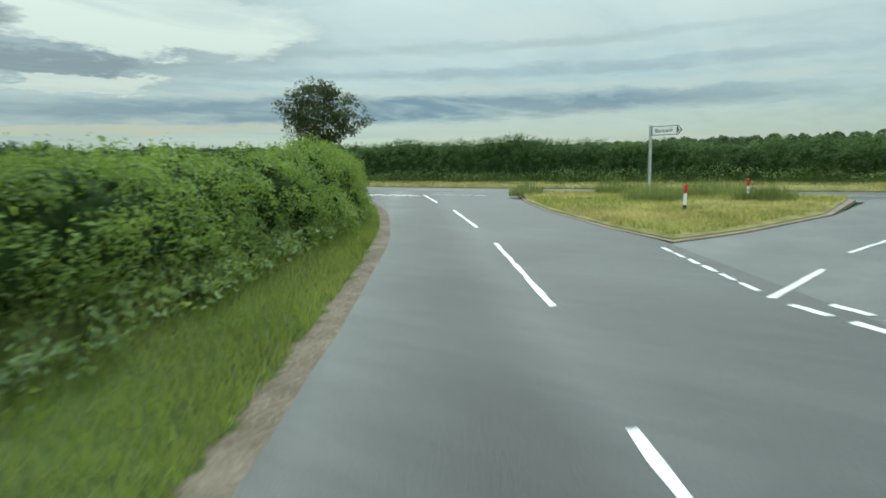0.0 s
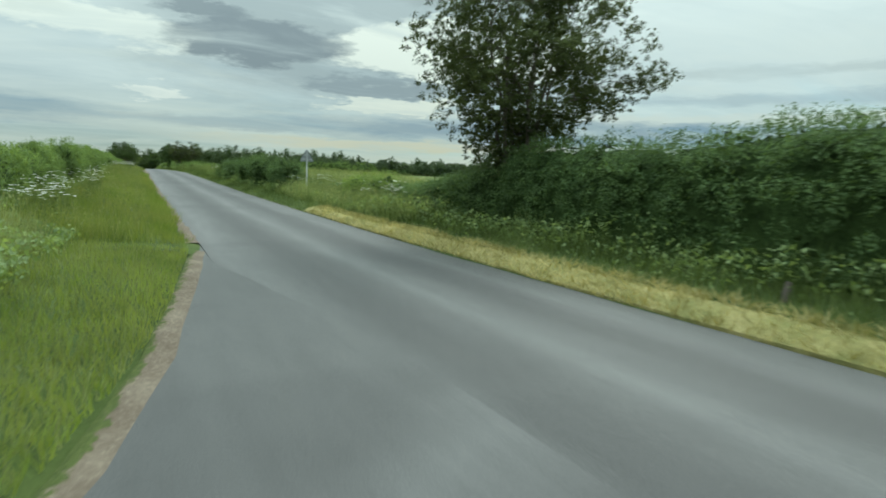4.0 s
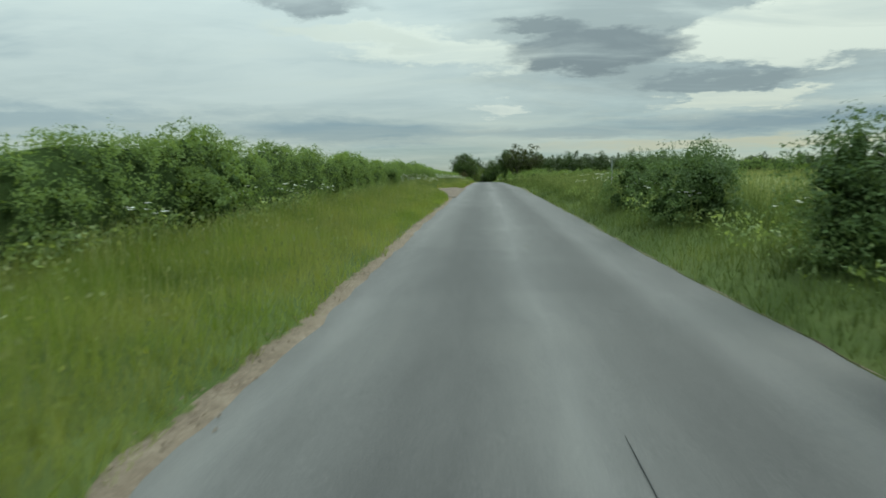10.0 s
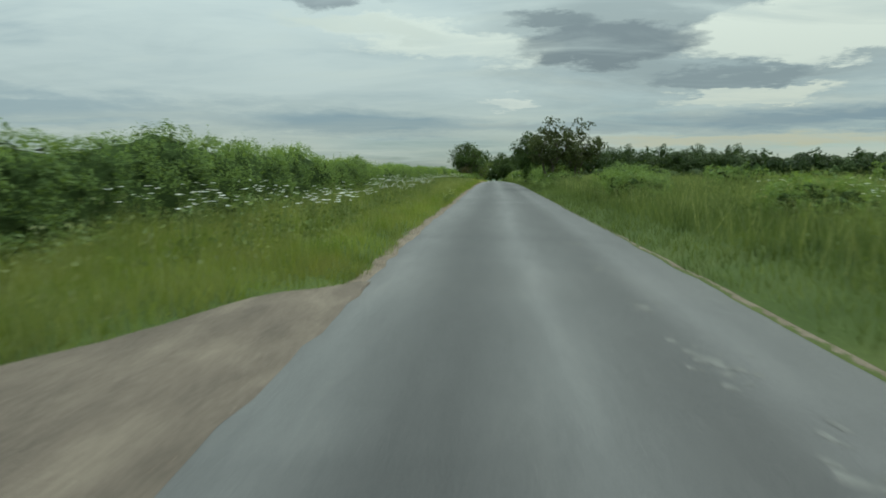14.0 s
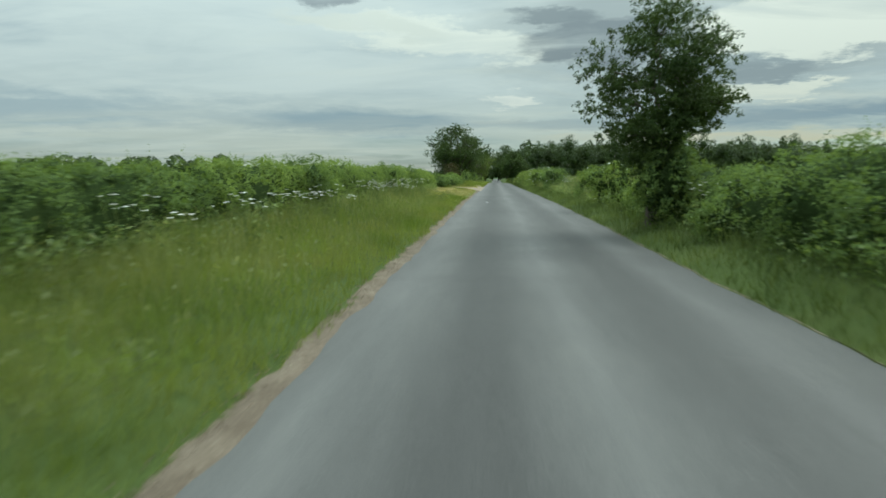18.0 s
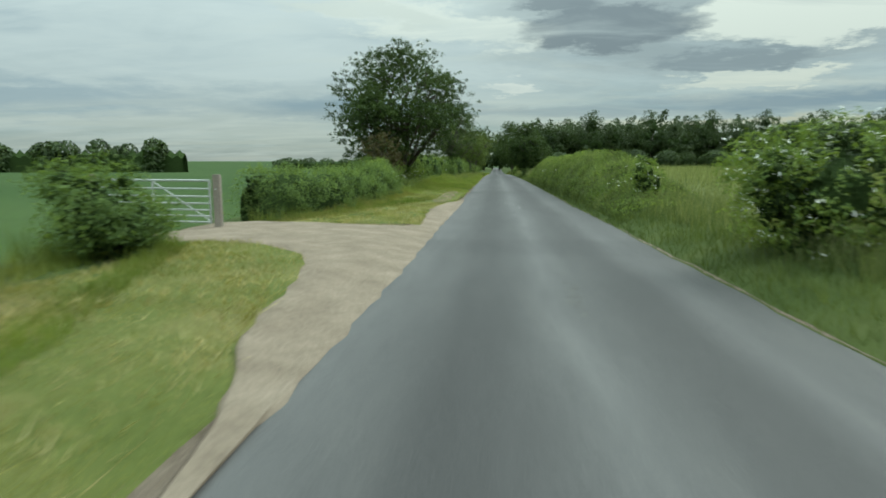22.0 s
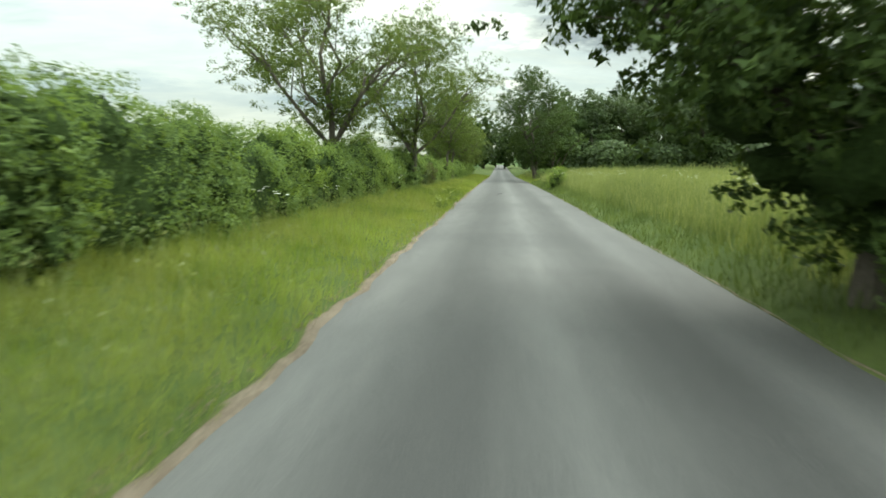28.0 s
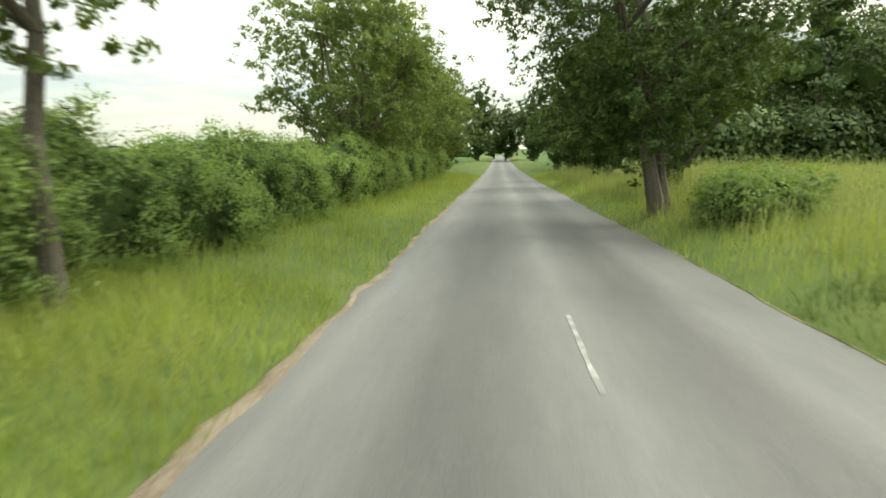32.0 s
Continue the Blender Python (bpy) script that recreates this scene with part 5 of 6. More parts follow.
# ---------------------------------------------------------------- grass along the lane
def clear_l(x, y):
    e = np.vectorize(edge_l)(y)
    return (x < e - np.where(y < 231, 0.20, 0.03) - 0.15 * wave(x * 0 + 7.0, y, 0.5, 1) - 0.14 * wave(x * 0, y, 2.3, 6) - 0.10 * wave(x * 0, y, 7.0, 2)) & ~inside(LAYBY, x, y) & ~inside(DRIVE, x, y)


def clear_r(x, y):
    return x > np.vectorize(edge_r)(y) - 0.05 + 0.26 * np.maximum(0, 1 - np.abs(y - 95) / 12) + 0.12 * np.maximum(0, 1 - np.abs(y - 217) / 9) + 0.09 * wave(x * 0, y, 3.0, 4)


def tall(h0, h1, p=1.0):
    return lambda x, y, u: h0 + (h1 - h0) * u ** p


XL0, XL1 = (lambda y: EL + 0.02), (lambda y: -7.0)
for y0, y1, h0, h1, dens, mat, lab in (
    (13, 52, 0.30, 0.75, 300, "grass", "lush tall green verge grass"), (52, 100, 0.24, 0.75, 290, "grass", "lush tall green verge grass"),
    (98, 145, 0.26, 0.72, 280, "grass", "tall green verge grass"), (145, 188, 0.26, 0.70, 280, "grass", "tall green verge grass"),
    (268, 310, 0.22, 0.55, 340, "short", "bright green lush verge grass"), (310, 352, 0.28, 0.55, 340, "short", "bright green lush verge grass"), (352, 410, 0.3, 0.6, 90, "short", "bright green lush verge grass")):
    grass("verge_grass", y0, y1, XL0, XL1, floor_l, tall(h0, h1), dens, mat, lab, 0.016, 0.55, side_keep=clear_l)
for y0, y1, dens in ((13, 75, 45), (75, 150, 55), (150, 188, 70), (265, 352, 22)):
    grass("seeding_grass", y0, y1, lambda y: EL - 0.9, XL1, floor_l, tall(0.45, 0.85), dens, "hay", "pale seeding grass heads over the verge", 0.016, side_keep=clear_l, heads=0.3)
def floor_m(x, y):
    return floor_l(x, y) + 0.05


def off_rut(x, y):
    """Mown turf without the worn wheel strip."""
    rut = (np.abs(x + 3.2 + 0.12 * wave(x * 0, y, 0.9, 3)) < 0.36 + 0.12 * wave(x, y, 5.0, 2)) & (y > 234) & (y < 244) & (RNG.uniform(0, 1, len(x)) < 0.62)
    return clear_l(x, y) & ~rut


for y0, y1 in ((186, 200), (200, 214), (214, 240), (240, 275)):
    grass("mown_grass", y0, y1, XL0, lambda y: -6.7, floor_m, lambda x, y, u: 0.06 + 0.04 * u + 0.03 * np.maximum(0, wave(x, y, 2.5, 9)) + 0.16 * np.clip((y - 244.5) / 2, 0, 1) * (1 - 0.8 * ((y > 246.5) & (y < 250) & (x > -4.4))) + np.clip((y - 250) / 20, 0, 1) * 0.10 + 0.3 * np.clip((-x - 5.0) / 0.8, 0, 1) * np.clip((y - 224) / 4, 0, 1), 560, "mown_blade" if y0 < 240 else "short", "short mown green verge grass", 0.016, 0.9, clump=0.9, side_keep=off_rut)
grass("rough_tuft_grass", 207.5, 217.5, lambda y: -3.2 - 0.32 * (y - 207.5), lambda y: -3.75 - 0.32 * (y - 207.5), floor_m, lambda x, y, u: 0.26 + 0 * x, 420, "grass", "uncut ridge of green grass beside the entrance", 0.022, 0.5, side_keep=clear_l)
grass("rough_tuft_grass", 223.3, 236, lambda y: -6.6 + 0.19 * (y - 223.3), lambda y: -6.1 + 0.22 * (y - 223.3), floor_m, lambda x, y, u: 0.22 + 0 * x, 380, "grass", "uncut ridge of green grass beside the entrance", 0.022, 0.5, side_keep=clear_l)
def drape(name, y0, y1, xa, xb, rise, mat, label, category):
    """A thin ragged layer that follows the left verge's own shape."""
    ys = np.arange(y0, y1, 0.25)
    n, v = 9, []
    for y in ys:
        end = min(1.0, (y - y0) / 1.2, (y1 - y) / 1.2)
        mid, half = 0.5 * (xa(y) + xb(y)), 0.5 * (xb(y) - xa(y)) * max(0.05, end) ** 0.5
        for k in range(n):
            x = mid + half * (2 * k / (n - 1) - 1) * (1 + 0.22 * float(wave(k, y, 5.0, 2)))
            v.append((x, y, float(floor_l(x, y)) + 0.03 + (rise if 0 < k < n - 1 else rise - 0.05)))
    f = [(j * n + i, j * n + i + 1, (j + 1) * n + i + 1, (j + 1) * n + i) for j in range(len(ys) - 1) for i in range(n - 1)]
    return tagged(mesh_object(name, v, f, M[mat], smooth=True), label, category, kind="structure")


drape("wheel_rut", 233.5, 244.4, lambda y: -3.62 + 0.1 * float(wave(0.0, y, 0.9, 3)), lambda y: -2.8 + 0.1 * float(wave(2.0, y, 0.9, 3)), 0.062, "rut", "worn earthy wheel strip in the mown verge", "verge")
grass("hay_litter", 188, 232, lambda y: EL - 0.4, lambda y: -6.6, floor_m, lambda x, y, u: 0.13 + 0 * x, 150, "straw", "dry hay left lying after mowing", 0.02, 1.6, clump=1.2, side_keep=clear_l)
grass("hay_litter", 189, 213, lambda y: -4.9, lambda y: -7.2, floor_m, lambda x, y, u: 0.17 + 0 * x, 420, "straw", "dry hay raked along the hedge foot", 0.022, 1.6, clump=0.9, side_keep=clear_l)
grass("hay_litter", 232, 262, lambda y: -3.0, lambda y: -5.0, floor_m, lambda x, y, u: 0.08 + 0 * x, 110, "straw", "dry hay left lying after mowing", 0.02, 1.6, clump=1.4, side_keep=clear_l)
grass("hedge_foot_grass", 186, 275, lambda y: -6.0 - 0.9 * (205 < y < 222), lambda y: -7.4 - 0.4 * (205 < y < 222), floor_l, tall(0.2, 0.75), 210, "grass", "uncut green grass along the hedge foot", 0.022, side_keep=clear_l)
XR0 = lambda y: ER - 0.02
grass("cut_bank_grass", -45, 17, XR0, lambda y: 4.9, floor_r, tall(0.10, 0.80, 1.6), 200, "bank_blade", "short cut grass on the bank", 0.022, 0.6, side_keep=clear_r)
grass("hay_litter", -45, 24, XR0, lambda y: 3.55, (lambda x, y: road_z(y) + 0.02 + 0.22 * np.sin(np.minimum(1, (x - ER) / 0.75) * 1.57)), lambda x, y, u: 0.16 + 0 * x, 420, "straw", "dry straw-coloured clippings along the bank", 0.022, 1.7, clump=0.9, side_keep=clear_r)
for y0, y1, h0, h1, x1, dens, mat, lab in (
    (16, 45, 0.24, 0.85, 6.4, 190, "bank_blade", "tall grey-green bank grass"), (45, 80, 0.26, 0.85, 6.8, 190, "bank_blade", "tall grey-green bank grass"), (80, 140, 0.28, 0.85, 7.5, 150, "bank_blade", "tall grey-green bank grass"),
    (140, 200, 0.28, 0.75, 6.6, 170, "bank_blade", "tall grey-green bank grass"), (200, 280, 0.26, 0.6, 5.2, 180, "bank_blade", "tall grey-green bank grass"),
    (274, 352, 0.26, 0.75, 6.6, 170, "bank_blade", "tall grey-green bank grass"), (352, 410, 0.3, 0.7, 7.0, 80, "short", "tall bright green bank grass")):
    grass("bank_grass", y0, y1, XR0, (lambda xx: (lambda y: xx))(x1), floor_r, tall(h0, h1, 1.3), dens, mat, lab, 0.02, 0.5, side_keep=clear_r)
for y0, y1, x0, x1, h, dens in ((16, 36, 3.6, 7.5, 0.95, 70), (176, 232, 3.8, 12, 0.95, 55), (276, 352, 3.6, 16, 1.12, 62), (352, 400, 3.5, 16, 1.15, 36)):
    grass("seeding_grass", y0, y1, (lambda a: (lambda y: a))(x0), (lambda a: (lambda y: a))(x1), floor_r, (lambda hh: (lambda x, y, u: hh * (0.75 + 0.25 * np.minimum(1, u * 4))))(h), dens, "hay", "pale feathery seeding grass beside the lane", 0.02, 0.35, heads=0.35)

def right_field():
    """The hay field right of the lane: it swells behind the verge and falls away."""
    ys = np.arange(84, 404, 6.0)
    v = [(x, y, float(road_z(y)) + (float(field_rise(x, y)) if k else -0.3) + 0.05 * float(wave(x * 0.4, y * 0.3, 1, 2))) for y in ys for k, x in enumerate(FIELD_X)]
    n = len(FIELD_X)
    f = [(j * n + i, j * n + i + 1, (j + 1) * n + i + 1, (j + 1) * n + i) for j in range(len(ys) - 1) for i in range(n - 1)]
    tagged(mesh_object("hay_field", v, f, M["hay_floor"], smooth=True), "rising field of pale uncut hay", "field", kind="structure")

    def floor(x, y):
        return road_z(y) + field_rise(x, y) - 0.03
    for y0, y1, x0, x1, dens in ((276, 352, 14, 34, 13), (352, 402, 12, 34, 8), (176, 276, 9, 30, 9), (66, 150, 12, 40, 7)):
        grass("hay", y0, y1, (lambda a: (lambda y: a))(x0), (lambda a: (lambda y: a))(x1), floor, lambda x, y, u: 0.95 + 0 * x, dens, "hay", "pale uncut hay in the field", 0.05, 0.35, heads=0.25)


right_field()


def grass_bank():
    """Steep bank, turfed and weedy, close along the lane."""
    ys = np.arange(224.0, 279.1, 0.5)
    crest = np.interp(ys, (224, 229, 233, 237, 243, 250, 258, 264, 270.5, 273, 276, 279), (0.15, 0.9, 1.6, 2.1, 2.35, 2.3, 2.15, 2.1, 2.25, 2.0, 1.35, 0.3))
    px = np.array([2.98, 3.25, 3.7, 4.2, 4.75, 5.4, 6.2, 7.2])
    pz = np.array([0.02, 0.30, 0.62, 0.84, 0.97, 1.0, 0.85, 0.1])

    def top(x, y):
        c = np.interp(y, ys, crest)
        return road_z(y) + 0.05 + np.interp(x, px, pz) * c * (1 + 0.05 * wave(x, y, 1.6, 4)) + 0.05 * wave(x * 2, y * 2, 2, 6)
    v = [(x + 0.06 * float(wave(x, y, 2, 1)), y, float(top(x, y)) - (0.3 if k in (0, 7) else 0)) for y in ys for k, x in enumerate(px)]
    n = len(px)
    f = [(j * n + i, j * n + i + 1, (j + 1) * n + i + 1, (j + 1) * n + i) for j in range(len(ys) - 1) for i in range(n - 1)]
    tagged(mesh_object("steep_bank", v, f, M["soil_grass"], smooth=True), "steep grassy bank close beside the lane", "bank", kind="structure")
    k = 64000
    x, y = RNG.uniform(3.0, 6.0, k), RNG.uniform(224.5, 278.6, k)
    z = top(x, y) - 0.03
    pale = RNG.uniform(0, 1, k) < 0.2 + 0.25 * wave(x * 2, y * 2, 0.9, 3)
    h = 0.24 + 0.12 * wave(x, y, 2.0, 5)
    tagged(raw_object("bank_turf", blades(x[~pale], y[~pale], z[~pale], h[~pale], 0.026, 0.7), 3, M["bank_blade"]), "rough green grass covering the steep bank", "grass", kind="stuff")
    tagged(raw_object("seeding_grass", blades(x[pale], y[pale], z[pale], h[pale] * 1.25, 0.02, 0.6), 3, M["hay"]), "pale seeding grass on the steep bank", "grass", kind="stuff")
    k = 34000
    x, y = RNG.uniform(3.05, 5.8, k), RNG.uniform(225, 278, k)
    s = RNG.uniform(-1, 1, k) < wave(x * 2, y * 2, 1.5, 8) + 0.15 - 0.5 * (x > 4.6) + 0.8 * (y > 268)
    x, y = x[s], y[s]
    c = np.stack([x, y, top(x, y) + RNG.uniform(0.0, 0.32, len(x))], 1)
    tagged(raw_object("bank_weeds", leaf_tris(c, 0.045, 0 * c), 3, M["hedge_bright"]), "nettles and leafy weeds on the steep bank", "weeds", kind="stuff")


grass_bank()


def hedge_foot(y0, y1, x0, x1, n, h, label, mat="weed", leaf=0.055):
    """Nettles and brambles in clumps along a hedge's foot."""
    y = RNG.uniform(y0, y1, n)
    x = RNG.uniform(x0, x1, n)
    s = RNG.uniform(-0.8, 1, n) < wave(x * 3, y * 1.5, 1.1, y0)
    x, y = x[s], y[s]
    hh = h * (0.7 + 0.4 * wave(x, y, 1.4, 2))
    c = np.stack([x, y, (floor_l(x, y) if x0 < 0 else floor_r(x, y)) + hh * RNG.uniform(0.05, 1, len(x)) ** 0.7], 1)
    tagged(raw_object("weeds", leaf_tris(c, leaf, 0 * c), 3, M[mat]), label, "weeds", kind="stuff")


hedge_foot(13, 60, -7.0, -6.0, 9000, 1.0, "nettles and weeds along the hedge foot")
hedge_foot(60, 125, -7.0, -6.0, 9000, 1.0, "nettles and weeds along the hedge foot")
hedge_foot(125, 207, -7.0, -6.0, 11000, 0.9, "nettles and brambles along the hedge foot")
hedge_foot(238, 345, -6.7, -5.7, 15000, 0.95, "nettles and brambles along the hedge foot")
hedge_foot(14, 78, -5.9, -3.0, 5200, 0.45, "docks and broad-leaved weeds among the verge grass", "grass", 0.038)
hedge_foot(98, 188, -5.9, -3.0, 6800, 0.45, "docks and broad-leaved weeds among the verge grass", "grass", 0.038)
hedge_foot(262, 350, -5.6, -2.9, 6800, 0.38, "docks and broad-leaved weeds among the verge grass", "grass", 0.038)
hedge_foot(-40, 22, 3.7, 5.0, 16000, 0.9, "dark nettles and weeds at the hedge foot")
hedge_foot(20, 75, 3.6, 5.2, 8000, 0.8, "nettles and weeds among the bank grass")
hedge_foot(138, 205, 3.5, 5.0, 9000, 0.8, "nettles and weeds among the bank grass")

grass("seeding_grass", 66, 142, lambda y: 4.0, lambda y: 14.0, floor_r, lambda x, y, u: 1.0 + 0 * x, 16, "hay", "pale feathery seeding grass beside the lane", 0.02, 0.4, heads=0.4)
grass("seeding_grass", 64, 140, lambda y: 3.7, lambda y: 14.0, floor_r, lambda x, y, u: 0.98 * (0.75 + 0.25 * np.minimum(1, u * 4)), 34, "bank_blade", "grey-green feathery grass beside the lane", 0.022, 0.4, heads=0.4)

# ---------------------------------------------------------------- trees and bushes
tr = tree("tree", "rounded dark field tree with many stems behind the hedge", 8.4, 3.1, 1.5, 160, 46000, 0.056, "copper_leaf", 11, stems=6, trunk_r=0.085, cluster_r=0.5, egg=0.66, top=0.85, gap=-0.4, group="roadside trees", arms=((2.6, -1.6, 4.5), (3.0, -2.0, 4.7), (2.0, -1.2, 4.1)))
set_at(tr, 6.2, 13.8)
tr = tree("tree", "dark thorn tree with open branches above scrub", 6.6, 2.5, 1.2, 60, 12000, 0.075, "copper_leaf", 5, stems=3, trunk_r=0.12, cluster_r=0.5, egg=0.55, group="roadside trees")
set_at(tr, 4.6, 144.5)
set_at(copy_thing(tr, Matrix()), 7.0, 145.8, 100)
tr = tree("tree", "small dark leafy roadside tree on a single trunk", 6.6, 2.0, 1.4, 85, 26000, 0.056, "tree_leaf", 8, trunk_r=0.17, cluster_r=0.5, egg=0.6, group="roadside trees")
set_at(tr, 3.6, 164.5)
tr = tree("tree", "large rounded broadleaf tree above the hedge", 10.9, 5.1, 1.5, 185, 34000, 0.09, "tree_leaf", 21, stems=2, trunk_r=0.28, cluster_r=0.8, egg=0.45, group="trees along the hedge", arms=((3.4, -3.4, 4.4), (4.0, -2.4, 5.2), (2.4, -4.4, 5.0), (-2.0, -4.6, 4.0), (-0.5, -4.8, 5.2), (0.8, -4.9, 6.2)))
set_at(tr, -7.5, 250.5)
tr = tree("tree", "reddish-brown leaved thorn tree in the hedge", 4.0, 1.5, 0.6, 45, 7000, 0.06, "red_leaf", 25, stems=3, trunk_r=0.09, cluster_r=0.5, egg=0.5, group="trees along the hedge")
set_at(tr, -8.0, 243.8)
tr = tree("tree", "dark bushy hedgerow tree, leafy to the ground", 7.6, 2.3, 0.5, 80, 13000, 0.08, "tree_leaf", 27, stems=3, trunk_r=0.14, cluster_r=0.7, egg=0.5, group="trees along the hedge")
set_at(tr, -8.7, 247.0)
tr = tree("tree", "airy ash tree with visible limbs above the hedge", 10.9, 3.7, 1.4, 165, 34000, 0.058, "tree_leaf", 33, trunk_r=0.18, cluster_r=0.55, egg=0.36, top=0.86, group="trees along the hedge")
set_at(tr, -6.2, 279.7)
ash2 = tree("tree", "open-crowned ash tree with forking trunk", 10.2, 5.0, 2.6, 120, 26000, 0.062, "ash_leaf", 47, stems=1, trunk_r=0.17, cluster_r=0.75, egg=0.5, top=0.8, group="trees along the hedge")
set_at(ash2, -7.0, 312.7)
set_at(copy_thing(ash2, Matrix()), -5.5, 324.8, 140)
tr = tree("tree", "leaning ash tree with sparse crown", 9.2, 3.5, 2.9, 95, 21000, 0.06, "ash_leaf", 61, trunk_r=0.12, cluster_r=0.55, lean=(0.1, 0.06), egg=0.6, group="trees along the hedge")
set_at(tr, -5.3, 341.3)
tr = tree("tree", "slender young ash tree, thinly leaved", 7.7, 2.2, 2.3, 50, 8000, 0.068, "ash_leaf", 75, trunk_r=0.12, cluster_r=0.5, egg=0.5, top=0.9, group="trees along the hedge")
set_at(tr, -5.15, 350.2)
copse = tree("tree", "dense leafy tree crowding the lane", 10.8, 4.2, 0.4, 160, 22000, 0.1, "ash_leaf", 83, gap=-0.5, stems=3, trunk_r=0.16, cluster_r=0.8, egg=0.5, group="trees along the hedge")
set_at(copse, -7.0, 371.0)
for x, y, a in ((-7.6, 380, 60), (-7.4, 387, 150), (-7.2, 393, 250), (-6.8, 407, 20)):
    set_at(copy_thing(copse, Matrix()), x, y, a)
big = tree("tree", "broad olive-green tree leaning over the lane at the wood's corner", 13.5, 4.7, 0.9, 230, 42000, 0.085, "tree_leaf", 92, stems=2, trunk_r=0.22, cluster_r=0.85, lean=(-0.15, -0.03), egg=0.42, group="wood edge trees")
set_at(big, 4.0, 361.5)
oak = tree("tree", "dark broadleaf tree lining the lane under the wood", 9.3, 4.1, 1.1, 110, 8000, 0.16, "tree_leaf", 91, trunk_r=0.34, cluster_r=0.95, egg=0.55, group="wood edge trees", heart=0.6)
set_at(oak, 6.4, 371, 80)
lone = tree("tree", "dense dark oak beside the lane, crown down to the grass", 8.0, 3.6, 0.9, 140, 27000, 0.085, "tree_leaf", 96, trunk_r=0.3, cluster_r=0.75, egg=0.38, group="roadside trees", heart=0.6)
set_at(lone, 3.75, 296.2)
for x, y, a in ((6.2, 384, 170), (6.6, 397, 260), (-8.5, 420, 40), (7.0, 411, 130), (-8.0, 434, 200), (7.2, 427, 310)):
    set_at(copy_thing(oak, Matrix()), x, y, a)

# the wood ahead on the lane's far side
def wood_tree(h, r, seed, leaves, leaf):
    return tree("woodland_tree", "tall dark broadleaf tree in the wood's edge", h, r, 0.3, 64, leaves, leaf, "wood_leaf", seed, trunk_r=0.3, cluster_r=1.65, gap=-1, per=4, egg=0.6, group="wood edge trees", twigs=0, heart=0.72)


SIZES = ((19.5, 6.8, 201), (18.3, 6.4, 202), (20.5, 7.3, 203))
wood_kinds = [wood_tree(h, r, s, 6400, 0.27) for h, r, s in SIZES]
back_kinds = [wood_tree(h, r, s, 1000, 0.72) for h, r, s in SIZES]
spots = []
for i in range(19):
    spots.append((17 + 6.4 * i, 409 + 5 * math.sin(i * 1.9) + 0.03 * i * i))
for i in range(19):
    spots.append((13 + 6.8 * i, 424 + 4 * math.sin(i * 2.3)))
for i in range(27):
    spots.append((140 + 7.4 * i, 421 + 6 * math.sin(i * 1.7)))
for i in range(4):
    spots.append((14 + 1.5 * i, 440 + 14 * i))
    spots.append((-15 - 1.0 * i, 450 + 14 * i))
spots += [(1.5, 520), (-6, 508), (9, 512), (-2, 545)]
for k, (x, y) in enumerate(spots):
    src = (wood_kinds if k < 19 else back_kinds)[k % 3]
    ob = src if k < 3 or 19 <= k < 22 else copy_thing(src, Matrix())
    set_at(ob, x, y, (k * 77) % 360, -0.1)
    ob.scale = (1, 1, (0.92 + 0.16 * ((k * 37) % 10) / 10) * (1.0 if x < 135 else 0.92))
pine = tree("conifer", "narrow dark conifer standing above the wood", 22, 1.7, 12, 26, 1800, 0.3, "wood_leaf", 210, trunk_r=0.25, cluster_r=0.8, egg=0.2, group="wood edge trees")
set_at(pine, 54, 414)


def far_wood(name, path, h, gap, leaf, label, mat="wood_leaf", cover=1.6, r0=4.5, inner=0.66):
    """A distant belt of trees: rounded crowns shoulder to shoulder, leafy to the ground, with a lumpy inner sheet
    painted dark as shade.
    """
    q, d, t = ribbon(path, 200)
    tris, v, f = [], [], []
    n = max(3, int(t[-1] / gap))
    for k in range(n):
        al = (k + RNG.uniform(-0.3, 0.3)) / n * t[-1]
        x, y = np.interp(al, t, q[:, 0]) + RNG.normal() * 1.5, np.interp(al, t, q[:, 1]) + RNG.normal() * 2.5
        r, top = r0 * RNG.uniform(0.75, 1.25), h * RNG.uniform(0.80, 1.02)
        rise = min(top * 0.42, r * 1.1)
        m = int(cover * (2 * math.pi * r * rise + 3.0 * r * top) / (0.8 * leaf * leaf))
        u = RNG.normal(size=(m, 3))
        u /= np.linalg.norm(u, axis=1, keepdims=True)
        low = u[:, 2] < 0
        p = u * np.array([r, r, rise]) * RNG.uniform(0.82, 1.04, (m, 1)) * (1 + 0.12 * noise.noise(Vector((x, y, k))))
        p[:, 2] = np.where(low, -(top - rise) * RNG.uniform(0, 1, m), p[:, 2])
        p += np.array([x, y, float(road_z(y)) + top - rise])
        u[low, 2] = 0.2
        tris.append(leaf_tris(p, leaf, u, 1.0))
    tagged(raw_object(name, np.concatenate(tris), 3, M[mat]), label, "woodland", kind="stuff")
    if not inner:
        return
    # added sheet along the belt; its dark colour stands in for shade among crowns
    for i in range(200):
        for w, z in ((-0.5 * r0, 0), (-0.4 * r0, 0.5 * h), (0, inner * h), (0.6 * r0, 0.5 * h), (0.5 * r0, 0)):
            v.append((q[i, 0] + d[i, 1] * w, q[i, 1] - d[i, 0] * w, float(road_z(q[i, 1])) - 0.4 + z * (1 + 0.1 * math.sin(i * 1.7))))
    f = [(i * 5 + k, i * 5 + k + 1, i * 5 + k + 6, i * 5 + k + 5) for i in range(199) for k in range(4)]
    tagged(mesh_object(name, v, f, M["core"]), "dark sheet painting the shade inside the " + ("wood" if "edge" in name else "distant trees"), "woodland", kind="stuff")


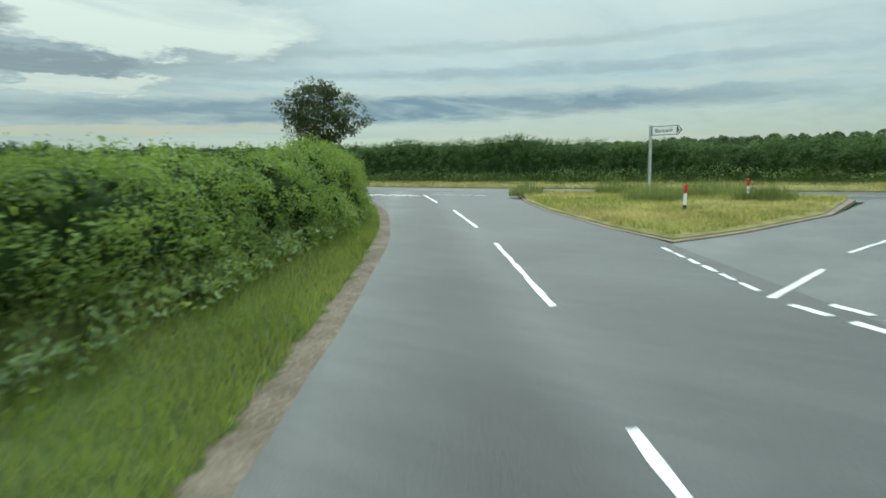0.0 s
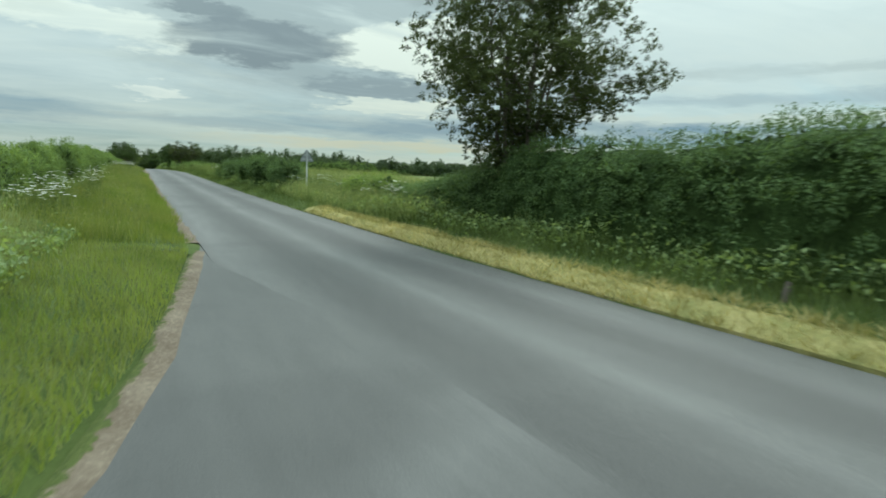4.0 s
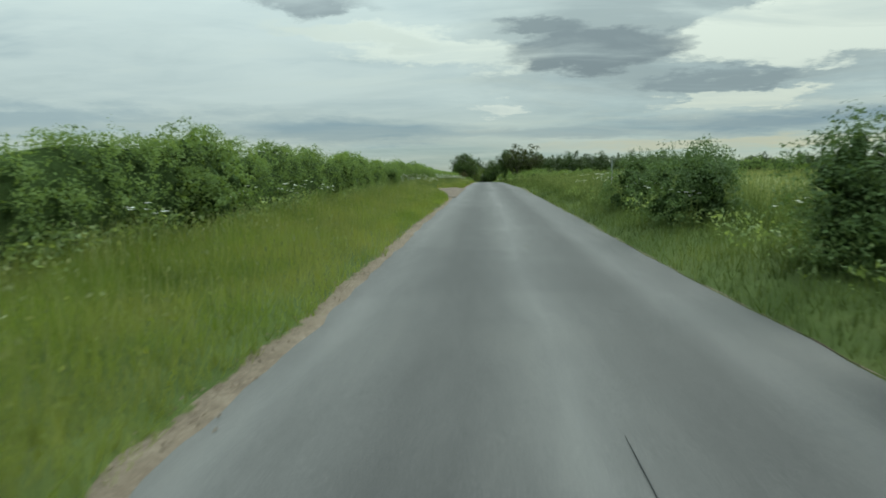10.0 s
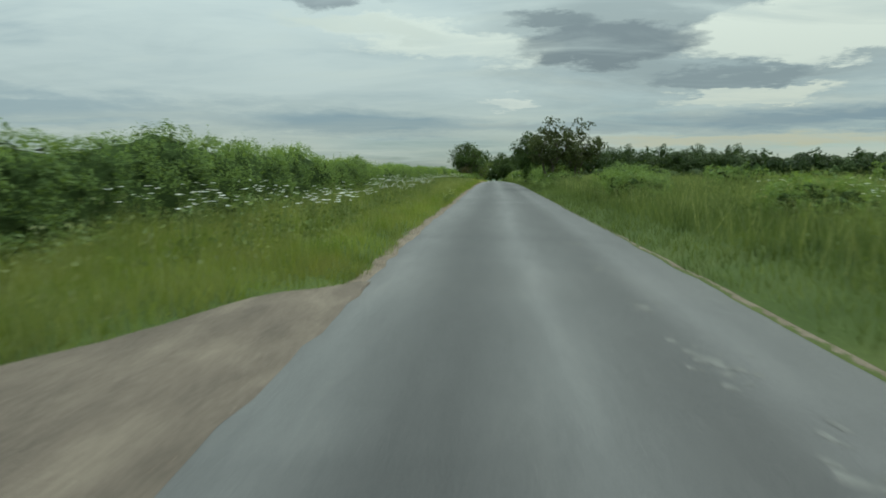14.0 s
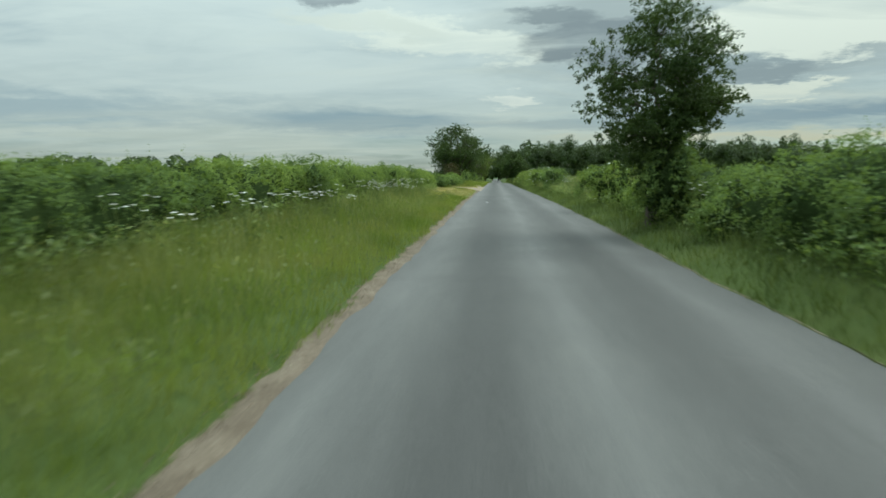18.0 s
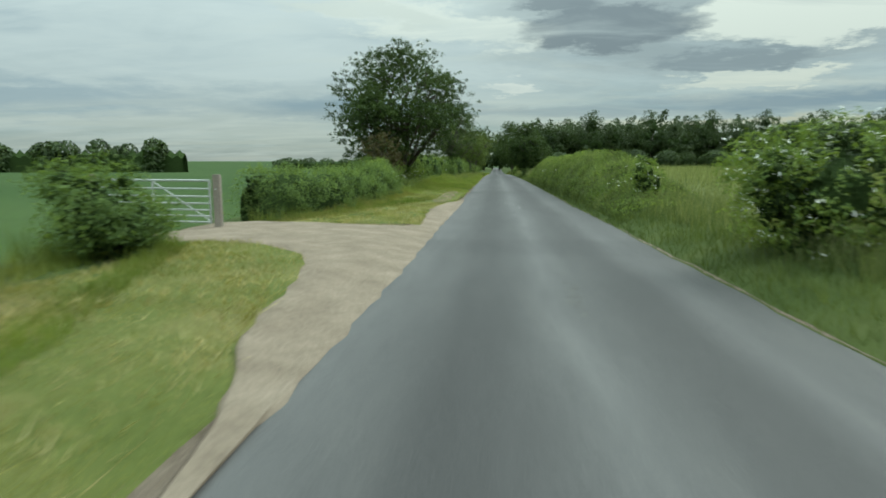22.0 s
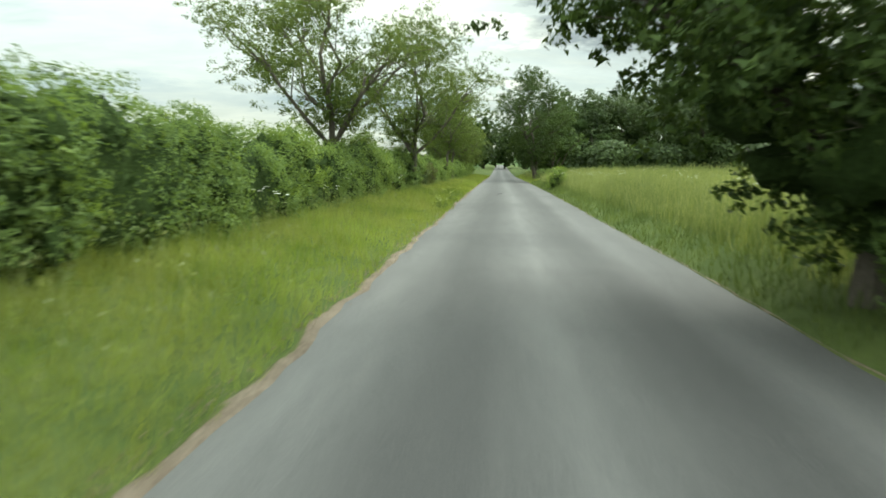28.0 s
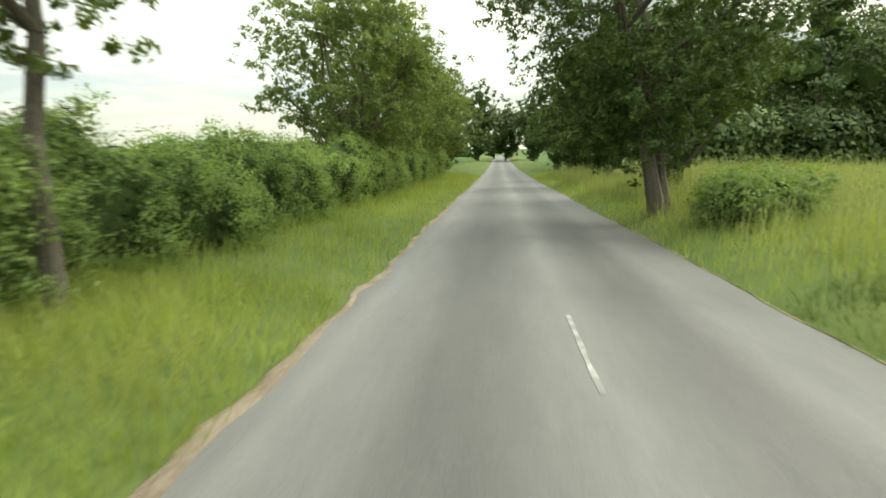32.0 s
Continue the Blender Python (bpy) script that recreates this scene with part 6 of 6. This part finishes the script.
far_wood("wood_edge_scrub", [(14, 403), (60, 404), (115, 409)], 8.0, 4.0, 0.36, "dark shrubs and low boughs along the wood's edge", r0=3.6, cover=1.9, inner=0)
far_wood("wood_edge_scrub", [(90, 414), (200, 418), (345, 418)], 17.0, 5.0, 0.75, "dark trees closing the wood's edge", r0=5.0)
far_wood("distant_trees", [(-330, 442), (-250, 446), (-190, 440), (-126, 446)], 13, 7.0, 1.0, "belt of tall trees across the left-hand field", cover=1.1)
far_wood("distant_trees", [(-128, 560), (-90, 580), (-40, 600), (-12, 600)], 6.5, 6.0, 0.9, "low distant hedgerow trees", cover=1.1)
far_wood("distant_trees", [(330, 430), (420, 470), (520, 470), (640, 440), (760, 380)], 19, 9.0, 1.5, "distant woodland on the skyline", r0=6)
far_wood("distant_trees", [(640, 330), (640, 200), (620, 40), (620, -120), (600, -300)], 15, 10.0, 1.8, "distant woodland on the skyline", r0=6)
far_wood("distant_trees", [(-340, 430), (-420, 300), (-480, 100), (-480, -100)], 11, 9.0, 1.4, "distant woodland on the skyline", cover=1.1)

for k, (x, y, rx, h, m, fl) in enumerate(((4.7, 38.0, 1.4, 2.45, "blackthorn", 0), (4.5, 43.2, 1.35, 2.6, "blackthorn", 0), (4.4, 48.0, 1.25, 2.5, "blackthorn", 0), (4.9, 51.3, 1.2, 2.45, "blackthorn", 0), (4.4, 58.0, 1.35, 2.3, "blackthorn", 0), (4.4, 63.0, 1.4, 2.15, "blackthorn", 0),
                                           (6.6, 26.8, 1.6, 1.7, "hedge_bright", 0), (4.5, 173.8, 1.35, 2.1, "hedge_bright", 50), (4.5, 181.8, 1.0, 1.85, "hedge", 0), (4.7, 200.3, 1.4, 2.2, "hedge", 30), (4.6, 204.0, 1.3, 2.25, "hedge", 40),
                                           (4.5, 216.4, 1.5, 2.5, "hedge_bright", 240), (4.6, 228.4, 0.55, 1.9, "hedge_bright", 60), (3.45, 332.0, 0.72, 1.65, "hedge_bright", 10),
                                           (-7.1, 216.2, 1.05, 1.75, "hedge", 0), (6.4, 147.0, 2.0, 2.2, "hedge", 0), (5.2, 141.5, 1.3, 1.5, "hedge", 0), (5.9, 153.5, 1.7, 2.0, "hedge", 0), (5.4, 168.5, 1.8, 1.7, "hedge_bright", 0),
                                           (25.0, 128.0, 3.2, 2.9, "hedge", 0), (31.0, 133.0, 3.4, 3.4, "hedge", 0), (39.0, 139.0, 3.4, 3.8, "hedge", 0), (46.0, 141.0, 3.2, 3.9, "hedge", 0), (14.0, 126.0, 2.2, 2.0, "hedge", 0), (7.5, 104.5, 1.8, 1.5, "hedge", 0), (5.6, 115.5, 1.6, 1.6, "hedge", 0), (6.4, 122, 1.8, 1.9, "hedge", 0))):
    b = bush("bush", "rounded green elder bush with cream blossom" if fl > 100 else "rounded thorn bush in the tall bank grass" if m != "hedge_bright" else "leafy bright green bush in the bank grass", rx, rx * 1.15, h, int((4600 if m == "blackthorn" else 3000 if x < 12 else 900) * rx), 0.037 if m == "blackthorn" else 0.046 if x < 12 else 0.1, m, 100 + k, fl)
    set_at(b, x, y, 37 * k, 0.05)

# loose bushes that make the overgrown hedge lumpy
rb = random.Random(12)
y = 259.0
while y < 345:
    rx = rb.uniform(1.0, 1.6)
    h = rb.uniform(2.2, 3.0) if y < 328 else rb.uniform(1.5, 1.9)
    b = bush("bush", "overgrown hedge bush with arching shoots beside the verge", rx * 0.85, rx * 1.25, h, int(1900 * rx), 0.05, rb.choice(("hedge", "hedge_bright", "hedge", "blackthorn") if y < 328 else ("hedge_bright", "copper_leaf", "red_leaf", "hedge_bright")), int(y * 7), rb.choice((0, 0, 0, 60)), group="hedge bushes")
    set_at(b, (-7.0 if y < 290 else -6.4 if y < 330 else -5.9) + rb.uniform(-0.3, 0.3), y, 0, 0.05)
    y += rb.uniform(3.6, 6.0)
for x, y, rx, h in ((-7.1, 35.6, 1.3, 2.75), (-7.2, 41, 1.1, 2.4), (-6.0, 277.6, 1.1, 2.3), (-7.0, 57, 1.2, 2.6), (-7.1, 71, 1.0, 2.3), (-7.2, 84, 1.3, 2.0), (-7.2, 168, 1.1, 2.2), (-7.2, 183, 1.2, 2.3), (-7.2, 194, 1.0, 2.2), (-7.2, 236, 1.1, 2.0), (-7.4, 226, 1.0, 1.7), (-7.3, 231, 1.2, 1.75), (-5.5, 323.5, 0.8, 1.25), (3.7, 163.6, 0.95, 2.7), (4.6, 357.8, 1.2, 1.5), (5.8, 359.0, 1.3, 1.6), (3.9, 295.0, 1.0, 1.3), (-6.2, 311.3, 1.0, 1.9)):
    b = bush("bush", "leafy hawthorn bush standing up out of the hedge", rx * 0.8, rx * 1.3, h, int(2600 * rx), 0.048, "hedge", int(y * 3), 0, group="hedge bushes")
    set_at(b, x, y, 0, 0.05)

# ---------------------------------------------------------------- signs, posts and the gate
def box(bm, c, s, bevel=0.0, turn=None):
    m = Matrix.Translation(c) @ (turn or Matrix()) @ Matrix.Diagonal((*s, 1))
    r = bmesh.ops.create_cube(bm, size=1, matrix=m)
    if bevel:
        bmesh.ops.bevel(bm, geom=list({e for v in r["verts"] for e in v.link_edges}), offset=bevel, segments=2, affect="EDGES")


def rod(bm, p0, p1, r, seg=12):
    tube(bm, p0, p1, r, r, seg)
    for p in (p0, p1):
        bmesh.ops.create_circle(bm, cap_ends=True, segments=seg, radius=r, matrix=Matrix.Translation(p) @ (Vector(p1) - Vector(p0)).to_track_quat("Z", "Y").to_matrix().to_4x4())


def prism(bm, pts, y0, y1):
    """A flat plate of that outline in x and z, from y0 to y1."""
    a = [bm.verts.new((x, y0, z)) for x, z in pts]
    b = [bm.verts.new((x, y1, z)) for x, z in pts]
    bm.faces.new(a)
    bm.faces.new(b[::-1])
    for i in range(len(pts)):
        j = (i + 1) % len(pts)
        bm.faces.new((a[j], a[i], b[i], b[j]))
    bmesh.ops.recalc_face_normals(bm, faces=bm.faces)


def lettering(name, text, size, mat, parent, at, turn):
    cu = bpy.data.curves.new(name, "FONT")
    cu.body, cu.size, cu.extrude, cu.align_x, cu.align_y = text, size, 0.002, "CENTER", "CENTER"
    tmp = bpy.data.objects.new(name, cu)
    scene.collection.objects.link(tmp)
    me = bpy.data.meshes.new_from_object(tmp.evaluated_get(bpy.context.evaluated_depsgraph_get()))
    bpy.data.objects.remove(tmp)
    me.materials.append(mat)
    ob = new(name, me)
    ob.parent = parent
    ob.matrix_basis = Matrix.Translation(at) @ turn
    return ob


def fingerpost():
    root = thing("fingerpost", "grey steel post with white pointed direction sign reading Barnack", "road sign", at=(-5.75, -16.2, 0.1), turn=-90)
    bm = bmesh.new()
    rod(bm, (0, 0, -0.3), (0, 0, 2.42), 0.042)
    part("post", bm, M["steel"], root, "galvanised round post")
    bm = bmesh.new()
    prism(bm, [(0.04, 2.10), (0.86, 2.10), (0.98, 2.245), (0.86, 2.39), (0.04, 2.39)], -0.012, 0.012)
    plate = part("plate", bm, M["black"], root, "black-bordered sign plate")
    bm = bmesh.new()
    prism(bm, [(0.06, 2.12), (0.82, 2.12), (0.82, 2.37), (0.06, 2.37)], -0.017, -0.013)
    part("panel", bm, M["white"], plate, "white face")
    bm = bmesh.new()
    prism(bm, [(0.84, 2.13), (0.86, 2.13), (0.95, 2.245), (0.86, 2.36), (0.84, 2.36), (0.90, 2.245)], -0.017, -0.013)
    part("arrowhead", bm, M["white"], plate, "white chevron at the pointed end")
    lettering("lettering", "Barnack", 0.175, M["black"], plate, (0.43, -0.019, 2.245), Matrix.Rotation(radians(90), 4, "X"))
    for z in (2.16, 2.33):
        bm = bmesh.new()
        box(bm, (0.03, 0.03, z), (0.12, 0.04, 0.03), 0.006)
        part("clip", bm, M["steel"], root)


def warning_sign():
    """Seen from behind: a triangle on a pole, with fixing rails."""
    z = float(road_z(34))
    root = thing("warning_sign", "grey back of a triangular warning sign on a steel pole", "road sign", at=(5.15, 34.0, z + 0.2), turn=4)
    bm = bmesh.new()
    rod(bm, (0, 0, -0.4), (0, 0, 2.62), 0.04)
    part("pole", bm, M["steel"], root, "galvanised round pole")
    bm = bmesh.new()
    pts = []
    for cx, cz, a0 in ((-0.36, 2.02, 150), (0.36, 2.02, 270), (0, 2.64, 30)):
        for k in range(4):
            a = radians(a0 + 40 * k)
            pts.append((cx + 0.04 * math.cos(a), cz + 0.04 * math.sin(a)))
    prism(bm, pts, 0.045, 0.06)
    part("plate", bm, M["sign_grey"], root, "dull grey aluminium back")
    for zz, w in ((2.12, 0.6), (2.36, 0.3)):
        bm = bmesh.new()
        box(bm, (0, 0.035, zz), (w, 0.02, 0.035), 0.004)
        part("rail", bm, M["steel"], root)
        bm = bmesh.new()
        box(bm, (0, 0.0, zz), (0.1, 0.1, 0.03), 0.01)
        part("clip", bm, M["steel"], root)


def marker_post(x, y, h, tilt):
    root = thing("marker_post", "black and white verge marker post with a red reflector band", "marker post", "verge marker posts", (x, y, 0.14))
    root.matrix_world = pose(x, y, 0.14, tilt, tilt * 0.5, 20)
    for nm, z0, z1, mat, lab in (("foot", -0.3, h * 0.28, "black", "black base"), ("body", h * 0.28, h * 0.68, "white", "white middle"), ("reflector_band", h * 0.68, h, "red", "red top band")):
        bm = bmesh.new()
        box(bm, (0, 0, (z0 + z1) / 2), (0.11, 0.075, z1 - z0 - 0.002), 0.012)
        part(nm, bm, M[mat], root, lab)


def stub_post(x, y, z, h, label, mat="white", w=0.09):
    root = thing("post", label, "post", at=(x, y, z))
    bm = bmesh.new()
    box(bm, (0, 0, h / 2 - 0.15), (w, w, h + 0.3), 0.012)
    part("shaft", bm, M[mat], root)
    bm = bmesh.new()
    box(bm, (0, 0, h + 0.012), (w * 1.15, w * 1.15, 0.025), 0.006)
    part("cap", bm, M[mat], root)
    return root


def field_gate():
    z = float(road_z(217)) + 0.1
    root = thing("field_gate", "galvanised seven-bar steel field gate, closed, beside the gravel entrance", "gate", at=(-7.6, 221.1, z), turn=172)
    L = 3.3
    for i, zz in enumerate((0.18, 0.33, 0.48, 0.64, 0.81, 1.0, 1.2)):
        bm = bmesh.new()
        rod(bm, (0.05, 0, zz), (L, 0, zz), 0.021 if i < 6 else 0.027, 10)
        part("bar", bm, M["steel"], root)
    for x in (0.05, L * 0.5, L):
        bm = bmesh.new()
        rod(bm, (x, 0, 0.15), (x, 0, 1.22), 0.024, 10)
        part("upright", bm, M["steel"], root)
    bm = bmesh.new()
    rod(bm, (0.05, 0.0, 0.2), (L * 0.5, 0.0, 1.18), 0.018, 8)
    part("brace", bm, M["steel"], root)
    for x in (-0.16, L + 0.16):
        p = thing("gate_post", "weathered square wooden gate post", "gate post", "gate posts", (-7.6 - 0.99 * x, 221.1 + 0.14 * x, z))
        bm = bmesh.new()
        box(bm, (0, 0, 0.5), (0.17, 0.17, 1.7), 0.02)
        part("shaft", bm, M["wood"], p)
        bm = bmesh.new()
        box(bm, (0, 0.0, 1.0), (0.06, 0.2, 0.03), 0.008)
        part("hinge", bm, M["steel"], p)


fingerpost()
warning_sign()
marker_post(-9.5, -18.45, 0.72, 2)
marker_post(-5.0, -19.0, 0.66, -6)
stub_post(-4.15, -10.8, 0.12, 0.36, "short pale post in the island's grass", "steel", 0.05)
stub_post(4.3, -23.5, 0.25, 1.35, "slim pale post before the hedge")
stub_post(6.1, 75.3, float(road_z(75.3)) + 0.2, 2.0, "slim grey-blue post in the tall grass", "sign_grey", 0.08)
field_gate()

# ---------------------------------------------------------------- flowering weeds
def parsley(seed, h, mat, label, n=7, group="cow parsley plants", head=1.0, spread=1.0):
    """An umbellifer: several stems, lacy leaves, flat flower heads."""
    rs = np.random.default_rng(seed)
    root = thing("cow_parsley", label, "wildflower", group)
    bm = bmesh.new()
    heads = []
    for k in range(n):
        a, r = rs.uniform(0, 6.28), rs.uniform(0.1, 0.45) * spread
        p = Vector((0.08 * math.cos(a), 0.08 * math.sin(a), -0.05))
        e = Vector((r * math.cos(a), r * math.sin(a), h * rs.uniform(0.72, 1.05)))
        m = p.lerp(e, 0.55) + Vector((0, 0, 0.08))
        tube(bm, p, m, 0.008, 0.006, 4)
        tube(bm, m, e, 0.006, 0.004, 4)
        heads.append(e)
    part("stalks", bm, M["stem"], root)
    for e in heads:
        bm = bmesh.new()
        c = np.array(e)
        rad = rs.uniform(0.04, 0.085) * head
        hub = bm.verts.new((c[0], c[1], c[2] + 0.01))
        rim = []
        for j in range(18):
            q = rad * (rs.uniform(0.85, 1.1) if j % 2 else rs.uniform(0.4, 0.6))
            rim.append(bm.verts.new((c[0] + q * math.cos(j * 0.349), c[1] + q * math.sin(j * 0.349), c[2] + 0.025 - q * 0.12 + rs.uniform(-0.006, 0.006))))
        for j in range(18):
            bm.faces.new((hub, rim[j], rim[(j + 1) % 18]))
        part("umbel", bm, M[mat], root)
    c = rs.normal(size=(70, 3)) * np.array([0.2, 0.2, h * 0.16]) + np.array([0, 0, h * 0.3])
    raw_object("foliage", leaf_quads(c, 0.05), 4, M["stem"], root)
    return root


kinds = [parsley(1, 1.05, "flower", "white-flowered cow parsley in the tall verge grass"), parsley(2, 1.2, "flower", "white-flowered cow parsley in the tall verge grass", 9), parsley(3, 0.9, "flower", "white-flowered cow parsley in the tall verge grass", 6)]
rw = random.Random(4)
spots = []
for y0, y1, n, xa, xb in ((14, 34, 26, -6.6, -5.2), (34, 76, 12, -6.7, -5.6), (84, 126, 64, -6.8, -4.0), (126, 188, 56, -6.8, -4.8), (236, 250, 12, -6.9, -6.0), (292, 312, 5, -6.6, -5.5)):
    spots += [(rw.uniform(xa, xb), rw.uniform(y0, y1)) for _ in range(n)]
for y0, y1, n, xa, xb in ((18, 38, 16, 4.2, 6.5), (38, 72, 14, 3.8, 5.0), (90, 140, 8, 4.4, 9), (140, 170, 10, 3.9, 5.2), (190, 214, 10, 3.6, 5.0), (222, 262, 8, 3.5, 4.0), (285, 350, 26, 6, 15)):
    spots += [(rw.uniform(xa, xb), rw.uniform(y0, y1)) for _ in range(n)]
spots += [(-7.4, -0.5), (-7.0, 4), (-6.6, 6.5), (-6.9, 8.5), (-6.3, 10.5), (-14.2, -9.0), (-17.3, -11.6)]
for k, (x, y) in enumerate(spots):
    ob = kinds[k] if k < 3 else copy_thing(kinds[k % 3], Matrix())
    fl = float(floor_l(np.array([x]), np.array([y]))[0] if x < 0 else floor_r(np.array([x]), np.array([y]))[0])
    if y < 13 and x < 0:
        fl = 0.3
    ob.matrix_world = pose(x, y, fl, 0, 0, rw.uniform(0, 360))
hog = parsley(9, 0.5, "yellow_green", "creamy yellow-green umbels by the road edge", 12, "yellow-green umbellifers", 0.42, 0.6)
for k, (x, y) in enumerate(((-2.75, 321.0), (-3.2, 320.3), (-2.7, 316.5), (-2.7, 312.6), (-2.6, 311.8), (-2.75, 118.5), (-2.85, 121), (-2.8, 123.6), (-3.2, 127.2))):
    ob = hog if k == 0 else copy_thing(hog, Matrix())
    ob.matrix_world = pose(x, y, float(floor_l(np.array([x]), np.array([y]))[0]), 0, 0, 67 * k)
for x, y, n in ((-3.5, 81.7, 30), (-4.3, 182.4, 60), (-3.7, 180.2, 30)):
    c = np.array([x, y, float(road_z(y)) + 0.5]) + RNG.normal(size=(n, 3)) * np.array([0.35, 0.4, 0.08])
    tagged(raw_object("yellow_flowers", leaf_quads(c, 0.02), 4, M["yellow"]), "patch of yellow flowers in the verge", "wildflower", kind="stuff")

# ---------------------------------------------------------------- small things on the road
def blot(name, x, y, rx, ry, mat, label, category, seed, h=0.004, kind=""):
    """A thin ragged patch lying on the asphalt."""
    rs = np.random.default_rng(seed)
    n = 40
    ph = rs.uniform(0, 6.28, 4)
    v, f = [], []
    for k in range(n):
        a = 2 * math.pi * k / n
        r = 1 + 0.28 * math.sin(2 * a + ph[0]) + 0.2 * math.sin(3 * a + ph[1]) + 0.14 * math.sin(5 * a + ph[2]) + 0.08 * math.sin(9 * a + ph[3]) + rs.uniform(-0.05, 0.05)
        px, py = x + rx * r * math.cos(a), y + ry * r * math.sin(a)
        v += [(px, py, road_top(px, py) + 0.002), (x + (px - x) * 0.9, y + (py - y) * 0.9, road_top(px, py) + h + 0.003)]
    v.append((x, y, road_top(x, y) + h + 0.004))
    for k in range(n):
        j = (k + 1) % n
        f += [(2 * k, 2 * j, 2 * j + 1, 2 * k + 1), (2 * k + 1, 2 * j + 1, len(v) - 1)]
    return tagged(mesh_object(name, v, f, M[mat]), label, category, kind=kind)


blot("litter", -1.13, 181.15, 0.04, 0.036, "white", "crumpled scrap of white paper on the lane", "litter", 1, 0.03)
blot("squashed_debris", -0.45, 325.3, 0.11, 0.10, "black", "dark flat debris on the lane", "debris", 2, 0.02)
def worn_patch(x, y, rx, ry, seed):
    """Flakes of paler stone where the dressing has broken up: many small ragged plates, thinning outward."""
    rs = np.random.default_rng(seed)
    v, f = [], []
    for _ in range(int(24 * (rx * ry / 0.15) ** 0.5)):
        a, q = rs.uniform(0, 6.28), abs(rs.normal(0, 0.55))
        cx, cy, r = x + rx * q * math.cos(a), y + ry * q * math.sin(a) * 1.3, rs.uniform(0.015, 0.075)
        k = len(v)
        v.append((cx, cy, road_top(cx, cy) + 0.006))
        for m in range(7):
            b, rr = m * 0.898, r * rs.uniform(0.5, 1.3)
            px, py = cx + rr * math.cos(b), cy + rr * math.sin(b) * 1.4
            v.append((px, py, road_top(px, py) + 0.0025))
        f += [(k, k + 1 + m, k + 1 + (m + 1) % 7) for m in range(7)]
    return tagged(mesh_object("worn_patch", v, f, M["flake"]), "broken pale flakes of worn asphalt dressing", "road patch", kind="stuff")


for k, (x, y, rx, ry) in enumerate(((1.35, 103.0, 0.3, 0.25), (1.3, 99.4, 0.22, 0.7), (1.35, 96.8, 0.25, 0.5), (1.5, 94.6, 0.3, 0.7), (1.65, 92.6, 0.25, 0.6), (1.9, 91.0, 0.3, 0.5), (-0.75, 108.5, 0.12, 0.4), (0.4, 27.0, 0.10, 0.22), (0.42, 26.0, 0.09, 0.2), (0.45, 25.2, 0.1, 0.25), (0.85, 335.8, 0.14, 0.1),
                                     (0.42, 34.5, 0.06, 0.6), (0.45, 40.0, 0.05, 0.7), (0.4, 56.0, 0.05, 0.6), (0.4, 139.0, 0.06, 0.8), (0.42, 168.0, 0.05, 0.6), (0.35, 214.5, 0.12, 1.6), (0.38, 231.0, 0.05, 0.7), (0.42, 265.0, 0.06, 0.9), (0.4, 307.5, 0.05, 0.8), (-4.9, -6.5, 0.25, 0.3), (-3.9, -6.0, 0.25, 0.35))):
    worn_patch(x, y, rx, ry, 10 + k)
for k, (x, y, rx, ry) in enumerate(((0.75, 250.5, 0.012, 0.6), (0.35, 72.0, 0.012, 0.8), (0.4, 44.5, 0.012, 1.4), (0.3, 180.4, 0.012, 0.55), (0.75, 335.6, 0.012, 0.4), (-1.2, -4.4, 0.015, 0.6))):
    blot("crack_seal", x, y, rx * 0.7, ry, "tar", "dark sealed crack in the asphalt", "road crack", 40 + k, 0.002)
bm = bmesh.new()
rod(bm, (0, 0, 0.0), (0.12, 0.02, 0.34), 0.045, 9)
st = thing("stump", "broken dark stump in the bank grass", "stump", at=(3.95, 3.9, 0.2))
part("wood", bm, M["bark"], st)
bm = bmesh.new()
tube(bm, (0.1, 0, 0.28), (0.35, 0.1, 0.12), 0.025, 0.01)
part("snag", bm, M["bark"], st)
